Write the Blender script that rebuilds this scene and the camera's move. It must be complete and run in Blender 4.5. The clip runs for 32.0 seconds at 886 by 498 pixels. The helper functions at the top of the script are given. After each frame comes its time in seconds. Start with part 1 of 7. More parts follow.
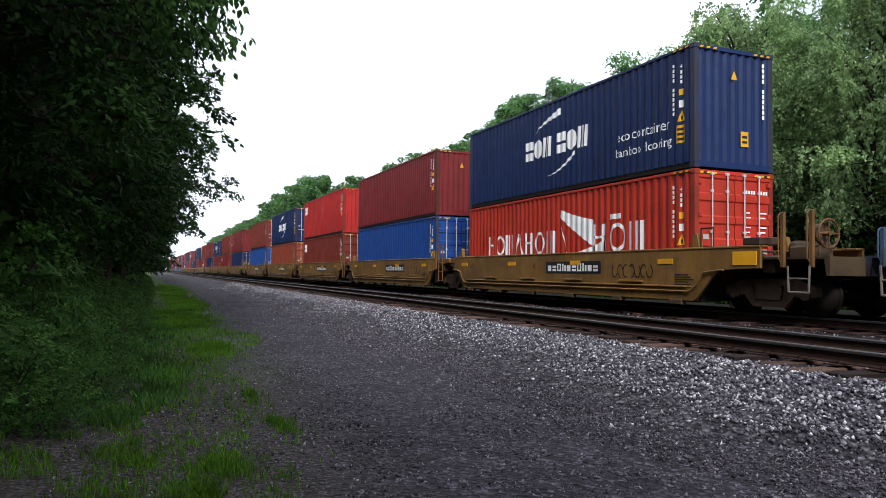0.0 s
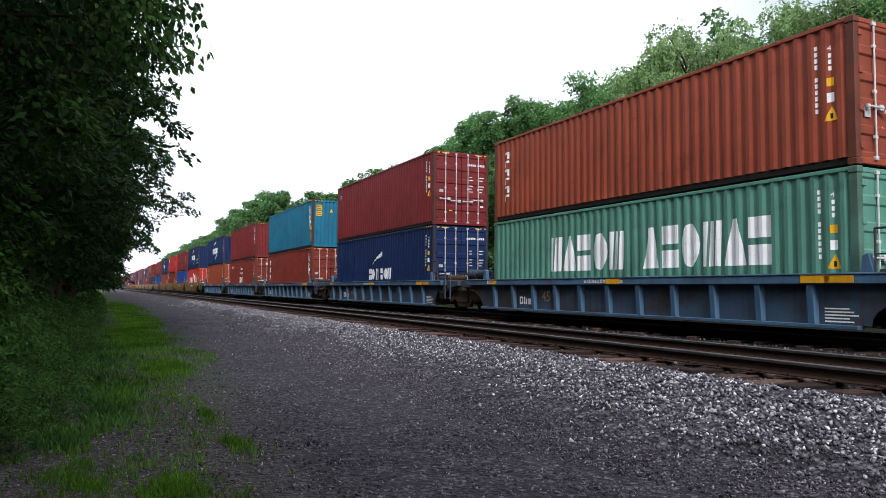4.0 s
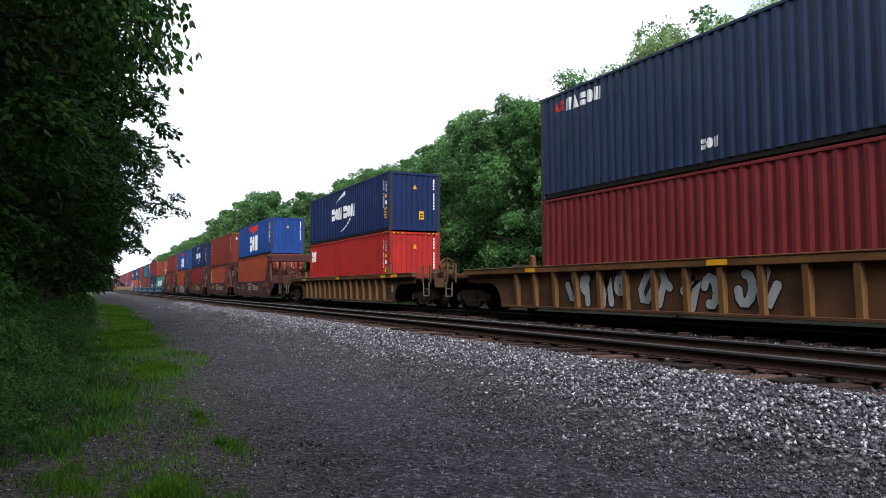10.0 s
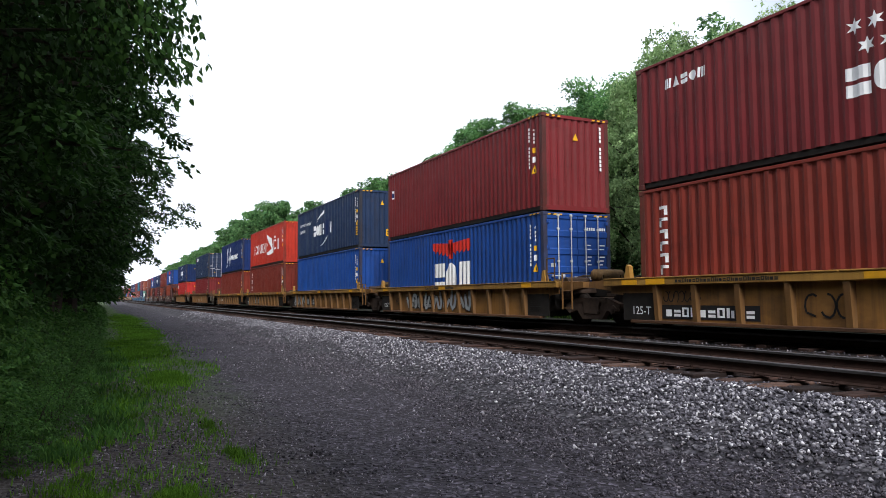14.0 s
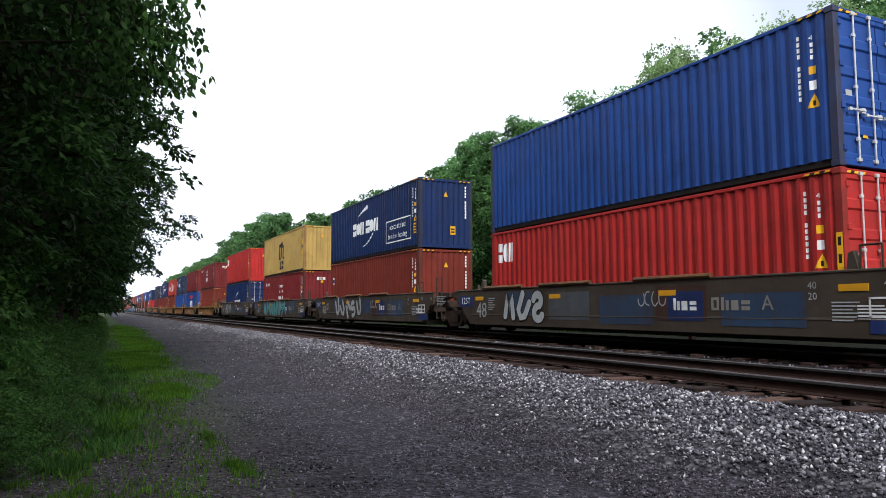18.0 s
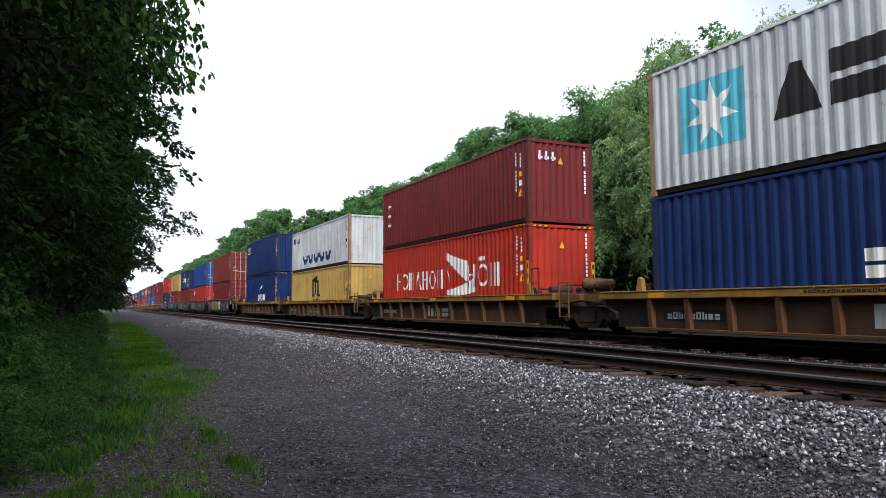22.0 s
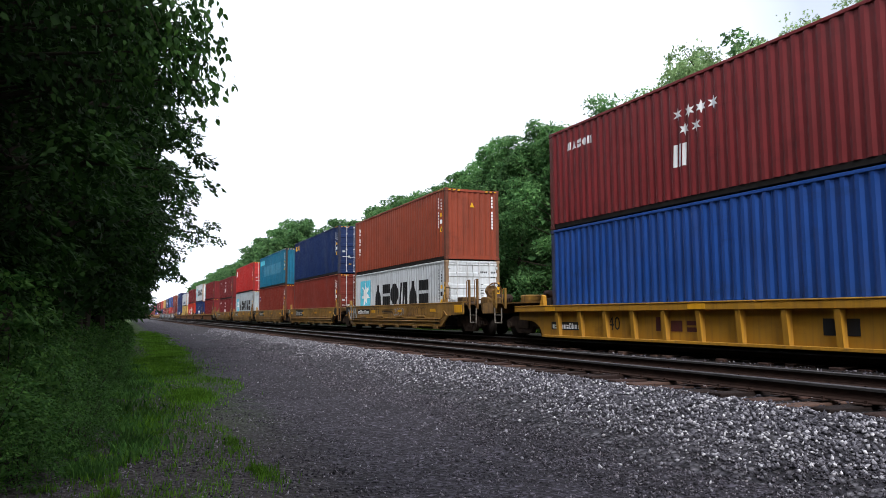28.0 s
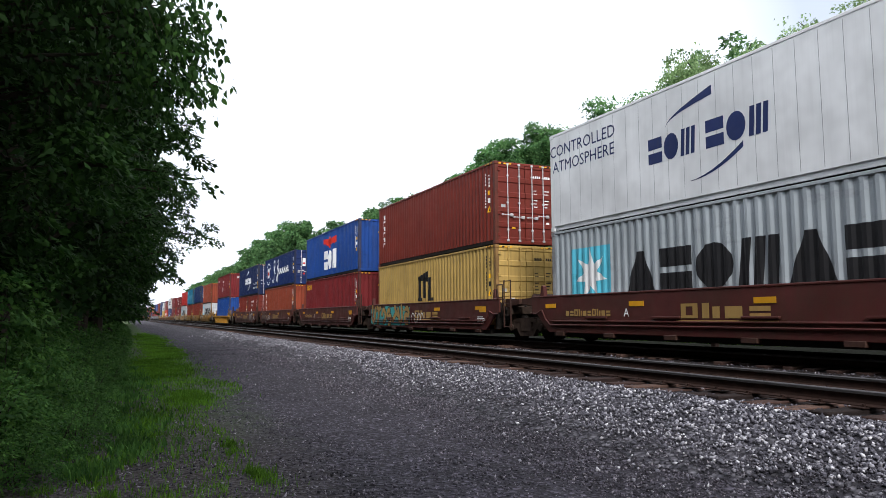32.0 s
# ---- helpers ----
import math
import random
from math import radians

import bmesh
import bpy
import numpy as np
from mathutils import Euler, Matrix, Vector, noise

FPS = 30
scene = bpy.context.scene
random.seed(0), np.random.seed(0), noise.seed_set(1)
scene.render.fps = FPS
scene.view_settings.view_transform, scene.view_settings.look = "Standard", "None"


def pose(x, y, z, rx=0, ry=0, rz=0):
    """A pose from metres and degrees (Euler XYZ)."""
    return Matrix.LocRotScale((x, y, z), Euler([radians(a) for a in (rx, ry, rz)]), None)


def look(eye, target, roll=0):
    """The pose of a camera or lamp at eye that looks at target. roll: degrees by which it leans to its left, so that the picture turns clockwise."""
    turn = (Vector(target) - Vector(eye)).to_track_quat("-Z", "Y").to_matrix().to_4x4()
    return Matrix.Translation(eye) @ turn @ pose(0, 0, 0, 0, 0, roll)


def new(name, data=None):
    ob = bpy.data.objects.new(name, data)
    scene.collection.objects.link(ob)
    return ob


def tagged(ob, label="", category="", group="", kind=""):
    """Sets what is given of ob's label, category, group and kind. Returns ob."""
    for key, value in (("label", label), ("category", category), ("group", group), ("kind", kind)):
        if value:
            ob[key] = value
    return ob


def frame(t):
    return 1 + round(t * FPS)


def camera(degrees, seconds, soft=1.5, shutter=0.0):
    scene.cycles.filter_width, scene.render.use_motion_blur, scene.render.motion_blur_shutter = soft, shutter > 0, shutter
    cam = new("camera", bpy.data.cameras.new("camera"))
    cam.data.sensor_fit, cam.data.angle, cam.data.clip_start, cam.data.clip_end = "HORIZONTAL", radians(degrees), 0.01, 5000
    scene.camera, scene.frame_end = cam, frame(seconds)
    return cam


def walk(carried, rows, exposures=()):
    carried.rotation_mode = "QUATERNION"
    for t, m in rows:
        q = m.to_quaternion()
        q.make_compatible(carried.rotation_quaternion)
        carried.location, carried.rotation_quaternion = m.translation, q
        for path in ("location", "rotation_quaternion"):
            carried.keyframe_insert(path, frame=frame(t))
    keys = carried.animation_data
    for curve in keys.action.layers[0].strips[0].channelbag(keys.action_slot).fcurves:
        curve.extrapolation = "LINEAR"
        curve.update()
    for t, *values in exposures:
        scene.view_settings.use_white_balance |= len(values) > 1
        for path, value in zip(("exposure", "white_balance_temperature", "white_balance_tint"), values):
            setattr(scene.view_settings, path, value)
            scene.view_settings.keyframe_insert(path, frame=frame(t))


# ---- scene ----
def aim(turn, tilt, lean):
    """Eye at standing height, turned right of the track's line, tilted up, leaning."""
    return pose(0, 0, EYE, 90 + tilt, 0, -turn) @ pose(0, 0, 0, 0, 0, lean)


EYE = 1.5
cam = camera(64.44, 32.0, soft=0.5)
PATH = [
    (0.0, aim(22.82, 1.92, 0.64)),
    (0.5, aim(23.46, 1.69, 0.64)),
    (1.0, aim(24.00, 1.63, 0.35)),
    (1.5, aim(24.53, 1.62, 0.41)),
    (2.0, aim(24.83, 1.78, 0.33)),
    (2.5, aim(25.12, 2.08, 0.75)),
    (3.0, aim(25.52, 2.40, 0.64)),
    (3.5, aim(25.92, 2.79, 0.44)),
    (5.5, aim(26.15, 4.28, 0.24)),
    (6.0, aim(26.18, 4.31, -0.04)),
    (6.5, aim(26.41, 4.19, -0.25)),
    (7.0, aim(26.62, 3.89, -0.31)),
    (7.5, aim(26.80, 3.84, -0.04)),
    (8.0, aim(26.97, 3.73, -0.15)),
    (8.5, aim(27.12, 3.57, -0.27)),
    (9.0, aim(27.18, 3.41, -0.19)),
    (9.5, aim(26.93, 3.18, -0.23)),
    (10.0, aim(26.74, 3.16, -0.16)),
    (10.5, aim(26.68, 3.11, -0.16)),
    (11.0, aim(26.61, 3.09, -0.28)),
    (11.5, aim(26.47, 3.17, -0.31)),
    (12.0, aim(26.33, 3.29, -0.22)),
    (12.5, aim(26.19, 3.45, -0.08)),
    (13.0, aim(26.12, 3.53, -0.19)),
    (13.5, aim(26.10, 3.63, -0.29)),
    (14.0, aim(26.01, 3.87, -0.39)),
    (14.5, aim(25.84, 4.09, -0.44)),
    (16.5, aim(25.80, 5.10, -0.94)),
    (17.0, aim(25.99, 5.18, -0.60)),
    (17.5, aim(25.98, 5.00, -0.22)),
    (18.0, aim(25.90, 4.88, -0.15)),
    (18.5, aim(25.73, 4.83, -0.33)),
    (19.0, aim(25.55, 4.63, -0.18)),
    (19.5, aim(25.52, 4.46, 0.09)),
    (20.0, aim(25.51, 4.34, -0.04)),
    (20.5, aim(25.64, 4.35, -0.10)),
    (21.0, aim(25.62, 4.37, -0.29)),
    (21.5, aim(25.74, 4.40, -0.22)),
    (22.0, aim(25.89, 4.54, -0.29)),
    (22.5, aim(25.75, 4.74, -0.48)),
    (23.0, aim(25.66, 5.07, -0.42)),
    (23.5, aim(25.69, 5.39, -0.25)),
    (24.0, aim(25.82, 5.40, 0.01)),
    (24.5, aim(25.63, 5.41, 0.10)),
    (25.0, aim(25.06, 5.44, 0.32)),
    (25.5, aim(24.70, 5.30, 0.09)),
    (27.5, aim(24.20, 5.16, -0.15)),
    (28.0, aim(24.17, 5.30, -0.38)),
    (28.5, aim(24.20, 5.45, -0.58)),
    (29.0, aim(24.32, 5.59, -0.54)),
    (29.5, aim(24.52, 5.79, -0.59)),
    (30.0, aim(24.62, 5.77, -0.48)),
    (30.5, aim(24.51, 5.76, -0.46)),
    (31.0, aim(24.49, 5.68, -0.59)),
    (31.5, aim(24.40, 5.55, -0.22)),
    (32.0, aim(24.31, 5.49, -0.26)),
]
walk(cam, PATH)

# ---- sky and sun ----
SUN_TURN, SUN_HEIGHT = 196.0, 39.0
world = bpy.data.worlds.new("sky")
scene.world = world
world.use_nodes = True
wt = world.node_tree
wt.nodes.clear()
sky = wt.nodes.new("ShaderNodeTexSky")
sky.sky_type, sky.sun_disc = "NISHITA", False
sky.sun_elevation, sky.sun_rotation = radians(SUN_HEIGHT), radians(SUN_TURN)
sky.air_density, sky.dust_density, sky.ozone_density = 1.0, 0.8, 2.0
way = wt.nodes.new("ShaderNodeTexCoord")
clouds = wt.nodes.new("ShaderNodeTexNoise")
clouds.inputs["Scale"].default_value, clouds.inputs["Detail"].default_value = 1.1, 5.0
veil = wt.nodes.new("ShaderNodeValToRGB")
veil.color_ramp.elements[0].position, veil.color_ramp.elements[1].position = 0.955, 1.0
veil.color_ramp.elements[0].color, veil.color_ramp.elements[1].color = (1, 1, 1, 1), (0.5, 0.5, 0.5, 1)
haze = wt.nodes.new("ShaderNodeMix")
haze.data_type = "RGBA"
haze.inputs["B"].default_value = (11.3, 12.0, 13.3, 1)
back = wt.nodes.new("ShaderNodeBackground")
back.inputs["Strength"].default_value = 0.095
wout = wt.nodes.new("ShaderNodeOutputWorld")
wt.links.new(way.outputs["Generated"], clouds.inputs["Vector"])
side = wt.nodes.new("ShaderNodeVectorMath")
side.operation = "DOT_PRODUCT"
side.inputs[1].default_value = (0.85, 0.30, 0.43)
thin = wt.nodes.new("ShaderNodeMath")
thin.operation = "MULTIPLY_ADD"
thin.inputs[1].default_value = 0.10
wt.links.new(way.outputs["Generated"], side.inputs[0])
wt.links.new(clouds.outputs["Fac"], thin.inputs[0])
wt.links.new(side.outputs["Value"], thin.inputs[2])
wt.links.new(thin.outputs[0], veil.inputs["Fac"])
wt.links.new(veil.outputs["Color"], haze.inputs["Factor"])
wt.links.new(sky.outputs["Color"], haze.inputs["A"])
wt.links.new(haze.outputs["Result"], back.inputs["Color"])
wt.links.new(back.outputs["Background"], wout.inputs["Surface"])
sun = new("sun", bpy.data.lights.new("sun", "SUN"))
sun.data.energy, sun.data.angle, sun.data.color = 2.6, radians(14), (1.0, 0.975, 0.95)
_s = Vector((math.sin(radians(SUN_TURN)) * math.cos(radians(SUN_HEIGHT)), math.cos(radians(SUN_TURN)) * math.cos(radians(SUN_HEIGHT)), math.sin(radians(SUN_HEIGHT))))
sun.matrix_world = look(_s * 50, (0, 0, 0))
scene.view_settings.exposure = 0.35

# ---- materials ----


class Nodes:
    """A node material under construction."""

    def __init__(self, name):
        self.mat = bpy.data.materials.new(name)
        self.mat.use_nodes = True
        self.t = self.mat.node_tree
        self.bsdf = self.t.nodes["Principled BSDF"]
        self.coord = self.t.nodes.new("ShaderNodeTexCoord")

    def put(self, kind, **inputs):
        n = self.t.nodes.new(kind)
        for k, v in inputs.items():
            self.set(n.inputs[k.replace("_", " ")], v)
        return n

    def set(self, socket, v):
        if isinstance(v, bpy.types.NodeSocket):
            self.t.links.new(v, socket)
        else:
            socket.default_value = v

    def noise(self, scale, detail=4.0, stretch=None, rough=0.6):
        src = self.coord.outputs["Object"]
        if stretch:
            m = self.put("ShaderNodeMapping", Vector=src)
            m.inputs["Scale"].default_value = stretch
            src = m.outputs["Vector"]
        n = self.put("ShaderNodeTexNoise", Vector=src, Scale=scale, Detail=detail, Roughness=rough)
        return n.outputs["Fac"]

    def ramp(self, fac, stops):
        r = self.put("ShaderNodeValToRGB", Fac=fac)
        e = r.color_ramp.elements
        while len(e) < len(stops):
            e.new(0.5)
        for el, (p, c) in zip(e, stops):
            el.position = p
            el.color = (c, c, c, 1) if isinstance(c, (int, float)) else (*c, 1)
        return r.outputs["Color"]

    def mix(self, fac, a, b, blend="MIX"):
        m = self.t.nodes.new("ShaderNodeMix")
        m.data_type, m.blend_type = "RGBA", blend
        for s, v in (("Factor", fac), ("A", a), ("B", b)):
            self.set(m.inputs[s], (*v, 1) if isinstance(v, tuple) and len(v) == 3 else v)
        return m.outputs["Result"]

    def bump(self, height, strength, distance):
        b = self.put("ShaderNodeBump", Height=height, Strength=strength, Distance=distance)
        self.t.links.new(b.outputs["Normal"], self.bsdf.inputs["Normal"])

    def done(self, color, rough=0.6, metal=0.0, spec=0.4):
        self.set(self.bsdf.inputs["Base Color"], (*color, 1) if isinstance(color, tuple) else color)
        self.set(self.bsdf.inputs["Roughness"], rough)
        self.bsdf.inputs["Metallic"].default_value = metal
        self.bsdf.inputs["Specular IOR Level"].default_value = spec
        return self.mat


def paint(name, c, dirt=0.35, rust=0.15, rough=0.56):
    """Weathered paint on steel: faded patches, vertical dirt streaks, rust specks."""
    n = Nodes(name)
    info = n.put("ShaderNodeObjectInfo").outputs["Random"]
    fade = n.ramp(n.noise(0.7, 3.0), ((0.3, 0.82), (0.7, 1.12)))
    col = n.mix(1.0, c, fade, "MULTIPLY")
    tone = n.ramp(info, ((0.0, 0.9), (1.0, 1.1)))
    col = n.mix(1.0, col, tone, "MULTIPLY")
    streak = n.ramp(n.noise(1.0, 6.0, (9.0, 9.0, 0.45)), ((0.48, 0.0), (0.75, dirt)))
    col = n.mix(streak, col, (0.055, 0.045, 0.038) if dirt < 0.45 else (0.062, 0.032, 0.018))
    if dirt > 0.45:
        blotch = n.ramp(n.noise(0.55, 7.0, (1.0, 1.0, 1.8), 0.65), ((0.42, 0.0), (0.62, dirt)))
        col = n.mix(blotch, col, (0.036, 0.020, 0.013))
    if 0.08 < dirt < 0.45:
        scuff = n.ramp(n.noise(0.9, 8.0, (1.0, 0.8, 1.6), 0.7), ((0.56, 0.0), (0.66, 0.42)))
        col = n.mix(scuff, col, n.mix(1.0, c, (0.45, 0.42, 0.42), "MULTIPLY"))
        rub = n.ramp(n.noise(2.0, 6.0, (7.0, 7.0, 0.6), 0.7), ((0.66, 0.0), (0.76, 0.22)))
        col = n.mix(rub, col, n.mix(0.35, c, (0.45, 0.42, 0.40)))
    speck = n.ramp(n.noise(4.5, 8.0, None, 0.75), ((0.62, 0.0), (0.70, rust)))
    col = n.mix(speck, col, (0.13, 0.05, 0.022))
    r = n.ramp(n.noise(2.2, 5.0), ((0.3, rough - 0.12), (0.7, rough + 0.15)))
    n.bump(n.noise(60.0, 3.0), 0.12, 0.004)
    return n.done(col, r, 0.0, 0.3)


def plain(name, c, rough=0.6, metal=0.0, vary=0.25, scale=6.0, bump=0.0):
    n = Nodes(name)
    f = n.ramp(n.noise(scale, 6.0), ((0.25, 1.0 - vary), (0.75, 1.0 + vary)))
    col = n.mix(1.0, c, f, "MULTIPLY")
    if bump:
        n.bump(n.noise(scale * 6, 5.0), 0.5, bump)
    return n.done(col, n.ramp(n.noise(scale * 2, 3.0), ((0.3, max(rough - 0.1, 0.05)), (0.7, min(rough + 0.1, 1.0)))), metal, 0.15)


def leafy(name, dark, light, passing=0.25):
    """Leaves: each one its own green, a little light passing through."""
    n = Nodes(name)
    g = n.put("ShaderNodeNewGeometry").outputs["Random Per Island"]
    big = n.ramp(n.noise(0.45, 4.0), ((0.36, 0.5), (0.66, 1.35)))
    col = n.mix(1.0, n.ramp(g, ((0.0, dark), (0.65, tuple((a + b) / 2 for a, b in zip(dark, light))), (1.0, light))), big, "MULTIPLY")
    m = n.done(col, 0.65, 0.0, 0.12)
    tr = n.put("ShaderNodeBsdfTranslucent", Color=col)
    mx = n.put("ShaderNodeMixShader", Fac=passing)
    out = n.t.nodes["Material Output"]
    n.t.links.new(n.bsdf.outputs["BSDF"], mx.inputs[1])
    n.t.links.new(tr.outputs["BSDF"], mx.inputs[2])
    n.t.links.new(mx.outputs["Shader"], out.inputs["Surface"])
    return m


def stony(name, stops, rough=0.85):
    """Broken stone: one tone a piece, fine grain."""
    n = Nodes(name)
    g = n.put("ShaderNodeNewGeometry").outputs["Random Per Island"]
    col = n.ramp(g, stops)
    col = n.mix(1.0, col, n.ramp(n.noise(45.0, 4.0), ((0.3, 0.75), (0.7, 1.2))), "MULTIPLY")
    return n.done(col, rough, 0.0, 0.3)


M = {}
for key, c, dirt, rust in (
    ("navy", (0.004, 0.018, 0.080), 0.10, 0.05), ("blue", (0.009, 0.056, 0.255), 0.25, 0.12), ("deep_blue", (0.004, 0.021, 0.105), 0.12, 0.06),
    ("slate_blue", (0.012, 0.029, 0.076), 0.32, 0.25), ("red", (0.42, 0.022, 0.020), 0.25, 0.10), ("brick", (0.172, 0.024, 0.015), 0.24, 0.15),
    ("maroon", (0.160, 0.015, 0.018), 0.25, 0.12), ("orange", (0.26, 0.050, 0.024), 0.35, 0.2), ("vermilion", (0.43, 0.030, 0.015), 0.3, 0.15),
    ("teal", (0.008, 0.135, 0.235), 0.35, 0.15), ("green", (0.09, 0.25, 0.19), 0.3, 0.15), ("ochre", (0.50, 0.33, 0.10), 0.3, 0.25),
    ("grey", (0.36, 0.40, 0.43), 0.3, 0.2), ("pale", (0.58, 0.61, 0.64), 0.35, 0.5), ("white", (0.80, 0.815, 0.83), 0.06, 0.03),
    ("car_tan", (0.35, 0.185, 0.038), 0.5, 0.4), ("car_bronze", (0.235, 0.122, 0.030), 0.5, 0.4), ("car_yellow", (0.42, 0.205, 0.018), 0.42, 0.35), ("car_rust", (0.155, 0.068, 0.022), 0.6, 0.6), ("car_amber", (0.255, 0.122, 0.032), 0.6, 0.5),
    ("car_blue", (0.058, 0.135, 0.235), 0.5, 0.3), ("car_maroon", (0.088, 0.020, 0.018), 0.46, 0.25), ("car_plum", (0.066, 0.018, 0.018), 0.42, 0.3), ("car_grey", (0.062, 0.049, 0.037), 0.5, 0.4),
    ("car_patch", (0.028, 0.062, 0.125), 0.5, 0.3), ("car_steel", (0.075, 0.085, 0.10), 0.5, 0.3), ("car_umber", (0.062, 0.026, 0.022), 0.5, 0.3), ("mark_ash", (0.24, 0.22, 0.20), 0.3, 0.1), ("reflector", (0.75, 0.36, 0.01), 0.2, 0.05), ("label_yellow", (0.80, 0.42, 0.015), 0.15, 0.0),
    ("mark_white", (0.84, 0.85, 0.86), 0.12, 0.03), ("mark_black", (0.012, 0.012, 0.014), 0.1, 0.0), ("mark_red", (0.60, 0.03, 0.02), 0.2, 0.0),
    ("mark_sky", (0.10, 0.50, 0.65), 0.2, 0.05), ("mark_blue", (0.013, 0.028, 0.120), 0.2, 0.0), ("mark_gold", (0.40, 0.25, 0.08), 0.2, 0.0), ("mark_cream", (0.50, 0.43, 0.35), 0.3, 0.05),
    ("mark_teal", (0.05, 0.33, 0.34), 0.2, 0.0), ("mark_lilac", (0.32, 0.27, 0.42), 0.2, 0.0), ("mark_silver", (0.36, 0.38, 0.39), 0.3, 0.0),
):
    M[key] = paint(key + "_paint", c, dirt, rust)
for key in ("car_tan", "car_bronze", "car_yellow", "car_rust", "car_blue", "car_maroon", "car_grey", "car_plum"):
    M["worn_" + key] = paint("worn_" + key, {"car_tan": (0.17, 0.095, 0.028), "car_bronze": (0.070, 0.048, 0.026), "car_yellow": (0.24, 0.13, 0.022), "car_rust": (0.09, 0.048, 0.022), "car_blue": (0.045, 0.085, 0.14), "car_maroon": (0.045, 0.018, 0.014), "car_grey": (0.035, 0.032, 0.028), "car_plum": (0.030, 0.012, 0.011)}[key], 0.85, 0.5, 0.65)
for key, c in (("navy", (0.02, 0.028, 0.06)), ("blue", (0.035, 0.045, 0.10)), ("deep_blue", (0.010, 0.022, 0.08)), ("slate_blue", (0.022, 0.028, 0.045)), ("red", (0.30, 0.022, 0.018)),
               ("brick", (0.14, 0.032, 0.021)), ("maroon", (0.10, 0.020, 0.018)), ("orange", (0.14, 0.036, 0.020)), ("vermilion", (0.30, 0.028, 0.016)), ("teal", (0.045, 0.035, 0.030)),
               ("green", (0.08, 0.18, 0.14)), ("ochre", (0.30, 0.17, 0.06)), ("grey", (0.27, 0.28, 0.29)), ("pale", (0.34, 0.22, 0.13)), ("white", (0.70, 0.72, 0.73))):
    M["post_" + key] = paint("post_" + key, c, 0.5 if key != "white" else 0.1, 0.6 if key != "white" else 0.05)
M["rust_web"] = paint("rusty_web_plate", (0.112, 0.048, 0.020), 0.75, 0.6, 0.7)
M["drab_web"] = paint("dark_weathered_web_plate", (0.070, 0.034, 0.019), 0.7, 0.5, 0.7)
M["rust_rib"] = paint("grimy_yellow_rib", (0.165, 0.080, 0.024), 0.5, 0.5, 0.6)
M["steel"] = plain("galvanised_rod", (0.58, 0.58, 0.59), 0.5, 0.25, 0.2, 12)
M["black"] = plain("grimy_black_steel", (0.022, 0.019, 0.017), 0.75, 0.2, 0.4, 5, 0.004)
M["truck"] = plain("rusty_brown_cast_steel", (0.052, 0.035, 0.027), 0.85, 0.1, 0.5, 6, 0.005)
M["wheel"] = plain("grimy_wheel_steel", (0.018, 0.014, 0.012), 0.85, 0.1, 0.35, 8)
M["rail_side"] = plain("rusty_rail_steel", (0.026, 0.014, 0.011), 0.9, 0.0, 0.4, 9, 0.003)
M["rail_head"] = plain("worn_rail_head", (0.11, 0.104, 0.106), 0.45, 0.8, 0.3, 3)


def tie_wood():
    """Old creosoted wood: every tie its own brown, cracked along the grain."""
    n = Nodes("weathered_tie_wood")
    own = n.ramp(n.put("ShaderNodeObjectInfo").outputs["Random"], ((0.0, (0.018, 0.012, 0.011)), (0.6, (0.052, 0.028, 0.023)), (1.0, (0.110, 0.065, 0.050))))
    crack = n.noise(7.0, 6.0, (0.6, 9.0, 9.0))
    col = n.mix(1.0, own, n.ramp(crack, ((0.3, 0.45), (0.7, 1.3))), "MULTIPLY")
    n.bump(crack, 0.8, 0.012)
    return n.done(col, 0.92, 0.0, 0.2)


M["tie"] = tie_wood()
M["bark"] = plain("grey_brown_bark", (0.035, 0.028, 0.021), 0.95, 0.0, 0.45, 9, 0.02)
# Leaf greens hold some light: darkest for shaded foliage, lighter for the sunlit wood.
M["leaf_dark"] = leafy("dark_shaded_leaves", (0.010, 0.032, 0.007), (0.039, 0.094, 0.017), 0.26)
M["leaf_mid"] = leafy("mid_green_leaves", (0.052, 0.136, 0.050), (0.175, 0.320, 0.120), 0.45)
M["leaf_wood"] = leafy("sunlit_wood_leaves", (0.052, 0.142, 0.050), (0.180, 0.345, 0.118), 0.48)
M["leaf_pale"] = leafy("pale_birch_leaves", (0.150, 0.255, 0.100), (0.38, 0.52, 0.25), 0.50)
M["leaf_herb"] = leafy("weed_leaves", (0.034, 0.100, 0.023), (0.118, 0.250, 0.052), 0.38)
M["grass"] = leafy("grass_blades", (0.056, 0.142, 0.013), (0.160, 0.330, 0.032), 0.44)
M["stone"] = stony("crushed_ballast_stone", ((0.0, (0.028, 0.026, 0.034)), (0.36, (0.062, 0.059, 0.073)), (0.70, (0.155, 0.148, 0.176)), (0.92, (0.37, 0.36, 0.395)), (1.0, (0.70, 0.685, 0.72))))
M["chip"] = stony("path_stone_chips", ((0.0, (0.016, 0.014, 0.018)), (0.45, (0.056, 0.050, 0.064)), (0.82, (0.140, 0.126, 0.150)), (1.0, (0.31, 0.285, 0.31))))
M["concrete"] = plain("pale_concrete", (0.42, 0.41, 0.39), 0.85, 0.0, 0.2, 1.5, 0.004)
M["iron"] = plain("weathered_grey_iron", (0.17, 0.15, 0.13), 0.7, 0.2, 0.4, 7)
M["post"] = plain("bleached_white_post", (0.70, 0.70, 0.67), 0.7, 0.0, 0.15, 8)

# ---- mesh tools ----


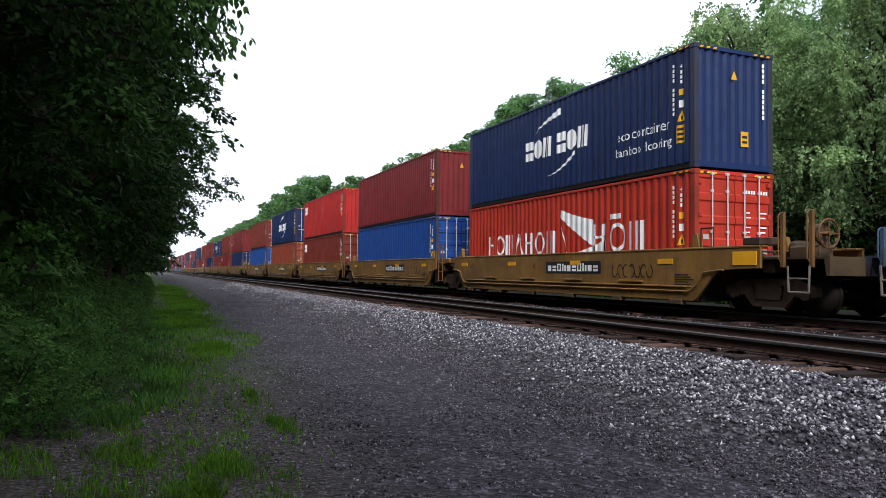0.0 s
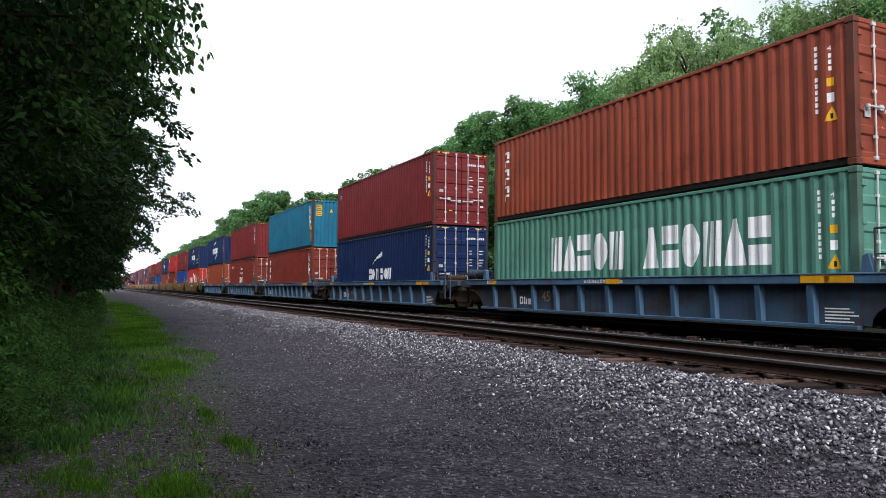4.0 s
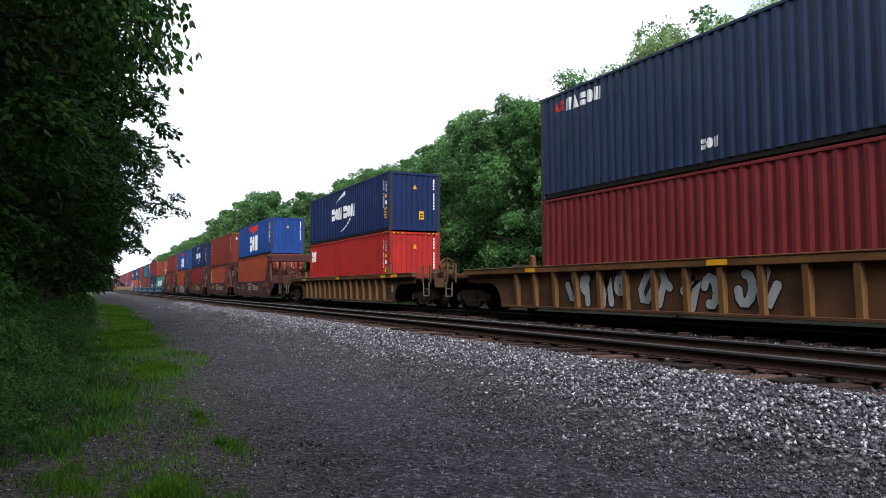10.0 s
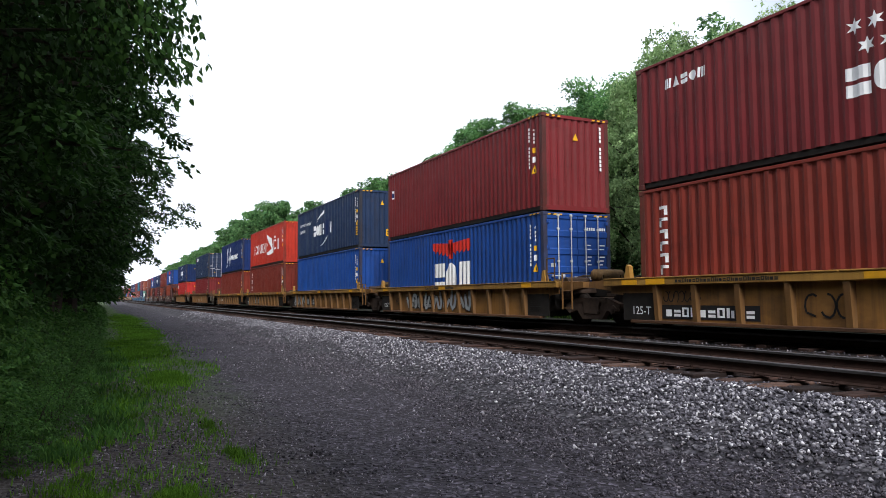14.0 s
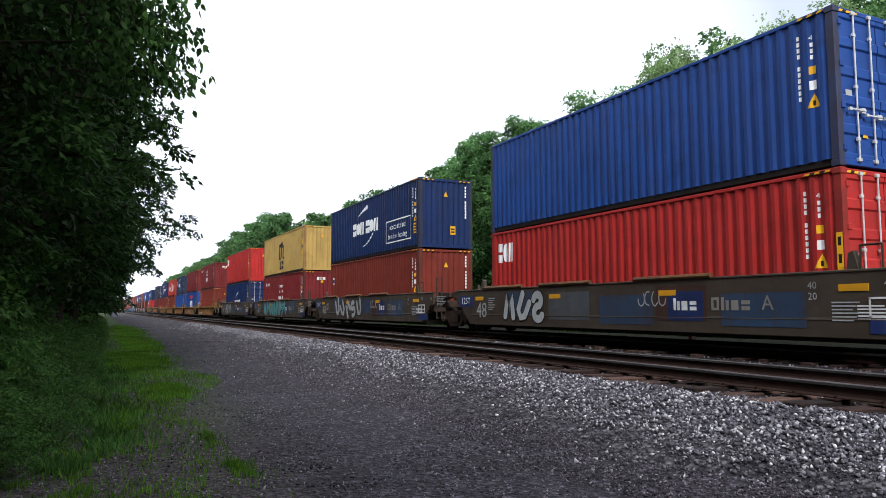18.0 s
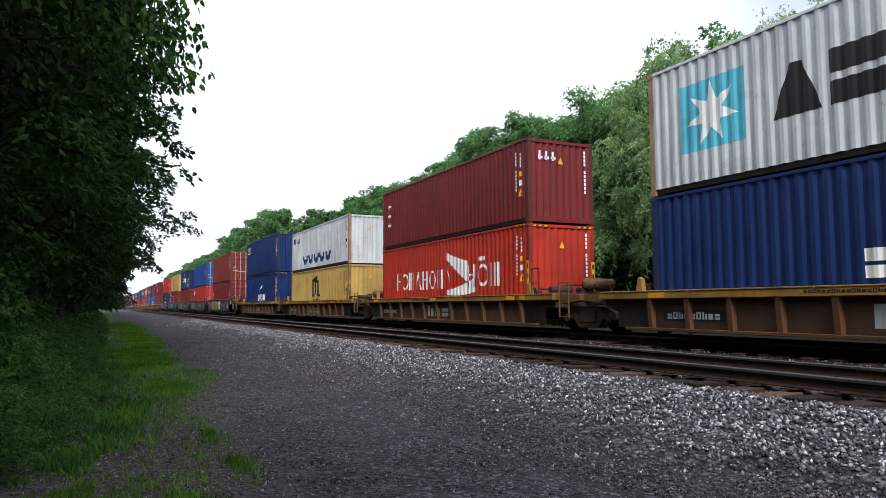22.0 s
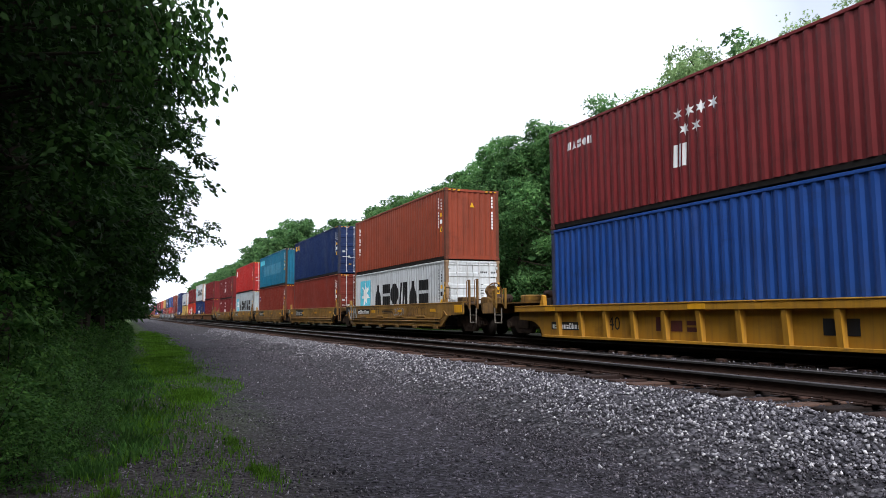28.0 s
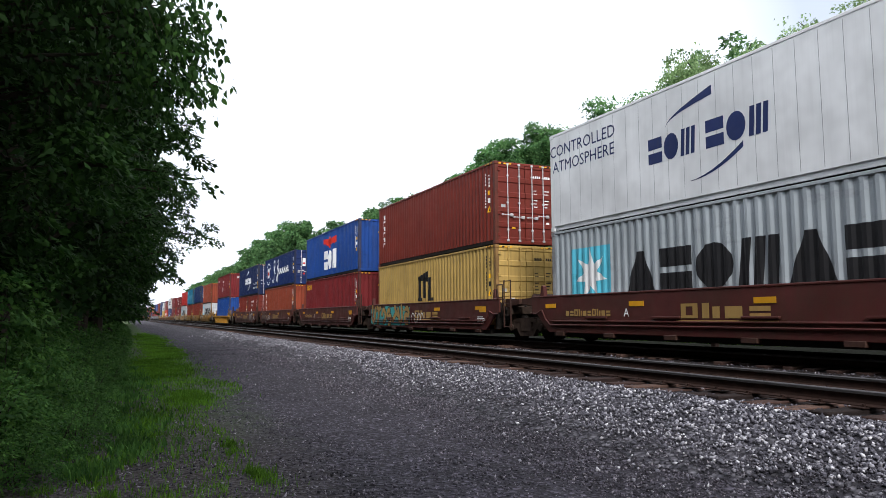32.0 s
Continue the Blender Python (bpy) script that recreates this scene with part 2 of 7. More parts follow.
class Geo:
    """Vertices and faces gathered before they become one mesh."""

    def __init__(self):
        self.v, self.f = [], []

    def add(self, vs, fs):
        n = len(self.v)
        self.v += [tuple(p) for p in vs]
        self.f += [tuple(i + n for i in f) for f in fs]
        return self

    def box(self, x0, x1, y0, y1, z0, z1, c=0.0):
        if c <= 0:
            vs = [(x, y, z) for x in (x0, x1) for y in (y0, y1) for z in (z0, z1)]
            return self.add(vs, [(0, 1, 3, 2), (4, 6, 7, 5), (0, 4, 5, 1), (2, 3, 7, 6), (0, 2, 6, 4), (1, 5, 7, 3)])
        lo, hi = (x0, y0, z0), (x1, y1, z1)
        vs, idx = [], {}
        for sx in (0, 1):
            for sy in (0, 1):
                for sz in (0, 1):
                    s = (sx, sy, sz)
                    for a in range(3):
                        p = [hi[k] if s[k] else lo[k] for k in range(3)]
                        for k in range(3):
                            if k != a:
                                p[k] += -c if s[k] else c
                        idx[s, a] = len(vs)
                        vs.append(p)
        fs = []
        for a in range(3):
            b, d = (a + 1) % 3, (a + 2) % 3
            for side in (0, 1):
                q = []
                for sb, sd in ((0, 0), (1, 0), (1, 1), (0, 1)):
                    s = [0, 0, 0]
                    s[a], s[b], s[d] = side, sb, sd
                    q.append(idx[tuple(s), a])
                fs.append(tuple(q if side else q[::-1]))
            for sb in (0, 1):
                for sd in (0, 1):
                    s0, s1 = [0, 0, 0], [0, 0, 0]
                    s0[b] = s1[b] = sb
                    s0[d] = s1[d] = sd
                    s1[a] = 1
                    q = (idx[tuple(s0), b], idx[tuple(s1), b], idx[tuple(s1), d], idx[tuple(s0), d])
                    fs.append(q if sb == sd else q[::-1])
        for s in [(i, j, k) for i in (0, 1) for j in (0, 1) for k in (0, 1)]:
            q = (idx[s, 0], idx[s, 1], idx[s, 2])
            fs.append(q if sum(s) % 2 else q[::-1])
        return self.add(vs, fs)

    def prism(self, outline, axis, a, b):
        """An outline of (p, q) pushed along an axis from a to b; p, q are the other two axes in order."""
        n = len(outline)
        vs = []
        for h in (a, b):
            for p, q in outline:
                vs.append({0: (h, p, q), 1: (p, h, q), 2: (p, q, h)}[axis])
        fs = [tuple(range(n - 1, -1, -1)), tuple(range(n, 2 * n))]
        fs += [(i, (i + 1) % n, n + (i + 1) % n, n + i) for i in range(n)]
        return self.add(vs, fs)

    def tube(self, p, q, r, n=8, r2=None):
        p, q = Vector(p), Vector(q)
        r2 = r if r2 is None else r2
        d = (q - p).normalized()
        e = d.orthogonal().normalized()
        g = d.cross(e)
        vs = []
        for base, rad in ((p, r), (q, r2)):
            for i in range(n):
                a = 2 * math.pi * i / n
                vs.append(base + (e * math.cos(a) + g * math.sin(a)) * rad)
        fs = [(i, (i + 1) % n, n + (i + 1) % n, n + i) for i in range(n)]
        return self.add(vs, fs + [tuple(range(n - 1, -1, -1)), tuple(range(n, 2 * n))])

    def sweep(self, points, r, n=6):
        for p, q in zip(points, points[1:]):
            self.tube(p, q, r, n)
        return self

    def mesh(self, name, smooth=False):
        me = bpy.data.meshes.new(name)
        me.from_pydata(self.v, [], self.f)
        if smooth:
            me.polygons.foreach_set("use_smooth", [True] * len(me.polygons))
        me.update()
        return me


MESHES = {}


def kept(key, build, smooth=False):
    """One mesh for all alike pieces."""
    if key not in MESHES:
        g = build()
        MESHES[key] = g.mesh(str(key[0]) if isinstance(key, tuple) else key, smooth) if isinstance(g, Geo) else g
    return MESHES[key]


def part(name, data, material, parent, label="", at=None):
    """Links a mesh as one part under a thing or part, with its own material."""
    me = data.mesh(name) if isinstance(data, Geo) else data
    if not me.materials:
        me.materials.append(material)
    ob = new(name, me)
    if me.materials[0] is not material:
        ob.material_slots[0].link = "OBJECT"
        ob.material_slots[0].material = material
    if parent:
        ob.parent = parent
    if at is not None:
        ob.matrix_basis = at
    if label:
        ob["label"] = label
    return ob


def thing(name, label, category, group="", m=None, kind=""):
    ob = tagged(new(name), label, category, group, kind)
    if m is not None:
        ob.matrix_basis = m
    return ob


def quick_mesh(name, verts, quads=None, tris=None):
    """A mesh from number arrays, for leaves, stones and grass."""
    me = bpy.data.meshes.new(name)
    polys = tris if tris is not None else quads
    k = polys.shape[1]
    me.vertices.add(len(verts))
    me.vertices.foreach_set("co", np.asarray(verts, np.float32).ravel())
    me.loops.add(polys.size)
    me.loops.foreach_set("vertex_index", polys.astype(np.int32).ravel())
    me.polygons.add(len(polys))
    me.polygons.foreach_set("loop_start", np.arange(0, polys.size, k, dtype=np.int32))
    me.update(calc_edges=True)
    return me


WORDS = {}


def word_mesh(text, height):
    """Flat letters in the built-in font, in the x-y plane, centred."""
    if (text, height) not in WORDS:
        cu = bpy.data.curves.new("word", "FONT")
        cu.body, cu.size, cu.align_x, cu.align_y, cu.resolution_u = text, height * 1.38, "CENTER", "CENTER", 2
        tmp = bpy.data.objects.new("word", cu)
        me = bpy.data.meshes.new_from_object(tmp)
        g = [(tuple(v.co[:2])) for v in me.vertices], [tuple(p.vertices) for p in me.polygons]
        bpy.data.objects.remove(tmp)
        WORDS[text, height] = g
    return WORDS[text, height]

# ---- ground and tracks ----
NEAR, FAR = 8.29, 12.69          # centres of the empty and of the busy track
RAIL_NEAR, RAIL_FAR = 0.66, 0.72  # rail tops
Y0, Y1 = -760.0, 1500.0


def toe(y):
    """Where the ballast shoulder meets the path."""
    return 5.0 + 0.9 * min(max((y - 16) / 30, 0), 1) + 0.18 * math.sin(y * 0.55) + 0.1 * math.sin(y * 1.7 + 1)


def grass_edge(y):
    """How far the grass reaches out from under the trees."""
    return 1.35 + 0.85 * min(max((y - 7) / 20, 0), 1) + 0.5 * math.sin(y * 0.35 + 2.2) * min(1, max(y, 0) / 12) + 0.25 * math.sin(y * 0.9)


def spread(lo, hi, near_step, grow):
    """Rows that lie close together near the eye and far apart in the distance."""
    a, b = [0.0], [0.0]
    while a[-1] < hi:
        a.append(a[-1] + near_step + abs(a[-1]) * grow)
    while b[-1] > lo:
        b.append(b[-1] - near_step - abs(b[-1]) * grow)
    return b[:0:-1] + a


def ground_height(x, y):
    h = 0.035 * noise.noise(Vector((x * 0.5, y * 0.35, 0))) + 0.012 * noise.noise(Vector((x * 2.3, y * 2.3, 3)))
    if x < 0:
        h += min(-x * 0.05, 1.2)
    # Added mound, hides the lit undergrowth that would show below the cars.
    if 16 < x < 23:
        h += 0.52 * math.sin(math.pi * (x - 16) / 7) ** 2
    if x > 17:
        h += 0.15 * noise.noise(Vector((x * 0.1, y * 0.1, 5)))
    return h


def sheet(name, xs, ys, height):
    xs, ys = list(xs), list(ys)
    verts = np.array([(x, y, height(x, y)) for y in ys for x in xs])
    n = len(xs)
    quads = np.array([(j * n + i, j * n + i + 1, (j + 1) * n + i + 1, (j + 1) * n + i) for j in range(len(ys) - 1) for i in range(n - 1)])
    return quick_mesh(name, verts, quads=quads)


def ground_material():
    n = Nodes("gravel_path_and_grass")
    here = n.coord.outputs["Object"]
    sep = n.put("ShaderNodeSeparateXYZ", Vector=here)

    def reach(value, lo, hi):
        m = n.put("ShaderNodeMapRange", Value=value)
        for k, v in (("From Min", lo), ("From Max", hi), ("To Min", 0.0), ("To Max", 1.0)):
            m.inputs[k].default_value = v
        return m.outputs[0]

    fine = n.noise(42.0, 5.0, None, 0.7)
    mid = n.noise(3.0, 5.0)
    big = n.noise(0.45, 4.0)
    small = n.put("ShaderNodeTexVoronoi", Vector=here, Scale=40.0)
    coarse = n.put("ShaderNodeTexVoronoi", Vector=here, Scale=19.0)
    tones = ((0.30, (0.007, 0.006, 0.008)), (0.55, (0.020, 0.0175, 0.026)), (0.72, (0.056, 0.049, 0.068)), (0.92, (0.22, 0.197, 0.25)))
    grit = n.ramp(small.outputs["Color"], tones)
    # Cell edges are darkened for the shade in the gaps between pebbles.
    pebble = n.mix(1.0, n.ramp(coarse.outputs["Color"], tones), n.ramp(coarse.outputs["Distance"], ((0.2, 1.15), (0.75, 0.35))), "MULTIPLY")
    grit = n.mix(n.ramp(mid, ((0.40, 0.25), (0.60, 0.9))), grit, pebble)
    grit = n.mix(0.25, grit, n.ramp(fine, ((0.36, (0.016, 0.013, 0.017)), (0.68, (0.075, 0.066, 0.078)))))
    grit = n.mix(1.0, grit, n.ramp(big, ((0.3, 0.6), (0.7, 1.3))), "MULTIPLY")
    soil = n.ramp(mid, ((0.3, (0.014, 0.011, 0.010)), (0.7, (0.046, 0.036, 0.032))))
    soil = n.mix(n.ramp(small.outputs["Color"], ((0.55, 0.0), (0.8, 0.8))), soil, (0.10, 0.088, 0.092))
    moss = n.ramp(fine, ((0.3, (0.018, 0.050, 0.006)), (0.7, (0.062, 0.125, 0.014))))
    wob = n.put("ShaderNodeMath")
    wob.operation = "MULTIPLY_ADD"
    n.set(wob.inputs[0], mid)
    wob.inputs[1].default_value = 1.6
    n.set(wob.inputs[2], sep.outputs["X"])
    x = wob.outputs[0]
    col = n.mix(reach(x, 1.7, 2.9), soil, grit)
    # These stone cells also darken at their edges, as shade in the gaps.
    stone = n.mix(1.0, n.ramp(coarse.outputs["Color"], ((0.2, (0.022, 0.020, 0.024)), (0.55, (0.062, 0.057, 0.068)), (0.9, (0.24, 0.23, 0.24)))), n.ramp(coarse.outputs["Distance"], ((0.2, 1.1), (0.75, 0.25))), "MULTIPLY")
    col = n.mix(reach(x, 6.0, 7.2), col, stone)
    green = n.put("ShaderNodeMath")
    green.operation = "MULTIPLY"
    far_off = n.put("ShaderNodeMath")
    far_off.operation = "MULTIPLY"
    n.set(far_off.inputs[0], reach(sep.outputs["Y"], 8.0, 18.0))
    n.set(far_off.inputs[1], n.ramp(n.noise(1.4, 5.0), ((0.38, 0.25), (0.55, 1.0))))
    n.set(green.inputs[0], reach(x, 3.1, 2.2))
    n.set(green.inputs[1], far_off.outputs[0])
    col = n.mix(green.outputs[0], col, moss)
    # Ground past the train is near black, standing for the shade seen below it.
    shaded_floor = n.ramp(mid, ((0.3, (0.003, 0.004, 0.002)), (0.7, (0.008, 0.009, 0.005))))
    col = n.mix(reach(x, 15.6, 17.2), col, shaded_floor)
    n.bump(coarse.outputs["Distance"], 0.8, 0.03)
    return n.done(col, 0.92, 0.0, 0.25)


rows_y = spread(-900, 3000, 0.5, 0.05)
rows_x = sorted({round(x, 3) for x in [-900, -500, -250, -120, -60, -30, -16, -10] + [-6 + 0.4 * i for i in range(64)] + [22, 25, 30, 40, 60, 120, 250, 500, 900]})
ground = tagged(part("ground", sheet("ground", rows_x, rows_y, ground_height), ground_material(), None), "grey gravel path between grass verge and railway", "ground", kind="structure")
for p in ground.data.polygons:
    p.use_smooth = True


def bed_height(x, y):
    t = toe(y)
    lump = 0.03 * noise.noise(Vector((x * 3, y * 3, 1))) + 0.015 * noise.noise(Vector((x * 9, y * 9, 2)))
    if x <= t:
        return -0.05
    if x < 6.75:
        return -0.03 + 0.45 * ((x - t) / (6.75 - t)) ** 0.9 + lump
    if x < 10.3:
        return 0.42 + lump * 0.6
    if x < 15.3:
        return 0.48 + lump * 0.6
    return max(0.48 - (x - 15.3) * 0.3, -0.1) + lump


def ballast_material():
    n = Nodes("ballast_bed")
    v = n.put("ShaderNodeTexVoronoi", Vector=n.coord.outputs["Object"], Scale=17.0)
    sep = n.put("ShaderNodeSeparateXYZ", Vector=n.coord.outputs["Object"])
    stone = n.ramp(v.outputs["Color"], ((0.15, (0.020, 0.018, 0.024)), (0.5, (0.060, 0.056, 0.070)), (0.9, (0.18, 0.17, 0.19))))
    # Dark cell edges paint the shaded gaps between stones.
    stone = n.mix(1.0, stone, n.ramp(v.outputs["Distance"], ((0.2, 1.0), (0.75, 0.25))), "MULTIPLY")
    oily = n.mix(1.0, stone, (0.30, 0.22, 0.18), "MULTIPLY")
    m = n.put("ShaderNodeMapRange", Value=sep.outputs["X"])
    for k, val in (("From Min", 6.7), ("From Max", 7.3), ("To Min", 0.0), ("To Max", 1.0)):
        m.inputs[k].default_value = val
    col = n.mix(m.outputs[0], stone, oily)
    n.bump(v.outputs["Distance"], 0.9, 0.03)
    return n.done(col, 0.9, 0.0, 0.25)


bed_x = [4.4 + 0.16 * i for i in range(18)] + [7.4 + 0.45 * i for i in range(19)] + [16.0, 16.5, 17.2]
ballast = tagged(part("ballast_bed", sheet("ballast_bed", bed_x, spread(-800, 1600, 0.35, 0.03), bed_height), ballast_material(), None), "crushed grey stone ballast shoulder under both tracks", "ballast", kind="structure")


def rail_outline():
    """Half profile of a rail, mirrored: foot, web, head."""
    h = [(0.070, 0.0), (0.070, 0.012), (0.016, 0.030), (0.009, 0.060), (0.009, 0.120), (0.034, 0.132)]
    return h + [(-x, z) for x, z in reversed(h)]


def rail(x, top, label):
    t = tagged(new("rail"), label, "rail", "rails of the line", "structure")
    t.matrix_basis = pose(x, 0, top - 0.172)
    part("rail_web", Geo().prism(rail_outline(), 1, Y0, Y1), M["rail_side"], t)
    part("rail_head", Geo().prism([(0.036, 0.1315), (0.036, 0.162), (0.028, 0.171), (-0.028, 0.171), (-0.036, 0.162), (-0.036, 0.1315)], 1, Y0, Y1), M["rail_head"], t, "bright worn running surface")


for cx, top, txt in ((NEAR, RAIL_NEAR, "rusty steel rail of the empty track"), (FAR, RAIL_FAR, "rusty steel rail under the freight train")):
    for sgn in (-1, 1):
        rail(cx + sgn * 0.755, top, txt)


def tie_mesh():
    g = Geo()
    g.box(-1.38, 1.32, -0.115, 0.115, -0.17, 0.0, 0.012)
    return g


TIE_STEP = 0.53
for cx, top, name in ((NEAR, RAIL_NEAR, "empty track"), (FAR, RAIL_FAR, "busy track")):
    z = top - 0.172 - 0.012
    t = tagged(new("track_ties"), "weathered brown wooden ties of the " + name, "ties", kind="structure")
    lo, hi = (-8, 275) if cx == NEAR else (-8, 80)
    me = kept("tie", tie_mesh)
    rest, plates = Geo(), Geo()
    for i in range(int(Y0 / TIE_STEP), int(Y1 / TIE_STEP)):
        y = i * TIE_STEP
        if y > 700 or y < -740:
            continue
        near_it = -6 < y < 130 and cx == NEAR
        if near_it or (cx == FAR and 2 < y < 30):
            part("tie", me, M["tie"], t, "", pose(cx + random.uniform(-0.13, 0.09), y + random.uniform(-0.03, 0.03), z + random.uniform(-0.03, 0.004), 0, random.uniform(-0.8, 0.8), random.uniform(-2.2, 2.2)))
            for s in (-1, 1):
                plates.box(cx + s * 0.755 - 0.17, cx + s * 0.755 + 0.17, y - 0.09, y + 0.09, z, z + 0.012)
                for k in (-1, 1):
                    plates.box(cx + s * 0.755 + k * 0.085 - 0.014, cx + s * 0.755 + k * 0.085 + 0.014, y - 0.05, y - 0.02, z, z + 0.045)
        else:
            rest.box(cx - 1.3, cx + 1.3, y - 0.115, y + 0.115, z - 0.17, z)
    tagged(part("tie_plates", plates, M["rail_side"], t), kind="stuff")
    tagged(part("far_ties", rest, M["tie"], t), kind="stuff")


def scatter_stones(name, count, place, size, material, label, seed):
    """Angular broken stones, each a squashed eight-sided lump of its own."""
    rng = np.random.default_rng(seed)
    base = np.array([(1, 0, 0), (-1, 0, 0), (0, 1, 0), (0, -1, 0), (0, 0, 1), (0, 0, -1)], float)
    face = np.array([(0, 2, 4), (2, 1, 4), (1, 3, 4), (3, 0, 4), (2, 0, 5), (1, 2, 5), (3, 1, 5), (0, 3, 5)])
    if size[1] < 0.03:
        base = np.array([(0.9, 0, -0.4), (-0.5, 0.8, -0.4), (-0.5, -0.8, -0.4), (0, 0, 0.7)], float)
        face = np.array([(0, 1, 3), (1, 2, 3), (2, 0, 3), (0, 2, 1)])
    m = len(base)
    p = place(rng, count)
    count = len(p)
    s = rng.uniform(size[0], size[1], (count, 1, 1)) * rng.uniform(0.55, 1.1, (count, 1, 3))
    v = base[None] * np.array([1.0, 1.0, 0.7]) * s * rng.uniform(0.7, 1.25, (count, m, 1)) + rng.normal(0, 0.12, (count, m, 3)) * s
    a, b = rng.uniform(0, 6.28, count), rng.uniform(0, 6.28, count)
    ca, sa, cb, sb = np.cos(a), np.sin(a), np.cos(b), np.sin(b)
    rot = np.stack([np.stack([ca, -sa * cb, sa * sb], -1), np.stack([sa, ca * cb, -ca * sb], -1), np.stack([0 * a, sb, cb], -1)], 1)
    v = np.einsum("nij,nkj->nki", rot, v) + p[:, None]
    tris = (face[None] + m * np.arange(count)[:, None, None]).reshape(-1, 3)
    return tagged(part(name, quick_mesh(name, v.reshape(-1, 3), tris=tris), material, None), label, "stones", kind="stuff")


def crest(y):
    """Foot of the coarse clean stones below the ties."""
    return 5.5 + 0.7 * min(max((y - 8) / 30, 0), 1) + 0.2 * math.sin(y * 0.7) + 0.1 * math.sin(y * 2.1)


def laid(x, y):
    z = np.array([max(bed_height(a, b), ground_height(a, b)) for a, b in zip(x, y)])
    return np.stack([x, y, z + 0.010], -1)


def on_shoulder(rng, n):
    y = 1.5 + 62 * rng.random(n) ** 1.7
    c = np.array([crest(a) for a in y])
    x = c + rng.random(n) ** 0.8 * (7.0 - c)
    return laid(np.where(rng.random(n) < 0.07, c + 0.1 - rng.exponential(0.4, n), x), y)


def on_slope(rng, n):
    y = 1.5 + 45 * rng.random(n) ** 1.7
    c = np.array([crest(a) for a in y])
    return laid(c + 0.3 - rng.random(n) ** 1.3 * 1.9, y)


def on_path(rng, n):
    y = 2.0 + 34 * rng.random(n) ** 1.7
    x = rng.uniform(-0.6, 5.9, n)
    return np.stack([x, y, np.array([ground_height(a, b) for a, b in zip(x, y)]) - 0.001], -1)


def between_tracks(rng, n):
    y = 2 + 40 * rng.random(n) ** 1.5
    x = rng.uniform(7.0, 11.4, n)
    return np.stack([x, y, np.array([bed_height(a, b) for a, b in zip(x, y)]) + 0.01], -1)


scatter_stones("ballast_stones", 44000, on_shoulder, (0.018, 0.038), M["stone"], "loose grey and white crushed ballast stones", 3)
scatter_stones("slope_stones", 26000, on_slope, (0.011, 0.0299), M["chip"], "fine dark grey stones below the ballast", 6)
scatter_stones("path_chips", 64000, on_path, (0.009, 0.0299), M["chip"], "fine grey stone chips on the path", 4)
scatter_stones("track_stones", 4000, between_tracks, (0.02, 0.04), M["chip"], "dark oily stones between the rails", 5)

# ---- the freight train ----
SPEED = 20.606
TRAIN = []          # every thing that rolls, with its place along the train
LONG, WIDE = 12.192, 2.438
PITCH, DEEP = 0.278, 0.036


def ripple(y, pitch=PITCH, deep=DEEP):
    """Depth of the corrugation at y: flat out, slope, flat in, slope."""
    f = (y / pitch) % 1.0
    if f < 0.26:
        return 0.0
    if f < 0.5:
        return deep * (f - 0.26) / 0.24
    if f < 0.76:
        return deep
    return deep * (1 - (f - 0.76) / 0.24)


def breaks(a, b, pitch=PITCH):
    """The bends of the corrugation between a and b, with both ends."""
    out = {round(a, 5), round(b, 5)}
    for k in range(math.floor(a / pitch) - 1, math.ceil(b / pitch) + 1):
        for f in (0.0, 0.26, 0.5, 0.76):
            y = (k + f) * pitch
            if a < y < b:
                out.add(round(y, 5))
    return sorted(out)


def wavy_side(length, height, sgn):
    def build():
        g = Geo()
        a, b = -length / 2 + 0.13, length / 2 - 0.13
        ys = breaks(a, b)
        vs = []
        for y in ys:
            x = sgn * (WIDE / 2 - 0.012 - ripple(y))
            vs += [(x, y, 0.15), (x, y, height - 0.075)]
        fs = [(2 * i, 2 * i + 1, 2 * i + 3, 2 * i + 2) if sgn > 0 else (2 * i, 2 * i + 2, 2 * i + 3, 2 * i + 1) for i in range(len(ys) - 1)]
        return g.add(vs, fs)
    return kept(("side_panel", length, height, sgn), build)


def wavy_end(height, sgn, length):
    def build():
        g = Geo()
        a, b = -WIDE / 2 + 0.14, WIDE / 2 - 0.14
        xs = breaks(a, b, 0.25)
        vs = []
        for x in xs:
            y = sgn * (length / 2 - 0.02 - ripple(x, 0.25, 0.045))
            vs += [(x, y, 0.16), (x, y, height - 0.11)]
        g.add(vs, [(2 * i, 2 * i + 2, 2 * i + 3, 2 * i + 1) if sgn < 0 else (2 * i, 2 * i + 1, 2 * i + 3, 2 * i + 2) for i in range(len(xs) - 1)])
        e = length / 2
        lo, hi = sorted((sgn * e, sgn * (e - 0.09)))
        g.box(-WIDE / 2 + 0.1, WIDE / 2 - 0.1, lo, hi, 0.03, 0.17)
        g.box(-WIDE / 2 + 0.1, WIDE / 2 - 0.1, lo, hi, height - 0.12, height - 0.03)
        return g
    return kept(("end_panel", height, sgn, length), build)


def roof_plate(length, height):
    def build():
        g = Geo()
        ys = [-length / 2 + 0.1 + i * (length - 0.2) / 58 for i in range(59)]
        vs = []
        for i, y in enumerate(ys):
            z = height - 0.012 - 0.018 * (i // 2 % 2)
            vs += [(-WIDE / 2 + 0.06, y, z), (WIDE / 2 - 0.06, y, z)]
        return g.add(vs, [(2 * i, 2 * i + 1, 2 * i + 3, 2 * i + 2) for i in range(len(ys) - 1)])
    return kept(("roof", length, height), build)


def corner_post(height):
    def build():
        g = Geo()
        g.box(-0.07, 0.07, -0.08, 0.08, 0.118, height - 0.118, 0.012)
        for z in (0.0, height - 0.118):
            g.box(-0.081, 0.081, -0.089, 0.089, z, z + 0.118, 0.01)
        return g
    return kept(("corner_post", height), build)


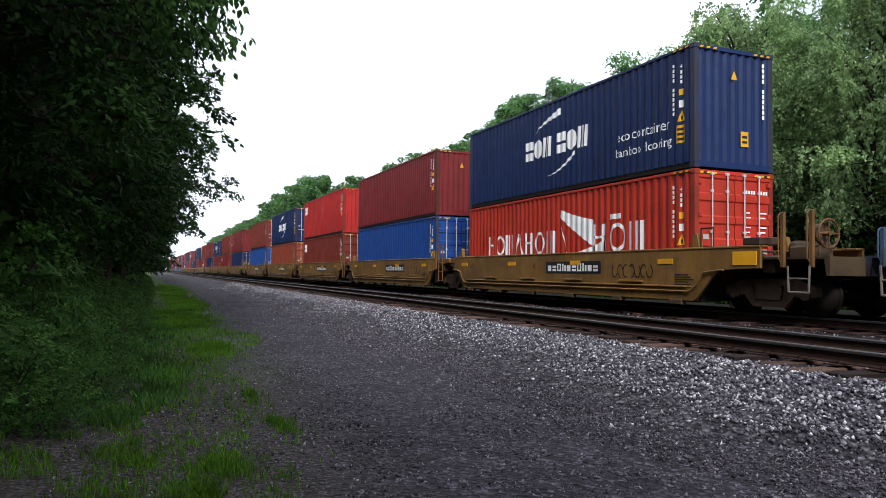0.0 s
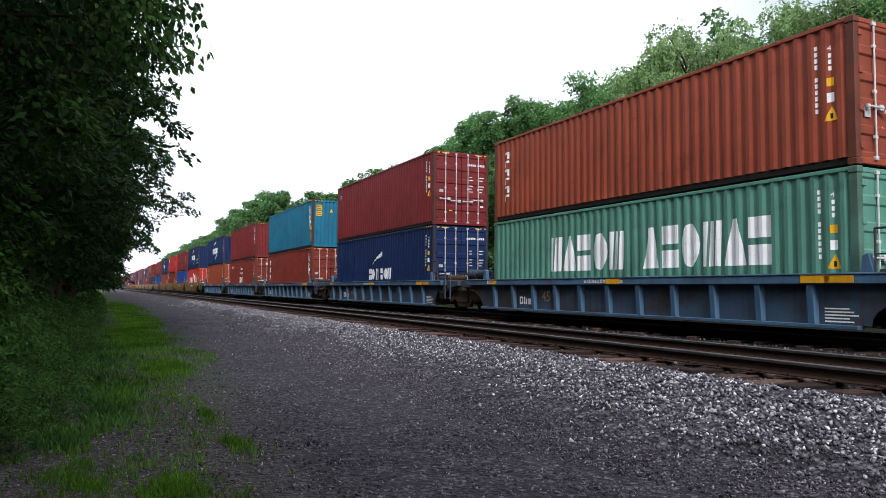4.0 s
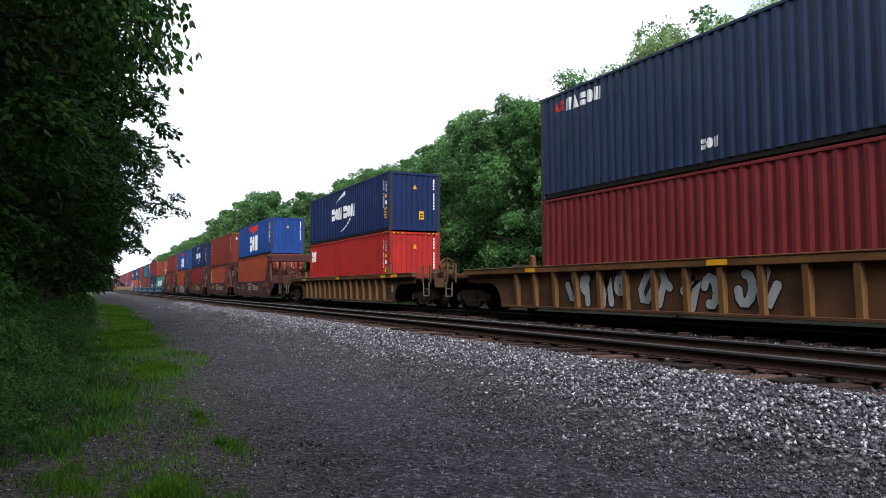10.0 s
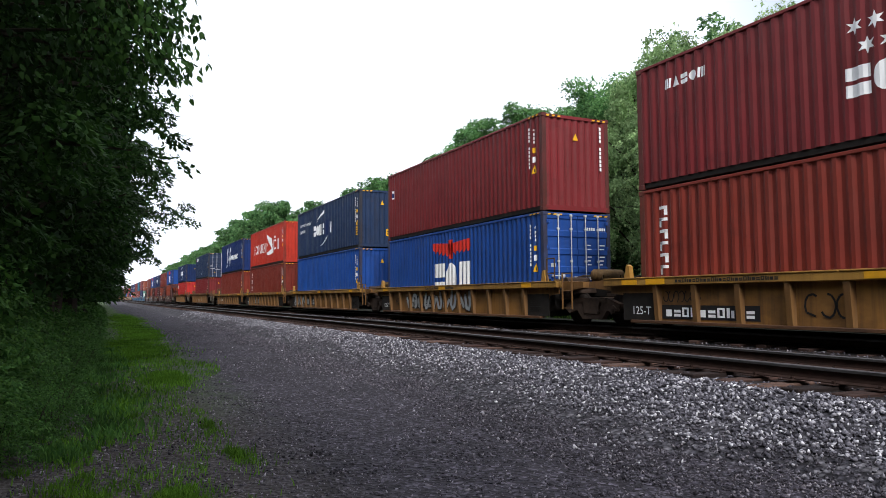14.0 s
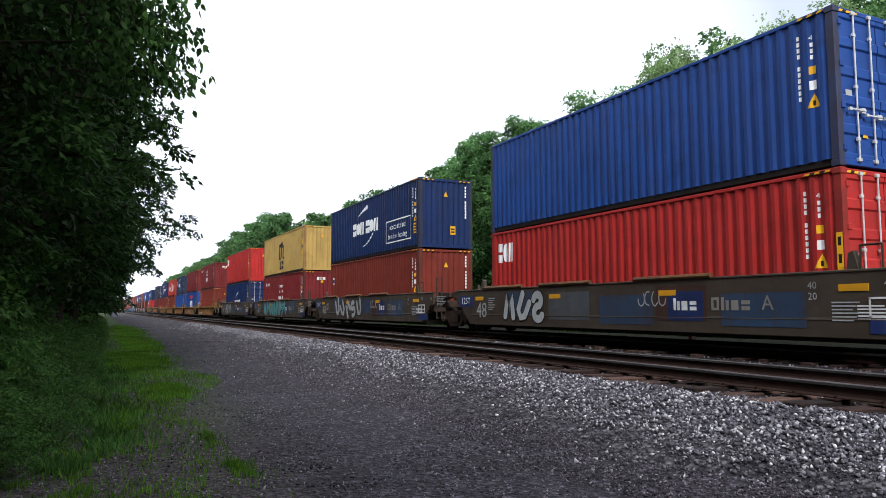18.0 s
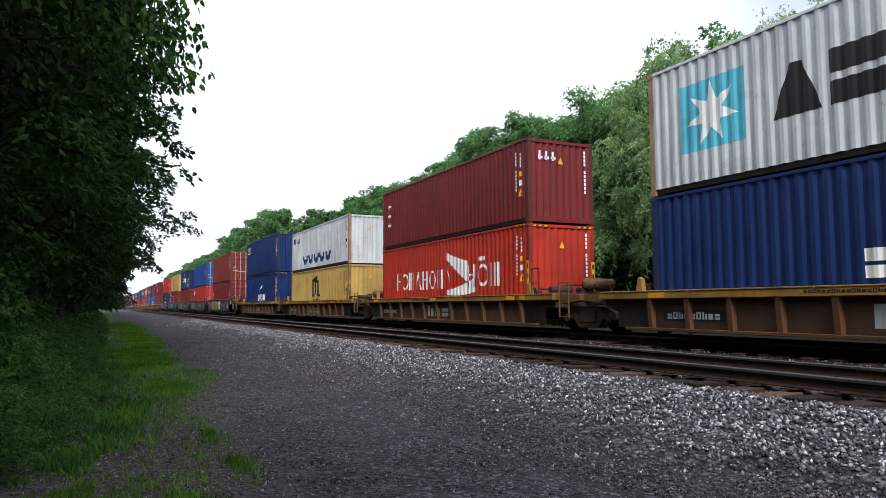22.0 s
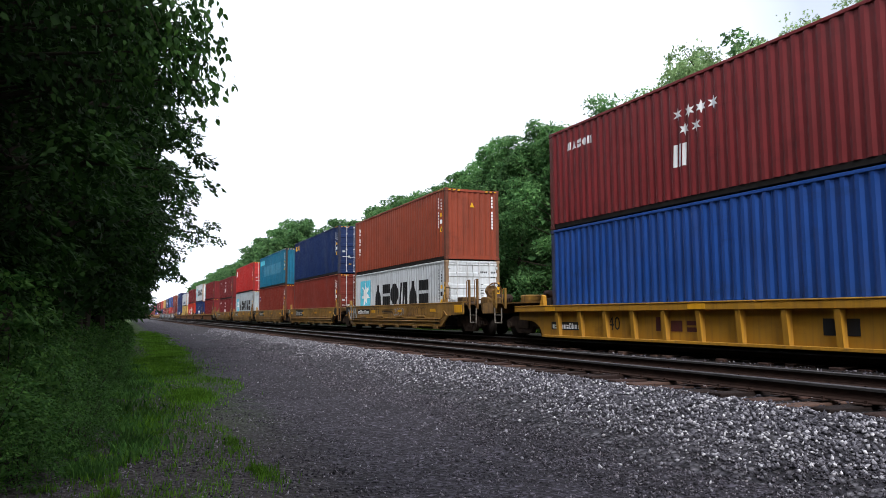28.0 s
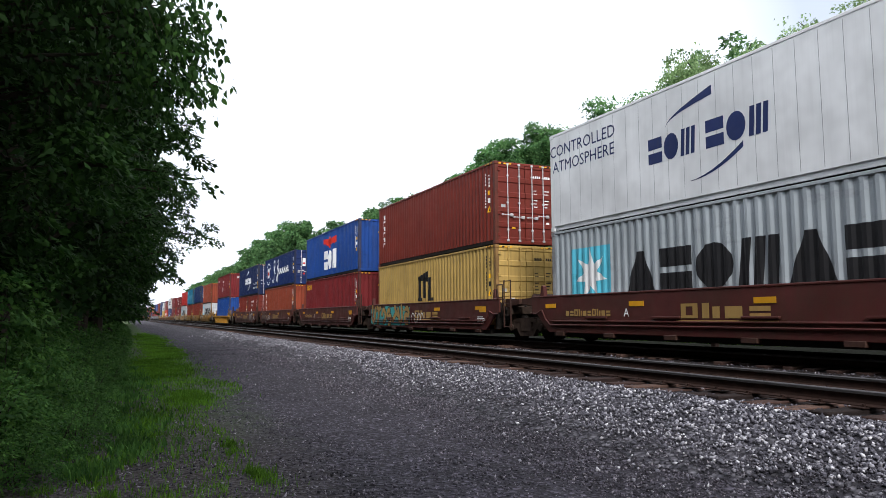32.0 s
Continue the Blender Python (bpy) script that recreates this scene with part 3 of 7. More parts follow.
def far_frame(length, height):
    g = Geo()
    for sx in (-1, 1):
        x = sx * (WIDE / 2 - 0.08)
        for sy in (-1, 1):
            g.box(x - 0.08, x + 0.08, sy * (length / 2 - 0.088) - 0.085, sy * (length / 2 - 0.088) + 0.085, 0, height, 0.01)
        for z0, z1 in ((0.025, 0.165), (height - 0.075, height - 0.004)):
            g.box(x - 0.03, x + 0.06, -length / 2 + 0.17, length / 2 - 0.17, z0, z1)
    return g


def long_rail(length, high):
    def build():
        g = Geo()
        if high:
            return g.box(-0.03, 0.03, -length / 2 + 0.16, length / 2 - 0.16, -0.075, -0.004, 0.008)
        g.box(-0.025, 0.025, -length / 2 + 0.16, length / 2 - 0.16, 0.0, 0.14, 0.008)
        return g
    return kept(("long_rail", length, high), build)


def floor_frame(length):
    def build():
        g = Geo()
        g.box(-1.16, 1.16, -length / 2 + 0.1, length / 2 - 0.1, 0.13, 0.16)
        for i in range(int(length / 0.6)):
            y = -length / 2 + 0.4 + i * 0.6
            g.box(-1.16, 1.16, y, y + 0.06, 0.02, 0.13)
        return g
    return kept(("floor_frame", length), build)


def door_leaf(height, sgn):
    """One leaf: five pressed panels between flat bands; sgn -1 or 1 for its half."""
    def build():
        g = Geo()
        x0, x1 = sorted((sgn * 0.012, sgn * 1.08))
        z0, z1 = 0.15, height - 0.115
        line = [(0.05, z0), (-0.012, z0)]
        bands = 5
        for i in range(bands):
            a = z0 + (z1 - z0) * (i + 0.14) / bands
            b = z0 + (z1 - z0) * (i + 0.86) / bands
            line += [(-0.012, a), (0.018, a + 0.035), (0.018, b - 0.035), (-0.012, b)]
        line += [(-0.012, z1), (0.05, z1)]
        return g.prism(line, 0, x0, x1)
    return kept(("door", height, sgn), build)


def lock_rod(height):
    def build():
        g = Geo()
        g.tube((0, -0.045, 0.11), (0, -0.045, height - 0.085), 0.017, 8)
        for z in (0.13, height - 0.10):
            g.box(-0.045, 0.045, -0.065, -0.005, z - 0.035, z + 0.035, 0.008)
        for z in (0.5, height * 0.5, height - 0.5):
            g.box(-0.04, 0.04, -0.06, -0.01, z - 0.03, z + 0.03, 0.006)
        return g
    return kept(("lock_rod", height), build)


def rod_handle():
    g = Geo()
    g.box(-0.02, 0.42, -0.085, -0.07, -0.014, 0.014, 0.004)
    g.box(0.30, 0.42, -0.075, -0.01, -0.05, 0.05, 0.006)
    g.box(-0.03, 0.03, -0.085, -0.03, -0.03, 0.03, 0.006)
    return g


class Marks:
    """Paint and decals on a container: bars, blocks, arcs and words that follow the corrugation.
    On the long side s runs from the far end (0) to the end that follows (12.19); z from the base."""

    def __init__(self, length, flat=False):
        self.length, self.flat, self.sets = length, flat, {}

    def geo(self, ink):
        return self.sets.setdefault(ink, Geo())

    def skin(self, y, lift):
        return -(WIDE / 2 - 0.012 - (0 if self.flat else ripple(y))) - lift

    def band(self, s0, s1, lower, upper, ink, lift=0.004):
        """Between two curves z = lower(s), upper(s)."""
        g, half = self.geo(ink), self.length / 2
        step = sorted(set(breaks(half - s1, half - s0)) | {half - s0 - (s1 - s0) * i / 8 for i in range(9)})
        vs, fs = [], []
        for y in step:
            x, s = self.skin(y, lift), half - y
            vs += [(x, y, lower(s)), (x, y, upper(s))]
        for i in range(len(step) - 1):
            fs.append((2 * i, 2 * i + 2, 2 * i + 3, 2 * i + 1))
        g.add(vs, fs)

    def bar(self, s0, z0, w, h, ink, lift=0.004):
        self.band(s0, s0 + w, lambda s: z0, lambda s: z0 + h, ink, lift)

    def blocks(self, s0, z0, w, h, n, ink, stroke=0.3, ring=True):
        """A row of n plain blocks, each with a slot, standing for a trade mark."""
        each, half = w / n, self.length / 2
        for i in range(n):
            a, b = s0 + each * (i + 0.06), each * 0.88
            st, bar = b * stroke, h * 0.22
            kind = (i * 5 + n) % 4
            if stroke < 0.2:
                self.thin(a, z0, b, h, b * stroke, kind, ink)
                continue
            if kind == 0:        # full oval
                pts = [(half - (a + b / 2), z0 + h / 2)]
                for j in range(17):
                    t = 2 * math.pi * j / 16
                    pts.append((half - (a + b / 2 + b / 2 * math.cos(t)), z0 + h / 2 + h / 2 * math.sin(t)))
                self.shape(pts, [(0, j + 1, j + 2) for j in range(16)], ink)
            elif kind == 1:      # three slanting slabs
                for q in range(3):
                    c, d = a + b * q / 3, b * 0.24
                    self.shape([(half - c, z0), (half - c - d, z0), (half - c - d - b * 0.09, z0 + h), (half - c - b * 0.09, z0 + h)], [(0, 1, 2, 3)], ink)
            elif kind == 2:      # solid wedge
                self.shape([(half - a, z0), (half - a - b, z0), (half - a - b * 0.62, z0 + h), (half - a - b * 0.38, z0 + h)], [(0, 1, 2, 3)], ink)
            else:                # slab cut in two
                self.bar(a, z0, b, h * 0.42, ink)
                self.bar(a, z0 + h * 0.56, b, h * 0.44, ink)

    def thin(self, a, z0, b, h, w, kind, ink):
        """The same plain shapes in thin outline."""
        half = self.length / 2
        if kind == 0:
            pts = []
            for j in range(17):
                t = 2 * math.pi * j / 16
                for r in (1.0, 0.74):
                    pts.append((half - (a + b / 2 + b / 2 * r * math.cos(t)), z0 + h / 2 + h / 2 * r * math.sin(t)))
            self.shape(pts, [(2 * j, 2 * j + 2, 2 * j + 3, 2 * j + 1) for j in range(16)], ink)
        elif kind == 2:
            for c, d in ((a, a + b * 0.46), (a + b - w, a + b * 0.54 - w)):
                self.shape([(half - c, z0), (half - c - w, z0), (half - d - w, z0 + h), (half - d, z0 + h)], [(0, 1, 2, 3)], ink)
        else:
            for q in ((0.06, 0.5, 0.86) if kind == 1 else (0.1, 0.8)):
                self.bar(a + (b - w) * q, z0, w, h, ink)
            if kind == 3:
                self.bar(a + b * 0.1, z0 + h * 0.5, b * 0.7, h * 0.09, ink)

    def stroke(self, pts, wide, ink, wave=0.0):
        """A flowing brush line through (s, z) points, fuller where it falls."""
        half, fine = self.length / 2, []
        n = len(pts)
        for i in range(n - 1):
            p0, p1, p2, p3 = pts[max(i - 1, 0)], pts[i], pts[i + 1], pts[min(i + 2, n - 1)]
            for j in range(5):
                t = j / 5
                fine.append(tuple(0.5 * (2 * b + (c - a) * t + (2 * a - 5 * b + 4 * c - d) * t * t + (3 * b - a - 3 * c + d) * t ** 3) for a, b, c, d in zip(p0, p1, p2, p3)))
        fine.append(pts[-1])
        vs, fs = [], []
        for i, (p, z) in enumerate(fine):
            q, r = fine[max(i - 1, 0)], fine[min(i + 1, len(fine) - 1)]
            dx, dz = r[0] - q[0], r[1] - q[1]
            m = math.hypot(dx, dz) or 1
            w = wide * (0.30 + 0.35 * abs(dz) / m) * (0.35 if i in (0, len(fine) - 1) else 1)
            vs += [(half - (p - dz / m * w), z + dx / m * w), (half - (p + dz / m * w), z - dx / m * w)]
            if i:
                fs.append((2 * i - 2, 2 * i, 2 * i + 1, 2 * i - 1))
        for k in range(0, len(fs), 6):
            lo, hi = 2 * k, 2 * min(k + 6, len(fs)) + 2
            self.shape(vs[lo:hi], [tuple(q - lo for q in f) for f in fs[k:k + 6]], ink)

    def triangle(self, s0, z0, w, ink="label_yellow"):
        self.band(s0, s0 + w, lambda s: z0, lambda s: z0 + 0.02 + w * (1 - abs(2 * (s - s0) / w - 1)), ink)
        self.band(s0 + w * 0.4, s0 + w * 0.6, lambda s: z0 + w * 0.15, lambda s: z0 + w * 0.55, "mark_black", 0.007)

    def caution(self, s0, z0, w, h):
        self.bar(s0, z0, w, h, "label_yellow")
        for i in range(3):
            self.bar(s0 + w * 0.15, z0 + h * (0.14 + 0.28 * i), w * 0.7, h * 0.14, "mark_black", 0.007)

    def words(self, s, z, text, h, ink):
        """Readable words, centred at s, z."""
        pts, polys = word_mesh(text, h)
        half = self.length / 2
        self.shape([(half - s - x, z + y) for x, y in pts], polys, ink)

    def shape(self, pts, polys, ink, lift=0.005):
        """Flat polygons (y along the car, z) laid on the corrugation."""
        bm = bmesh.new()
        vs = [bm.verts.new((a, b, 0)) for a, b in pts]
        for p in polys:
            try:
                bm.faces.new([vs[i] for i in p])
            except ValueError:
                pass
        if not self.flat:
            for y in breaks(min(p[0] for p in pts), max(p[0] for p in pts))[1:-1]:
                bmesh.ops.bisect_plane(bm, geom=bm.verts[:] + bm.edges[:] + bm.faces[:], plane_co=(y, 0, 0), plane_no=(1, 0, 0))
        bm.verts.index_update()
        self.geo(ink).add([(self.skin(v.co.x, lift), v.co.x, v.co.y) for v in bm.verts], [tuple(v.index for v in f.verts) for f in bm.faces])
        bm.free()

    def star(self, s, z, r, ink, points=6):
        half = self.length / 2
        pts = [(half - s, z)]
        for i in range(points * 2):
            a, rad = math.pi * i / points + math.pi / 2, r if i % 2 == 0 else r * 0.42
            pts.append((half - s - rad * math.cos(a), z + rad * math.sin(a)))
        self.shape(pts, [(0, 1 + i, 1 + (i + 1) % (points * 2)) for i in range(points * 2)], ink, 0.007)

    def end_bar(self, x0, z0, w, h, ink, lift=0.0):
        """On the end that follows; x from -1.2 to 1.2."""
        y = -self.length / 2 + 0.016 - lift - 0.006
        self.geo(ink).add([(x0, y, z0), (x0 + w, y, z0), (x0 + w, y, z0 + h), (x0, y, z0 + h)], [(0, 1, 2, 3)])

    def end_triangle(self, x, z, w, ink="label_yellow"):
        y = -self.length / 2 + 0.010
        self.geo(ink).add([(x - w / 2, y, z), (x + w / 2, y, z), (x, y, z + w * 1.1)], [(0, 1, 2)])

    def end_words(self, x, z, text, h, ink):
        pts, polys = word_mesh(text, h)
        y = -self.length / 2 + 0.008
        self.geo(ink).add([(x + a, y, z + b) for a, b in pts], polys)

    def arc(self, s0, s1, z0, z1, thick, ink, bow, taper=0.25):
        """A swoosh that swells towards its upper end."""
        def mid(s):
            f = min(max((s - s0) / (s1 - s0), 0.0), 1.0)
            return z0 + (z1 - z0) * (f ** bow)
        self.band(s0, s1, lambda s: mid(s) - thick * (taper + 0.5 * (s - s0) / (s1 - s0)), lambda s: mid(s) + thick * (taper + 0.5 * (s - s0) / (s1 - s0)), ink)


def id_column(k, h, ink="mark_white", s=None, tri=True):
    """The column of small number bars near the end that follows, and the size code."""
    L = k.length
    s = L - 0.78 if s is None else s
    for i in range(11):
        if i == 4:
            continue
        k.bar(s + 0.01, h - 0.42 - 0.115 * i, 0.05, 0.08, ink)
    k.words(s + 0.30, h - 0.45, "4", 0.10, ink)
    for i in range(3):
        k.bar(s + 0.28, h - 0.62 - 0.115 * i, 0.05, 0.08, ink)
    k.bar(s + 0.25, h - 1.13, 0.12, 0.15, "label_yellow")
    k.bar(s + 0.25, h - 1.42, 0.12, 0.17, ink)
    if tri:
        k.triangle(s + 0.2, h - 1.75, 0.24)


def end_id(k, h, ink="mark_white"):
    for i in range(11):
        if i != 4:
            k.end_bar(0.86, h - 0.36 - 0.125 * i, 0.07, 0.095, ink)
    k.end_triangle(-0.02, h - 0.75, 0.2)


def stripes(k, h):
    """Black and yellow tall-box stripes along the header and the top side rail."""
    y = -k.length / 2 - 0.006
    for x0 in (-1.08, 0.58):
        for i in range(5):
            a = x0 + i * 0.1
            ink = "label_yellow" if i % 2 == 0 else "mark_black"
            k.geo(ink).add([(a, y, h - 0.10), (a + 0.1, y, h - 0.10), (a + 0.13, y, h - 0.055), (a + 0.03, y, h - 0.055)], [(0, 1, 2, 3)])
    for s0 in (k.length - 0.72,):
        for i in range(5):
            y0 = k.length / 2 - s0 - i * 0.1
            x = -WIDE / 2 - 0.005
            ink = "label_yellow" if i % 2 == 0 else "mark_black"
            k.geo(ink).add([(x, y0, h - 0.065), (x, y0 - 0.1, h - 0.065), (x, y0 - 0.13, h - 0.025), (x, y0 - 0.03, h - 0.025)], [(0, 1, 2, 3)])


def door_print(k, h, ink="mark_white"):
    for x in (0.33, 0.41, 0.49, 0.57, 0.80, 0.88, 0.96):
        k.end_bar(x, h - 0.52, 0.055, 0.085, ink, 0.0)
    for x in (0.80, 0.88, 0.96):
        k.end_bar(x, h - 0.68, 0.055, 0.08, ink, 0.0)
    for i in range(7):
        k.end_bar(0.34, h - 0.98 - 0.115 * i, 0.12 + 0.03 * (i % 2), 0.03, ink, 0.0)
        k.end_bar(0.79, h - 0.98 - 0.115 * i, 0.2 - 0.04 * (i % 3), 0.035, ink, 0.0)
    k.end_bar(-0.97, h - 1.75, 0.17, 0.24, "mark_silver", 0.0)
    k.end_triangle(-0.48, 0.55, 0.16)
    k.end_bar(0.84, 0.62, 0.13, 0.2, ink, 0.0)


# trade marks, drawn as plain shapes; zb is the height above this box's own base


def logo_swoosh(k, h, ink="mark_white", s=4.1, words=None, z=1.20):
    k.blocks(s, z, 1.62, 0.62, 3, ink, 0.30)
    k.blocks(s + 1.85, z, 1.75, 0.62, 3, ink, 0.30)
    k.arc(s + 0.65, s + 2.1, z + 0.80, z + 1.28, 0.20, ink, 0.55, 0.03)
    k.arc(s + 1.4, s + 2.9, z - 0.62, z - 0.10, 0.12, ink, 1.8, 0.03)
    if ink == "mark_white":
        k.caution(k.length - 0.62, h * 0.22, 0.26, 0.42)
        k.end_bar(0.18, h * 0.2, 0.24, 0.36, "label_yellow")
        k.end_bar(0.22, h * 0.2 + 0.08, 0.16, 0.06, "mark_black", 0.003)
        k.end_bar(0.22, h * 0.2 + 0.20, 0.16, 0.06, "mark_black", 0.003)
    if words:
        k.words(s + 5.95, z - 0.05, words[0], 0.27, ink)
        k.words(s + 5.95, z - 0.47, words[1], 0.24, ink)


def logo_eco(k, h):
    logo_swoosh(k, h, s=4.35, words=("eco container", "bamboo flooring"))


def logo_eco_box(k, h):
    logo_swoosh(k, h, s=3.8, words=("eco container", "bamboo flooring"))
    for a, b, w, hh in ((8.38, 0.45, 2.85, 0.05), (8.38, 1.40, 2.85, 0.05), (8.38, 0.45, 0.05, 1.0), (11.2, 0.45, 0.05, 1.0)):
        k.bar(a, b, w, hh, "mark_white", 0.005)


def logo_adv(k, h):
    logo_swoosh(k, h, s=3.8, z=1.15)
    k.words(2.0, 2.05, "advanced container", 0.24, "mark_white")
    k.words(1.25, 1.68, "lightsteel", 0.24, "mark_white")
    k.bar(5.95, 1.0, 1.2, 0.9, "navy", 0.008)


def logo_small(k, h):
    k.blocks(5.0, 0.85, 1.3, 0.5, 3, "mark_white", 0.3)
    k.blocks(6.45, 0.85, 1.4, 0.5, 3, "mark_white", 0.3)
    k.arc(5.5, 6.7, 1.5, 2.0, 0.20, "mark_white", 0.55, 0.03)


def logo_eagle(k, h):
    z = h * 0.17
    k.blocks(4.7, z, 3.0, 1.18, 3, "mark_white", 0.3)
    k.band(4.65, 7.7, lambda s: z + 1.62 - 0.16 * (1 - abs(s - 6.17) / 1.5) + 0.08 * math.sin(s * 19), lambda s: z + 1.98 - 0.1 * (1 - abs(s - 6.17) / 1.5), "mark_red")
    k.band(5.95, 6.35, lambda s: z + 1.32, lambda s: z + 2.02, "mark_red")


def logo_star(k, h, s=3.3, plate=True):
    k.bar(1.0, h * 0.28, 1.75, 1.5, "mark_sky")
    k.star(1.87, h * 0.28 + 0.75, 0.72, "mark_white", 7)
    height_strips(k, h, 0.55, h * 0.66)
    k.blocks(s, h * 0.35, 7.1, 1.0, 6, "mark_black", 0.26)


def logo_flag(k, h, s=1.6):
    z = h * 0.36
    k.blocks(s, z, 4.7, 0.72, 7, "mark_white", 0.16)
    k.blocks(s + 6.5, z, 2.4, 0.78, 3, "mark_white", 0.17)
    k.bar(s + 7.35, z + 0.88, 0.5, 0.14, "mark_white")
    k.arc(s + 4.9, s + 6.6, z + 1.25, z + 0.55, 0.5, "mark_white", 0.8)
    k.arc(s + 4.9, s + 7.2, z - 0.15, z + 0.10, 0.34, "mark_white", 2.2)
    k.arc(s + 4.85, s + 5.3, z + 1.25, z - 0.1, 0.1, "mark_white", 0.9)


def logo_script(k, h, s=3.0):
    """A flowing brush mark: a tall curl, a tall loop and a run of soft waves."""
    z = h * 0.42
    k.stroke([(s + 0.1, z - 0.35), (s + 0.35, z - 0.62), (s + 0.75, z - 0.3), (s + 0.95, z + 0.35), (s + 1.1, z + 1.0), (s + 0.9, z + 1.22), (s + 0.62, z + 0.95), (s + 0.8, z + 0.4), (s + 1.3, z + 0.1)], 0.13, "mark_white")
    k.stroke([(s + 1.85, z - 0.55), (s + 2.0, z + 0.2), (s + 2.3, z + 0.95), (s + 2.5, z + 1.2), (s + 2.45, z + 0.8), (s + 2.2, z + 0.1), (s + 2.1, z - 0.65), (s + 2.3, z - 0.2), (s + 2.6, z + 0.15)], 0.11, "mark_white")
    line = []
    for i in range(18):
        line.append((s + 2.55 + i * 0.205, z + (0.40 if i % 2 else 0.0) + (0.06 if i % 4 == 1 else 0)))
    k.stroke(line + [(s + 6.25, z + 0.30), (s + 6.45, z + 0.42), (s + 6.25, z + 0.05), (s + 6.6, z + 0.1)], 0.11, "mark_white")


def logo_script_flag(k, h):
    logo_script(k, h, 3.45)
    g = [(1.72 + 0.92 * math.cos(a), h * 0.5 + 0.92 * math.sin(a)) for a in [i * math.pi / 10 for i in range(21)]]
    for (a, b), (c, d) in zip(g, g[1:]):
        if abs(c - a) > 0.02:
            lo, hi = sorted(((a, b), (c, d)))
            k.band(lo[0], hi[0], lambda s, lo=lo, hi=hi: lo[1] + (hi[1] - lo[1]) * (s - lo[0]) / (hi[0] - lo[0]) - 0.045, lambda s, lo=lo, hi=hi: lo[1] + (hi[1] - lo[1]) * (s - lo[0]) / (hi[0] - lo[0]) + 0.045, "mark_white")
    for z, ink in ((h * 0.52, "mark_white"), (h * 0.22, "mark_blue")):
        for x in (-0.62, 0.42):
            k.end_bar(x, z, 0.24, 0.62, ink, 0.012)
            k.end_bar(x + 0.05, z + 0.16, 0.14, 0.12, "mark_red", 0.016)
    k.bar(1.25, h * 0.5 - 0.35, 0.95, 0.85, "mark_white")
    k.bar(1.4, h * 0.5 - 0.1, 0.7, 0.28, "mark_red", 0.008)


def logo_seven(k, h, s=5.2, letters=3, stars=7):
    """Two rows of small stars over a row of blocks, and a short line of blocks near the far end."""
    z = h * 0.30
    k.blocks(s, z, 0.48 * letters, 0.52, letters, "mark_white", 0.3)
    for i in range(stars):
        row, col = divmod(i, 4)
        k.star(s + 0.22 + 0.36 * col + (0.20 if row else 0.0), z + 1.22 - 0.38 * row, 0.16, "mark_white")
    if letters == 3 or stars == 6:
        k.blocks(0.9, h * 0.76, 1.25, 0.22, 5, "mark_white", 0.3)
    k.end_bar(-0.35, h * 0.80, 0.16, 0.18, "mark_white")
    k.end_bar(-0.12, h * 0.80, 0.06, 0.18, "mark_white")
    k.end_bar(0.02, h * 0.80, 0.18, 0.18, "mark_white")


def logo_m(k, h):
    z = h * 0.42
    for i in range(3):
        k.bar(5.25 + i * 0.52, z, 0.28, 0.85, "mark_black")
    k.arc(5.2, 6.2, z + 0.85, z + 0.9, 0.3, "mark_black", 1.0)
    k.bar(5.1, z - 0.12, 0.5, 0.13, "mark_black")
    k.bar(6.25, z - 0.12, 0.55, 0.13, "mark_black")
    k.blocks(5.25, z - 0.85, 1.35, 0.6, 2, "mark_black", 0.3)


def logo_cut(k, h):
    for i in range(5):
        c = k.length / 2 - (3.5 + i * 1.22)
        ring = [(c - r * math.cos(t), h * 0.36 - r * math.sin(t)) for r in (0.56, 0.26) for t in [math.pi * j / 10 for j in range(11)]]
        k.shape(ring, [(j, j + 1, 12 + j, 11 + j) for j in range(10)], "mark_blue")
    k.bar(0.5, h * 0.72, 0.5, 0.35, "mark_blue")
    k.blocks(1.15, h * 0.72, 0.95, 0.28, 4, "mark_blue", 0.3)


def logo_corner(k, h, ink="mark_white"):
    k.blocks(0.42, h * 0.66, 0.95, 0.6, 3, ink, 0.32)


def logo_vertical(k, h, ink="mark_white", n=6):
    for i in range(n):
        k.bar(0.62, h - 0.5 - i * 0.27, 0.26, 0.07, ink)
        k.bar(0.62 + (0.0 if i % 2 else 0.19), h - 0.64 - i * 0.27, 0.07, 0.2, ink)


def logo_sign(k, h):
    k.bar(0.5, 0.25, 0.56, 1.95, "mark_teal")
    k.bar(0.5, 2.08, 0.56, 0.38, "mark_white", 0.006)
    for i in range(6):
        k.bar(0.64, 0.36 + i * 0.29, 0.28, 0.06, "mark_white", 0.008)
        k.bar(0.64, 0.36 + i * 0.29, 0.07, 0.2, "mark_white", 0.008)


def logo_tex(k, h):
    for i in range(3):
        k.bar(0.58, h - 0.75 - i * 0.42, 0.34, 0.1, "mark_white")
        k.bar(0.68, h - 0.85 - i * 0.42, 0.1, 0.3, "mark_white")
    k.geo("mark_white")
    for i in range(3):
        k.end_bar(-0.85 + i * 0.24, h - 0.62, 0.17, 0.08, "mark_white")
        k.end_bar(-0.82 + i * 0.24, h - 0.66, 0.07, 0.28, "mark_white")


def logo_seaco(k, h):
    k.blocks(0.67, h - 0.52, 0.45, 0.26, 2, "mark_red", 0.3)
    k.blocks(1.15, h - 0.58, 1.5, 0.34, 5, "mark_white", 0.3)
    k.blocks(5.85, 0.42, 0.5, 0.22, 3, "mark_white", 0.3)


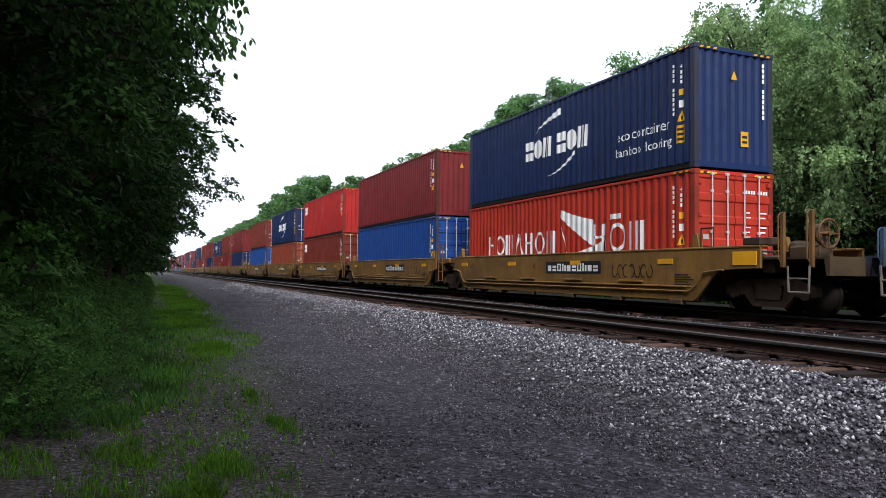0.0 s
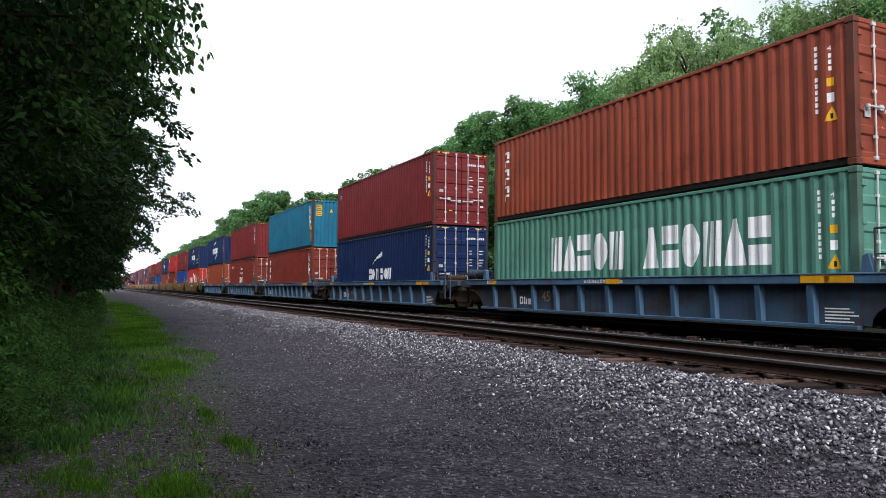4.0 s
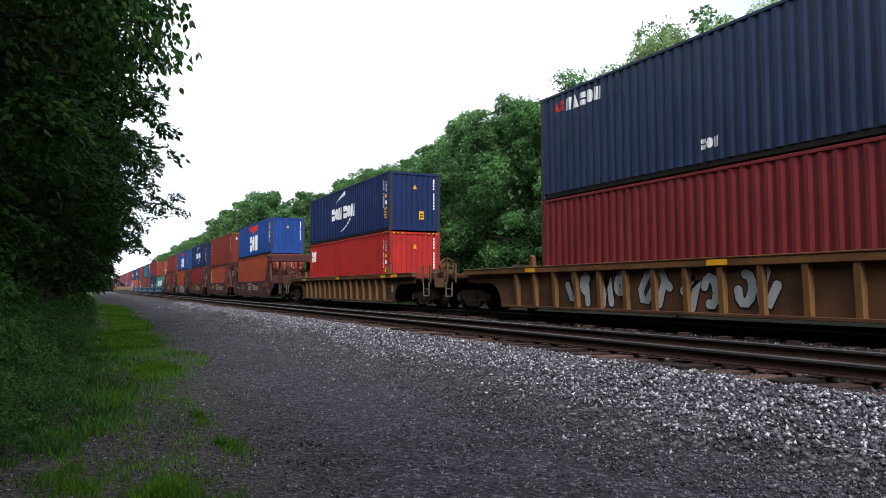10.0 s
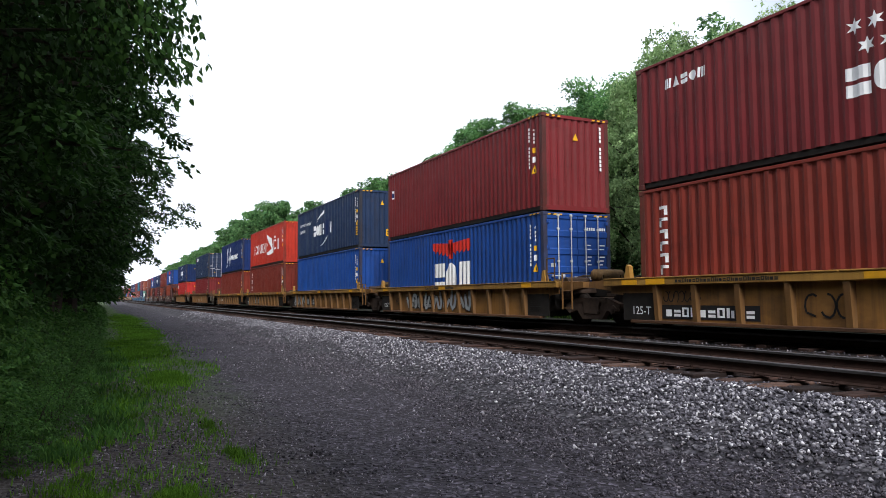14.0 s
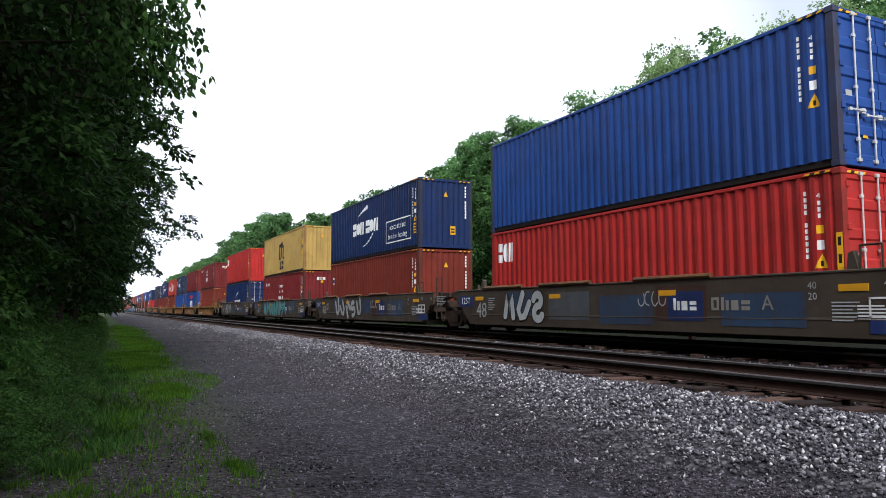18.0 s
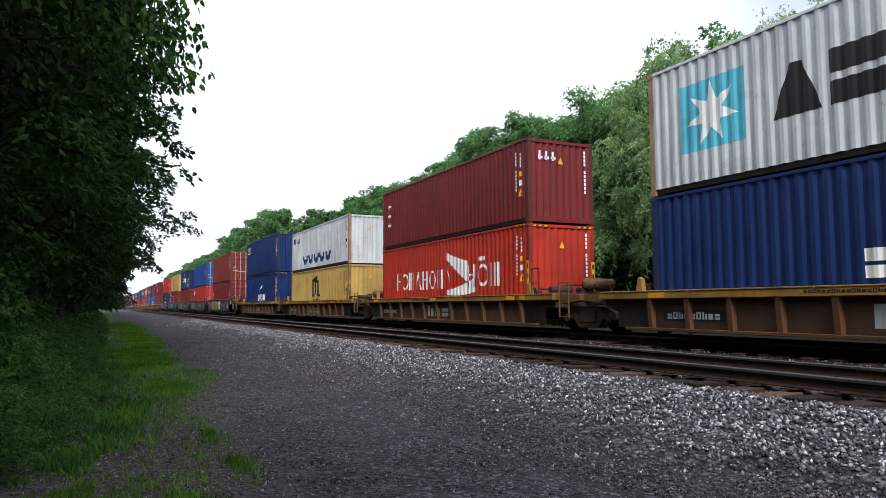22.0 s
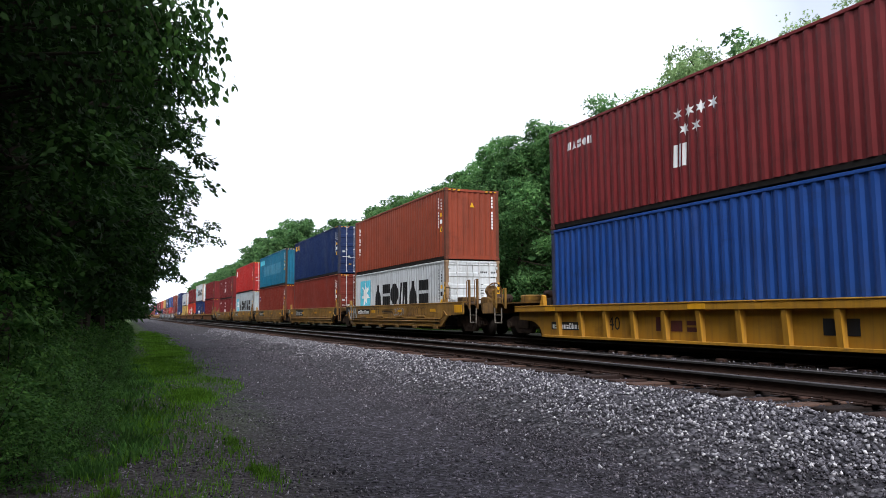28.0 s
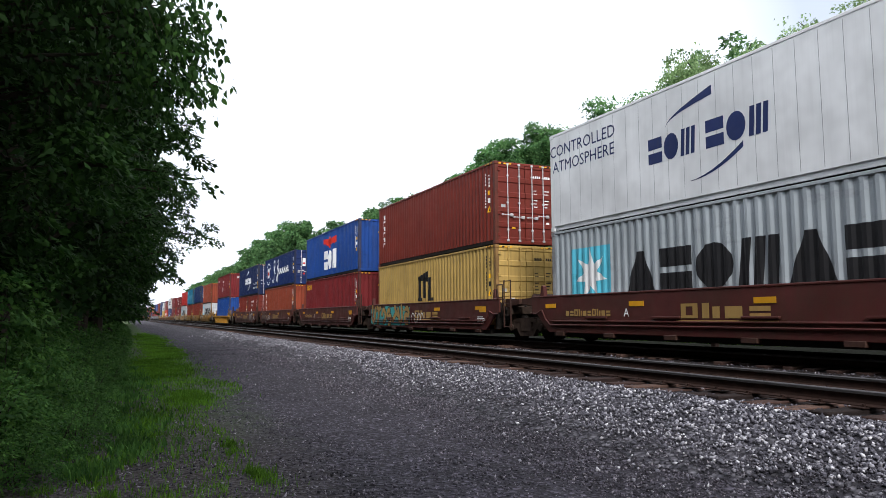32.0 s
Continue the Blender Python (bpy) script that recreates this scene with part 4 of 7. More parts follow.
def logo_seaco_gold(k, h):
    k.blocks(0.4, h - 0.7, 1.5, 0.34, 5, "mark_gold", 0.3)
    k.bar(0.5, h - 0.92, 1.2, 0.07, "mark_white")


def logo_tan(k, h):
    k.blocks(0.35, h - 0.62, 1.3, 0.36, 5, "label_yellow", 0.3)


def logo_plate(k, h):
    k.bar(0.42, h * 0.5, 0.85, 0.62, "mark_black")
    k.bar(0.5, h * 0.5 + 0.3, 0.6, 0.22, "label_yellow", 0.008)
    k.blocks(0.5, h * 0.5 + 0.06, 0.62, 0.34, 4, "mark_white", 0.3)


def logo_china(k, h):
    k.blocks(3.1, 0.95, 3.2, 0.95, 5, "mark_white", 0.28)
    k.blocks(6.9, 0.95, 3.6, 0.95, 6, "mark_white", 0.28)


def logo_patch(k, h):
    k.bar(0.5, h - 0.75, 2.2, 0.42, "mark_sky", 0.004)
    for a, w in ((2.4, 1.3), (3.9, 1.2), (5.3, 2.3), (7.8, 2.4)):
        k.band(a, a + w, lambda s: 1.05, lambda s: 1.95, "faded_teal")


def logo_square(k, h):
    k.bar(0.4, h * 0.62, 0.3, 0.36, "mark_white")
    k.bar(0.46, h * 0.62 + 0.06, 0.18, 0.2, "mark_blue", 0.008)


def logo_atmosphere(k, h):
    k.words(1.55, h - 0.55, "CONTROLLED", 0.34, "mark_blue")
    k.words(1.6, h - 1.02, "ATMOSPHERE", 0.34, "mark_blue")
    logo_swoosh(k, h, "mark_blue", 4.3, None, 1.15)
    for i in range(1, 24):
        k.bar(i * 0.5, 0.2, 0.012, h - 0.32, "mark_silver", 0.002)


def height_strips(k, h, z0=0.22, z1=1.75):
    """Yellow warning strips with black bars beside the corner that follows."""
    half = k.length / 2
    x, y = -WIDE / 2 - 0.004, -half - 0.004
    for ink, off, parts in (("label_yellow", 0.0, 1), ("mark_black", 0.003, 5)):
        for i in range(parts):
            a = z0 + (z1 - z0) * (i + (0.25 if parts > 1 else 0)) / parts
            b = z0 + (z1 - z0) * (i + (0.75 if parts > 1 else 1)) / parts
            p0, p1 = (0.03, 0.15) if parts == 1 else (0.06, 0.12)
            k.geo(ink).add([(x - off, -half + p1, a), (x - off, -half + p0, a), (x - off, -half + p0, b), (x - off, -half + p1, b)], [(0, 1, 2, 3)])
            k.geo(ink).add([(WIDE / 2 - p1, y - off, a), (WIDE / 2 - p0, y - off, a), (WIDE / 2 - p0, y - off, b), (WIDE / 2 - p1, y - off, b)], [(0, 1, 2, 3)])


def logo_flag_strips(k, h):
    logo_flag(k, h)
    height_strips(k, h)


def logo_corner_strips(k, h):
    logo_corner(k, h)
    height_strips(k, h)


def logo_dot(k, h):
    """A round blue sticker near the far end."""
    k.star(0.5, h - 0.55, 0.17, "mark_sky", 7)
    k.star(0.5, h - 0.55, 0.15, "mark_sky", 5)


def logo_heights(k, h):
    """Orange height plates on the side and high on the end."""
    k.caution(k.length - 0.42, 0.35, 0.24, 0.5)
    k.bar(k.length - 0.42, 1.05, 0.24, 0.22, "label_yellow")
    for z in (h - 0.62, h - 1.0):
        k.end_bar(-0.95, z, 0.34, 0.3, "label_yellow")
        for i in range(2):
            k.end_bar(-0.91, z + 0.06 + 0.12 * i, 0.26, 0.05, "mark_black", 0.003)


def logo_none(k, h):
    pass


# Bottom-rail colours: black for grime and the gap's shade, white stays clean.
for key in ("navy", "blue", "deep_blue", "slate_blue", "red", "brick", "maroon", "orange", "vermilion", "teal", "green", "ochre", "grey", "pale", "white"):
    M["grimy_" + key] = M[key] if key == "white" else M["black"]
M["faded_teal"] = paint("faded_teal_paint", (0.05, 0.22, 0.34), 0.3, 0.1)
LOOKS = dict(navy="dark navy blue", blue="bright blue", deep_blue="deep blue", slate_blue="faded slate blue", red="bright red", brick="brick red", maroon="dark maroon",
             orange="rusty orange", vermilion="orange red", teal="teal blue", green="pale green", ochre="mustard yellow", grey="light grey", pale="rust-stained pale grey", white="clean white")


def container(spec, place, base, rest, fine=True):
    """A steel shipping container. spec: colour, height, what shows at the end that follows (d doors, w wall), and its trade mark."""
    colour, tall, end, logo = spec
    length = 5.9 if end.endswith("2") else LONG
    h = 2.896 if tall else 2.591
    doors = end.startswith("d")
    words = LOOKS[colour] + (" corrugated" if colour != "white" else " smooth") + " shipping container " + rest
    c = thing("shipping_container", words, "container", "containers on the train")
    mat, flat = M[colour], colour == "white"
    if flat:
        part("side_panel", kept(("flat_panel", h), lambda: Geo().box(-0.02, 0.02, -LONG / 2 + 0.13, LONG / 2 - 0.13, 0.15, h - 0.075)), mat, c, "", pose(-WIDE / 2 + 0.032, 0, 0))
        part("side_panel", MESHES["flat_panel", h], mat, c, "", pose(WIDE / 2 - 0.032, 0, 0))
    else:
        part("side_panel", wavy_side(length, h, -1), mat, c)
        part("side_panel", wavy_side(length, h, 1), mat, c)
    part("roof", roof_plate(length, h), mat, c)
    part("floor_frame", floor_frame(length), M["black"], c)
    part("end_panel", wavy_end(h, 1, length), mat, c)
    if doors:
        for sgn in (-1, 1):
            leaf = part("door", door_leaf(h, sgn), mat, c, "", pose(0, -length / 2 + 0.02, 0))
            for i in range(4 if fine else 0):
                part("hinge", kept("hinge", lambda: Geo().box(-0.05, 0.05, -0.035, 0.0, -0.055, 0.055, 0.008)), mat, leaf, "", pose(sgn * 1.06, 0, 0.33 + (h - 0.62) * i / 3))
            for x in (0.26, 0.72):
                part("lock_rod", lock_rod(h), M["steel"] if colour != "ochre" else mat, leaf, "galvanised locking rod", pose(sgn * x, 0, 0))
                if fine:
                    part("handle", kept("rod_handle", rod_handle), M["steel"], leaf, "", pose(sgn * x - (0.2 if sgn > 0 else 0.22), 0, 0.95 if x < 0.5 else 1.02))
        part("door_sill", kept(("door_sill", length), lambda: Geo().box(-1.12, 1.12, -length / 2, -length / 2 + 0.1, 0.02, 0.145, 0.01)), mat, c)
        part("door_header", kept(("door_header", h, length), lambda: Geo().box(-1.12, 1.12, -length / 2, -length / 2 + 0.1, h - 0.11, h - 0.02, 0.01)), mat, c)
    else:
        part("end_panel", wavy_end(h, -1, length), mat, c)
    if not fine:
        part("frame", kept(("frame", length, h), lambda: far_frame(length, h)), M["post_" + colour], c, "posts and rails")
    for sx in (-1, 1) if fine else ():
        for sy in (-1, 1):
            part("corner_post", corner_post(h), M["post_" + colour], c, "", pose(sx * (WIDE / 2 - 0.08), sy * (length / 2 - 0.088), 0))
        part("top_rail", long_rail(length, True), mat, c, "", pose(sx * (WIDE / 2 - 0.032), 0, h))
        # Black on this rail also paints the shaded gap between stacked boxes.
        part("bottom_rail", long_rail(length, False), M["grimy_" + colour], c, "grime-blackened bottom rail", pose(sx * (WIDE / 2 - 0.075), 0, 0.025))
    k = Marks(length, flat)
    ink = "mark_black" if colour in ("ochre", "pale", "grey", "white") else "mark_white"
    logo(k, h)
    id_column(k, h, ink)
    if tall:
        stripes(k, h)
    if doors:
        door_print(k, h, ink)
    else:
        end_id(k, h, ink)
    for inkname, g in k.sets.items():
        if g.v:
            tagged(part("painted_marking", g, M[inkname], c, inkname.replace("mark_", "").replace("label_", "").replace("_", " ") + " painted marking"), kind="stuff")
    TRAIN.append((c, place, base))
    return c

# ---- well cars ----


class Style:
    def __init__(self, name, paint_key, kind, top, bottom, label):
        self.name, self.paint, self.kind, self.top, self.bottom, self.label = name, paint_key, kind, top, bottom, label


STYLES = {
    "tan": Style("tan", "car_bronze", "smooth", 1.40, 0.22, "dirty tan smooth-sided well car"),
    "blue": Style("blue", "car_blue", "rib", 1.10, 0.17, "blue ribbed well car"),
    "bulk": Style("bulk", "car_plum", "bulk", 1.31, 0.21, "grimy maroon well car with tall end bulkheads"),
    "brown": Style("brown", "car_rust", "rib", 1.38, 0.21, "rusty brown ribbed well car"),
    "amber": Style("amber", "car_tan", "rib", 1.19, 0.16, "dirty yellow ribbed well car"),
    "slate": Style("slate", "car_grey", "smooth", 1.42, 0.28, "grimy grey and blue smooth-sided well car"),
    "drab": Style("drab", "car_tan", "rib", 1.08, 0.19, "weathered yellow ribbed well car"),
    "gold": Style("gold", "car_tan", "smooth", 1.24, 0.30, "tan yellow smooth-sided well car"),
    "bright": Style("bright", "car_yellow", "rib", 1.02, 0.11, "bright yellow ribbed well car"),
    "wine": Style("wine", "car_maroon", "smooth", 1.37, 0.33, "maroon smooth-sided well car"),
}
HALF = LONG / 2


def wheel_set():
    g = Geo()
    g.tube((-0.9, 0, 0.42), (0.9, 0, 0.42), 0.075, 8)
    for s in (-1, 1):
        g.tube((s * 0.70, 0, 0.42), (s * 0.835, 0, 0.42), 0.42, 20)
        g.tube((s * 0.665, 0, 0.42), (s * 0.70, 0, 0.42), 0.455, 20)
        g.tube((s * 0.84, 0, 0.42), (s * 0.86, 0, 0.42), 0.12, 10)
    return g


def side_frame():
    """A cast truck side: bowed top bar, sloping lower arms, pedestals over the axles."""
    g = Geo()
    top = [(-1.12, 0.56), (-1.12, 0.40), (-0.86, 0.34), (-0.62, 0.40), (-0.40, 0.16), (0.40, 0.16), (0.62, 0.40), (0.86, 0.34), (1.12, 0.40), (1.12, 0.56),
           (0.62, 0.72), (0.40, 0.70), (0.34, 0.30), (-0.34, 0.30), (-0.40, 0.70), (-0.62, 0.72)]
    g.prism(top, 0, -0.07, 0.07)
    g.prism([(-0.62, 0.60), (0.62, 0.60), (0.55, 0.72), (-0.55, 0.72)], 0, -0.09, 0.09)
    for s in (-1, 1):
        g.tube((-0.12, s * 0.89, 0.42), (0.08, s * 0.89, 0.42), 0.11, 10)
    return g


def springs():
    """Coils seen from the side: one ribbed block."""
    line = []
    for i in range(6):
        z = 0.31 + i * 0.045
        line += [(0.30, z), (0.33, z + 0.02)]
    line += [(0.34, 0.60), (0.34, 0.66)]
    return Geo().prism(line + [(-p, q) for p, q in reversed(line)], 0, -0.095, 0.095)


def truck(parent, y, fine=True):
    t = part("truck", kept("bolster", lambda: Geo().box(-1.0, 1.0, -0.2, 0.2, 0.50, 0.74, 0.03).box(-0.35, 0.35, -0.3, 0.3, 0.74, 0.86, 0.02).box(-1.0, 1.0, -0.55, -0.45, 0.34, 0.42).box(-1.0, 1.0, 0.45, 0.55, 0.34, 0.42)), M["truck"], parent, "rust-brown cast steel truck", pose(0, y, 0))
    for s in (-1, 1):
        part("wheel_set", kept("wheel_set", wheel_set, True), M["wheel"], t, "steel wheels on an axle", pose(0, s * 0.89, 0))
        if not fine and s > 0:
            continue
        part("side_frame", kept("side_frame", side_frame), M["truck"], t, "", pose(s * 1.02, 0, 0))
        if fine and s < 0:
            part("spring_nest", kept("springs", springs), M["truck"], t, "", pose(s * 1.02, 0, 0))


def smooth_side(st, lo, hi, far_lo=0.0, far_hi=0.0):
    """A deep plate with its lower corners cut away; lo and hi are the reach beyond the middle at each end, far_* how much farther the upper plate runs over a truck."""
    g = Geo()
    t, b = st.top, st.bottom
    line = [(-lo - far_lo, t), (-lo - far_lo, t - 0.46), (-lo + 0.25, t - 0.50), (-lo + 0.85, b + 0.05), (-lo + 0.95, b), (hi - 0.95, b), (hi - 0.85, b + 0.05), (hi - 0.25, t - 0.50), (hi + far_hi, t - 0.46), (hi + far_hi, t)]
    g.prism(line, 0, -1.50, -1.44)
    g.box(-1.515, -1.28, -lo - far_lo, hi + far_hi, t - 0.05, t, 0.012)
    g.prism([(-1.51, b + 0.30), (-1.50, b + 0.34), (-1.44, b + 0.34), (-1.30, b), (-1.34, b - 0.02)], 1, -lo + 1.0, hi - 1.0)
    return g


def edge_pipe(st, lo, hi):
    """A train-line pipe: level under the well, bent up over the trucks."""
    t, b = st.top, st.bottom
    line = [(-lo + 0.02, t - 0.50), (-lo + 0.30, t - 0.52), (-lo + 0.62, b + 0.62), (-lo + 0.80, b + 0.36), (-lo + 1.05, b + 0.20), (hi - 1.05, b + 0.20), (hi - 0.80, b + 0.36), (hi - 0.62, b + 0.62), (hi - 0.30, t - 0.52), (hi - 0.02, t - 0.50)]
    return Geo().sweep([(-1.535, y, z) for y, z in line], 0.022)


def sill_step():
    """A bent bar stirrup that hangs below a platform corner, with two tall grab irons above."""
    g = Geo()
    g.sweep([(0, -0.24, 0.98), (0, -0.22, 0.48), (0, 0.22, 0.48), (0, 0.24, 0.98)], 0.022)
    g.tube((0, -0.23, 0.74), (0, 0.23, 0.74), 0.016, 6)
    return g


def grab_iron(high):
    g = Geo()
    g.box(-0.035, 0.035, -0.045, 0.045, 0.95, high, 0.012)
    return g.sweep([(-0.045, 0.02, 1.05), (-0.10, 0.02, 1.12), (-0.10, 0.02, high - 0.07), (-0.045, 0.02, high - 0.02)], 0.014)


def brake_stand():
    """Hand brake housing on its pillar."""
    g = Geo()
    g.box(-0.06, 0.06, -0.05, 0.05, 1.05, 1.75, 0.01)
    g.tube((0, -0.10, 1.62), (0, 0.14, 1.62), 0.20, 14)
    return g.box(-0.16, 0.16, -0.06, 0.12, 1.36, 1.56, 0.03)


def ribbed_side(st, lo, hi, far_lo=0.0, far_hi=0.0):
    """The top chord: a channel with a lip, in lengths that butt together."""
    g = Geo()
    t = st.top
    g.box(-1.52, -1.27, -lo - far_lo, hi + far_hi, t - 0.19, t - 0.03, 0.015)
    n = 5
    a, b = -lo - far_lo, hi + far_hi
    for i in range(n):
        g.box(-1.535, -1.30, a + (b - a) * i / n + 0.012, a + (b - a) * (i + 1) / n - 0.012, t - 0.032, t, 0.008)
    return g


def web_plate(st, lo, hi, far_lo=0.0, far_hi=0.0):
    """The well's side below the chord; at a car's end it arches up over the truck."""
    g = Geo()
    t, b = st.top, st.bottom

    def foot(reach, more):
        if not more:
            return [(reach - 0.9, b + 0.05), (reach - 0.55, t - 0.40), (reach - 0.1, t - 0.36), (reach - 0.1, t - 0.19)]
        rise = t - 0.50 - b
        out = [(reach - 0.75 + 0.75 * (1 - math.cos(i * math.pi / 12)), b + 0.05 + rise * math.sin(i * math.pi / 12)) for i in range(7)]
        return out + [(reach + more - 0.06, t - 0.42), (reach + more - 0.06, t - 0.19)]
    line = [(-y, z) for y, z in reversed(foot(lo, far_lo))] + foot(hi, far_hi)
    return g.prism(line, 0, -1.37, -1.33)


def rib(st):
    t, b = st.top - 0.19, st.bottom + 0.05
    return Geo().add([(-1.50, -0.06, t), (-1.50, 0.06, t), (-1.45, -0.06, b), (-1.45, 0.06, b), (-1.37, -0.09, t), (-1.37, 0.09, t), (-1.37, -0.09, b), (-1.37, 0.09, b)],
                     [(0, 1, 3, 2)[::-1], (0, 2, 6, 4)[::-1], (1, 5, 7, 3)[::-1], (2, 3, 7, 6)[::-1], (0, 4, 5, 1)[::-1]])


def well_floor(lo, hi):
    g = Geo()
    for i in range(9):
        y = -lo + 1.1 + (lo + hi - 2.2) * i / 8
        g.box(-1.32, 1.32, y - 0.12, y + 0.12, 0.20, 0.335)
    for s in (-1, 1):
        g.box(s * 1.26 - 0.05, s * 1.26 + 0.05, -lo + 0.9, hi - 0.9, 0.19, 0.335)
    return g


def end_wall():
    return Geo().prism([(-1.30, 0.36), (1.30, 0.36), (1.30, 1.22), (1.12, 1.26), (1.05, 1.12), (-1.05, 1.12), (-1.12, 1.26), (-1.30, 1.22)], 1, -0.06, 0.0)


def draft_sill(reach):
    return Geo().prism([(-reach, 0.80), (-0.06, 0.70), (-0.06, 1.10), (-reach, 1.08)], 0, -0.34, 0.34)


def cross_beam(reach):
    return Geo().box(-1.26, 1.26, -reach * 0.62, -reach * 0.62 + 0.28, 0.84, 1.10, 0.02)


def deck_plate(reach):
    return Geo().prism([(-reach - 0.02, 0.80), (-reach + 0.06, 0.80), (-reach + 0.10, 1.11), (-0.3, 1.11), (-0.3, 1.15), (-reach - 0.02, 1.15)], 0, -1.36, 1.36)


def ladder(high, low):
    g = Geo()
    for y in (-0.21, 0.21):
        g.box(-0.02, 0.02, y - 0.018, y + 0.018, low, high, 0.005)
    n = max(3, int((high - low) / 0.3))
    for i in range(n):
        g.tube((0, -0.21, low + 0.03 + i * (high - low - 0.06) / (n - 1)), (0, 0.21, low + 0.03 + i * (high - low - 0.06) / (n - 1)), 0.012, 6)
    return g


def coupler():
    g = Geo()
    g.box(-0.09, 0.09, -0.75, 0.3, 0.74, 0.94, 0.02)
    g.prism([(-0.17, -1.05), (-0.05, -1.12), (0.05, -0.98), (0.19, -1.06), (0.15, -0.72), (-0.15, -0.72)], 2, 0.69, 0.99)
    g.sweep([(0.3, 0.1, 0.72), (0.32, -0.35, 0.52), (0.2, -0.85, 0.50), (0.08, -1.05, 0.58)], 0.025)
    return g


def air_tank():
    g = Geo()
    for a, b, r0, r1 in ((-0.52, -0.46, 0.10, 0.17), (-0.46, 0.46, 0.17, 0.17), (0.46, 0.52, 0.17, 0.10)):
        g.tube((a, 0, 0), (b, 0, 0), r0, 14, r1)
    for x in (-0.3, 0.3):
        g.box(x - 0.03, x + 0.03, -0.19, 0.19, -0.24, 0.02, 0.01)
    return g


def brake_wheel():
    g = Geo()
    pts = [(0.28 * math.cos(i * math.pi / 8), 0, 0.28 * math.sin(i * math.pi / 8)) for i in range(17)]
    g.sweep(pts, 0.022)
    for i in range(0, 16, 4):
        g.tube((0, 0, 0), pts[i], 0.016, 6)
    return g.tube((0, -0.03, 0), (0, 0.22, 0), 0.045, 8)


def bulkhead():
    """A tall braced end wall with a beam across its top (stands at y = 0, braces towards +y)."""
    g = Geo()
    for s in (-1, 1):
        x0, x1 = sorted((s * 1.26, s * 1.50))
        g.prism([(-1.0, 0.9), (-0.48, 2.75), (-0.48, 3.0), (0.02, 3.0), (0.06, 2.2), (1.35, 1.2), (1.35, 0.9)], 0, s * 1.46 - 0.02, s * 1.46 + 0.02)
        g.box(x0, x1, -0.14, 0.04, 0.85, 3.10, 0.02)
        g.tube((s * 1.42, -0.98, 0.95), (s * 1.42, -0.42, 2.9), 0.06, 6)
        g.box(x0, x1, -0.05, 0.05, 1.2, 2.6, 0.01)
        for i in range(4):
            g.box(s * 1.50 - 0.05, s * 1.50 + 0.05, 0.02, 0.10, 1.5 + i * 0.45, 1.75 + i * 0.45, 0.01)
    g.box(-1.50, 1.50, -0.95, -0.62, 2.62, 3.12, 0.03)
    g.box(-1.50, -1.2, -0.66, 0.0, 2.66, 3.08, 0.03)
    g.box(1.2, 1.50, -0.66, 0.0, 2.66, 3.08, 0.03)
    g.box(-1.30, 1.30, -0.44, -0.36, 1.0, 1.6)
    for x in (-0.75, 0.55):
        g.box(x - 0.05, x + 0.05, -0.5, -0.4, 1.0, 2.66, 0.01)
    g.box(-0.75, 0.55, -0.5, -0.42, 1.95, 2.05, 0.01)
    g.box(-0.30, 0.10, -0.62, -0.42, 1.75, 2.3, 0.03)
    g.prism([(-1.12, 0.9), (-0.98, 0.9), (-0.40, 2.75), (-0.60, 2.75)], 0, -1.52, -1.40)
    return g


def guide_horn():
    return Geo().prism([(-0.11, 0.0), (0.11, 0.0), (0.07, 0.30), (-0.02, 0.34)], 0, -0.06, 0.06)


def flat_word(parent, text, h, s, z, ink, x=-1.503):
    """Letters on a car's side; s is metres behind the middle."""
    pts, polys = word_mesh(text, h)
    part("lettering", kept(("lettering", text, h, x), lambda: Geo().add([(x, -a, b) for a, b in pts], polys)), M[ink], parent, "", pose(0, -s, z))


def side_bar(g, s0, z0, w, h, x=-1.504):
    g.add([(x, -s0, z0), (x, -s0 - w, z0), (x, -s0 - w, z0 + h), (x, -s0, z0 + h)], [(0, 1, 2, 3)])


def swirl(g, x, s, z, w, h, thick, rng, n):
    """Sprayed bubble strokes: short fat curves, never letters."""
    for i in range(n):
        cx, turn = s + w * (i + 0.5) / n, rng.uniform(0, 6.28)
        pts = []
        for j in range(9):
            a = turn + j * rng.uniform(0.45, 0.62)
            pts.append((cx + w / n * 0.48 * math.cos(a), z + h / 2 + h * 0.46 * math.sin(a)))
        for (a, b), (c, d) in zip(pts, pts[1:]):
            m = math.hypot(c - a, d - b) or 1
            ox, oz = (d - b) / m * thick / 2, -(c - a) / m * thick / 2
            g.add([(x, -(a + ox), b + oz), (x, -(c + ox), d + oz), (x, -(c - ox), d - oz), (x, -(a - ox), b - oz)], [(0, 1, 2, 3)])


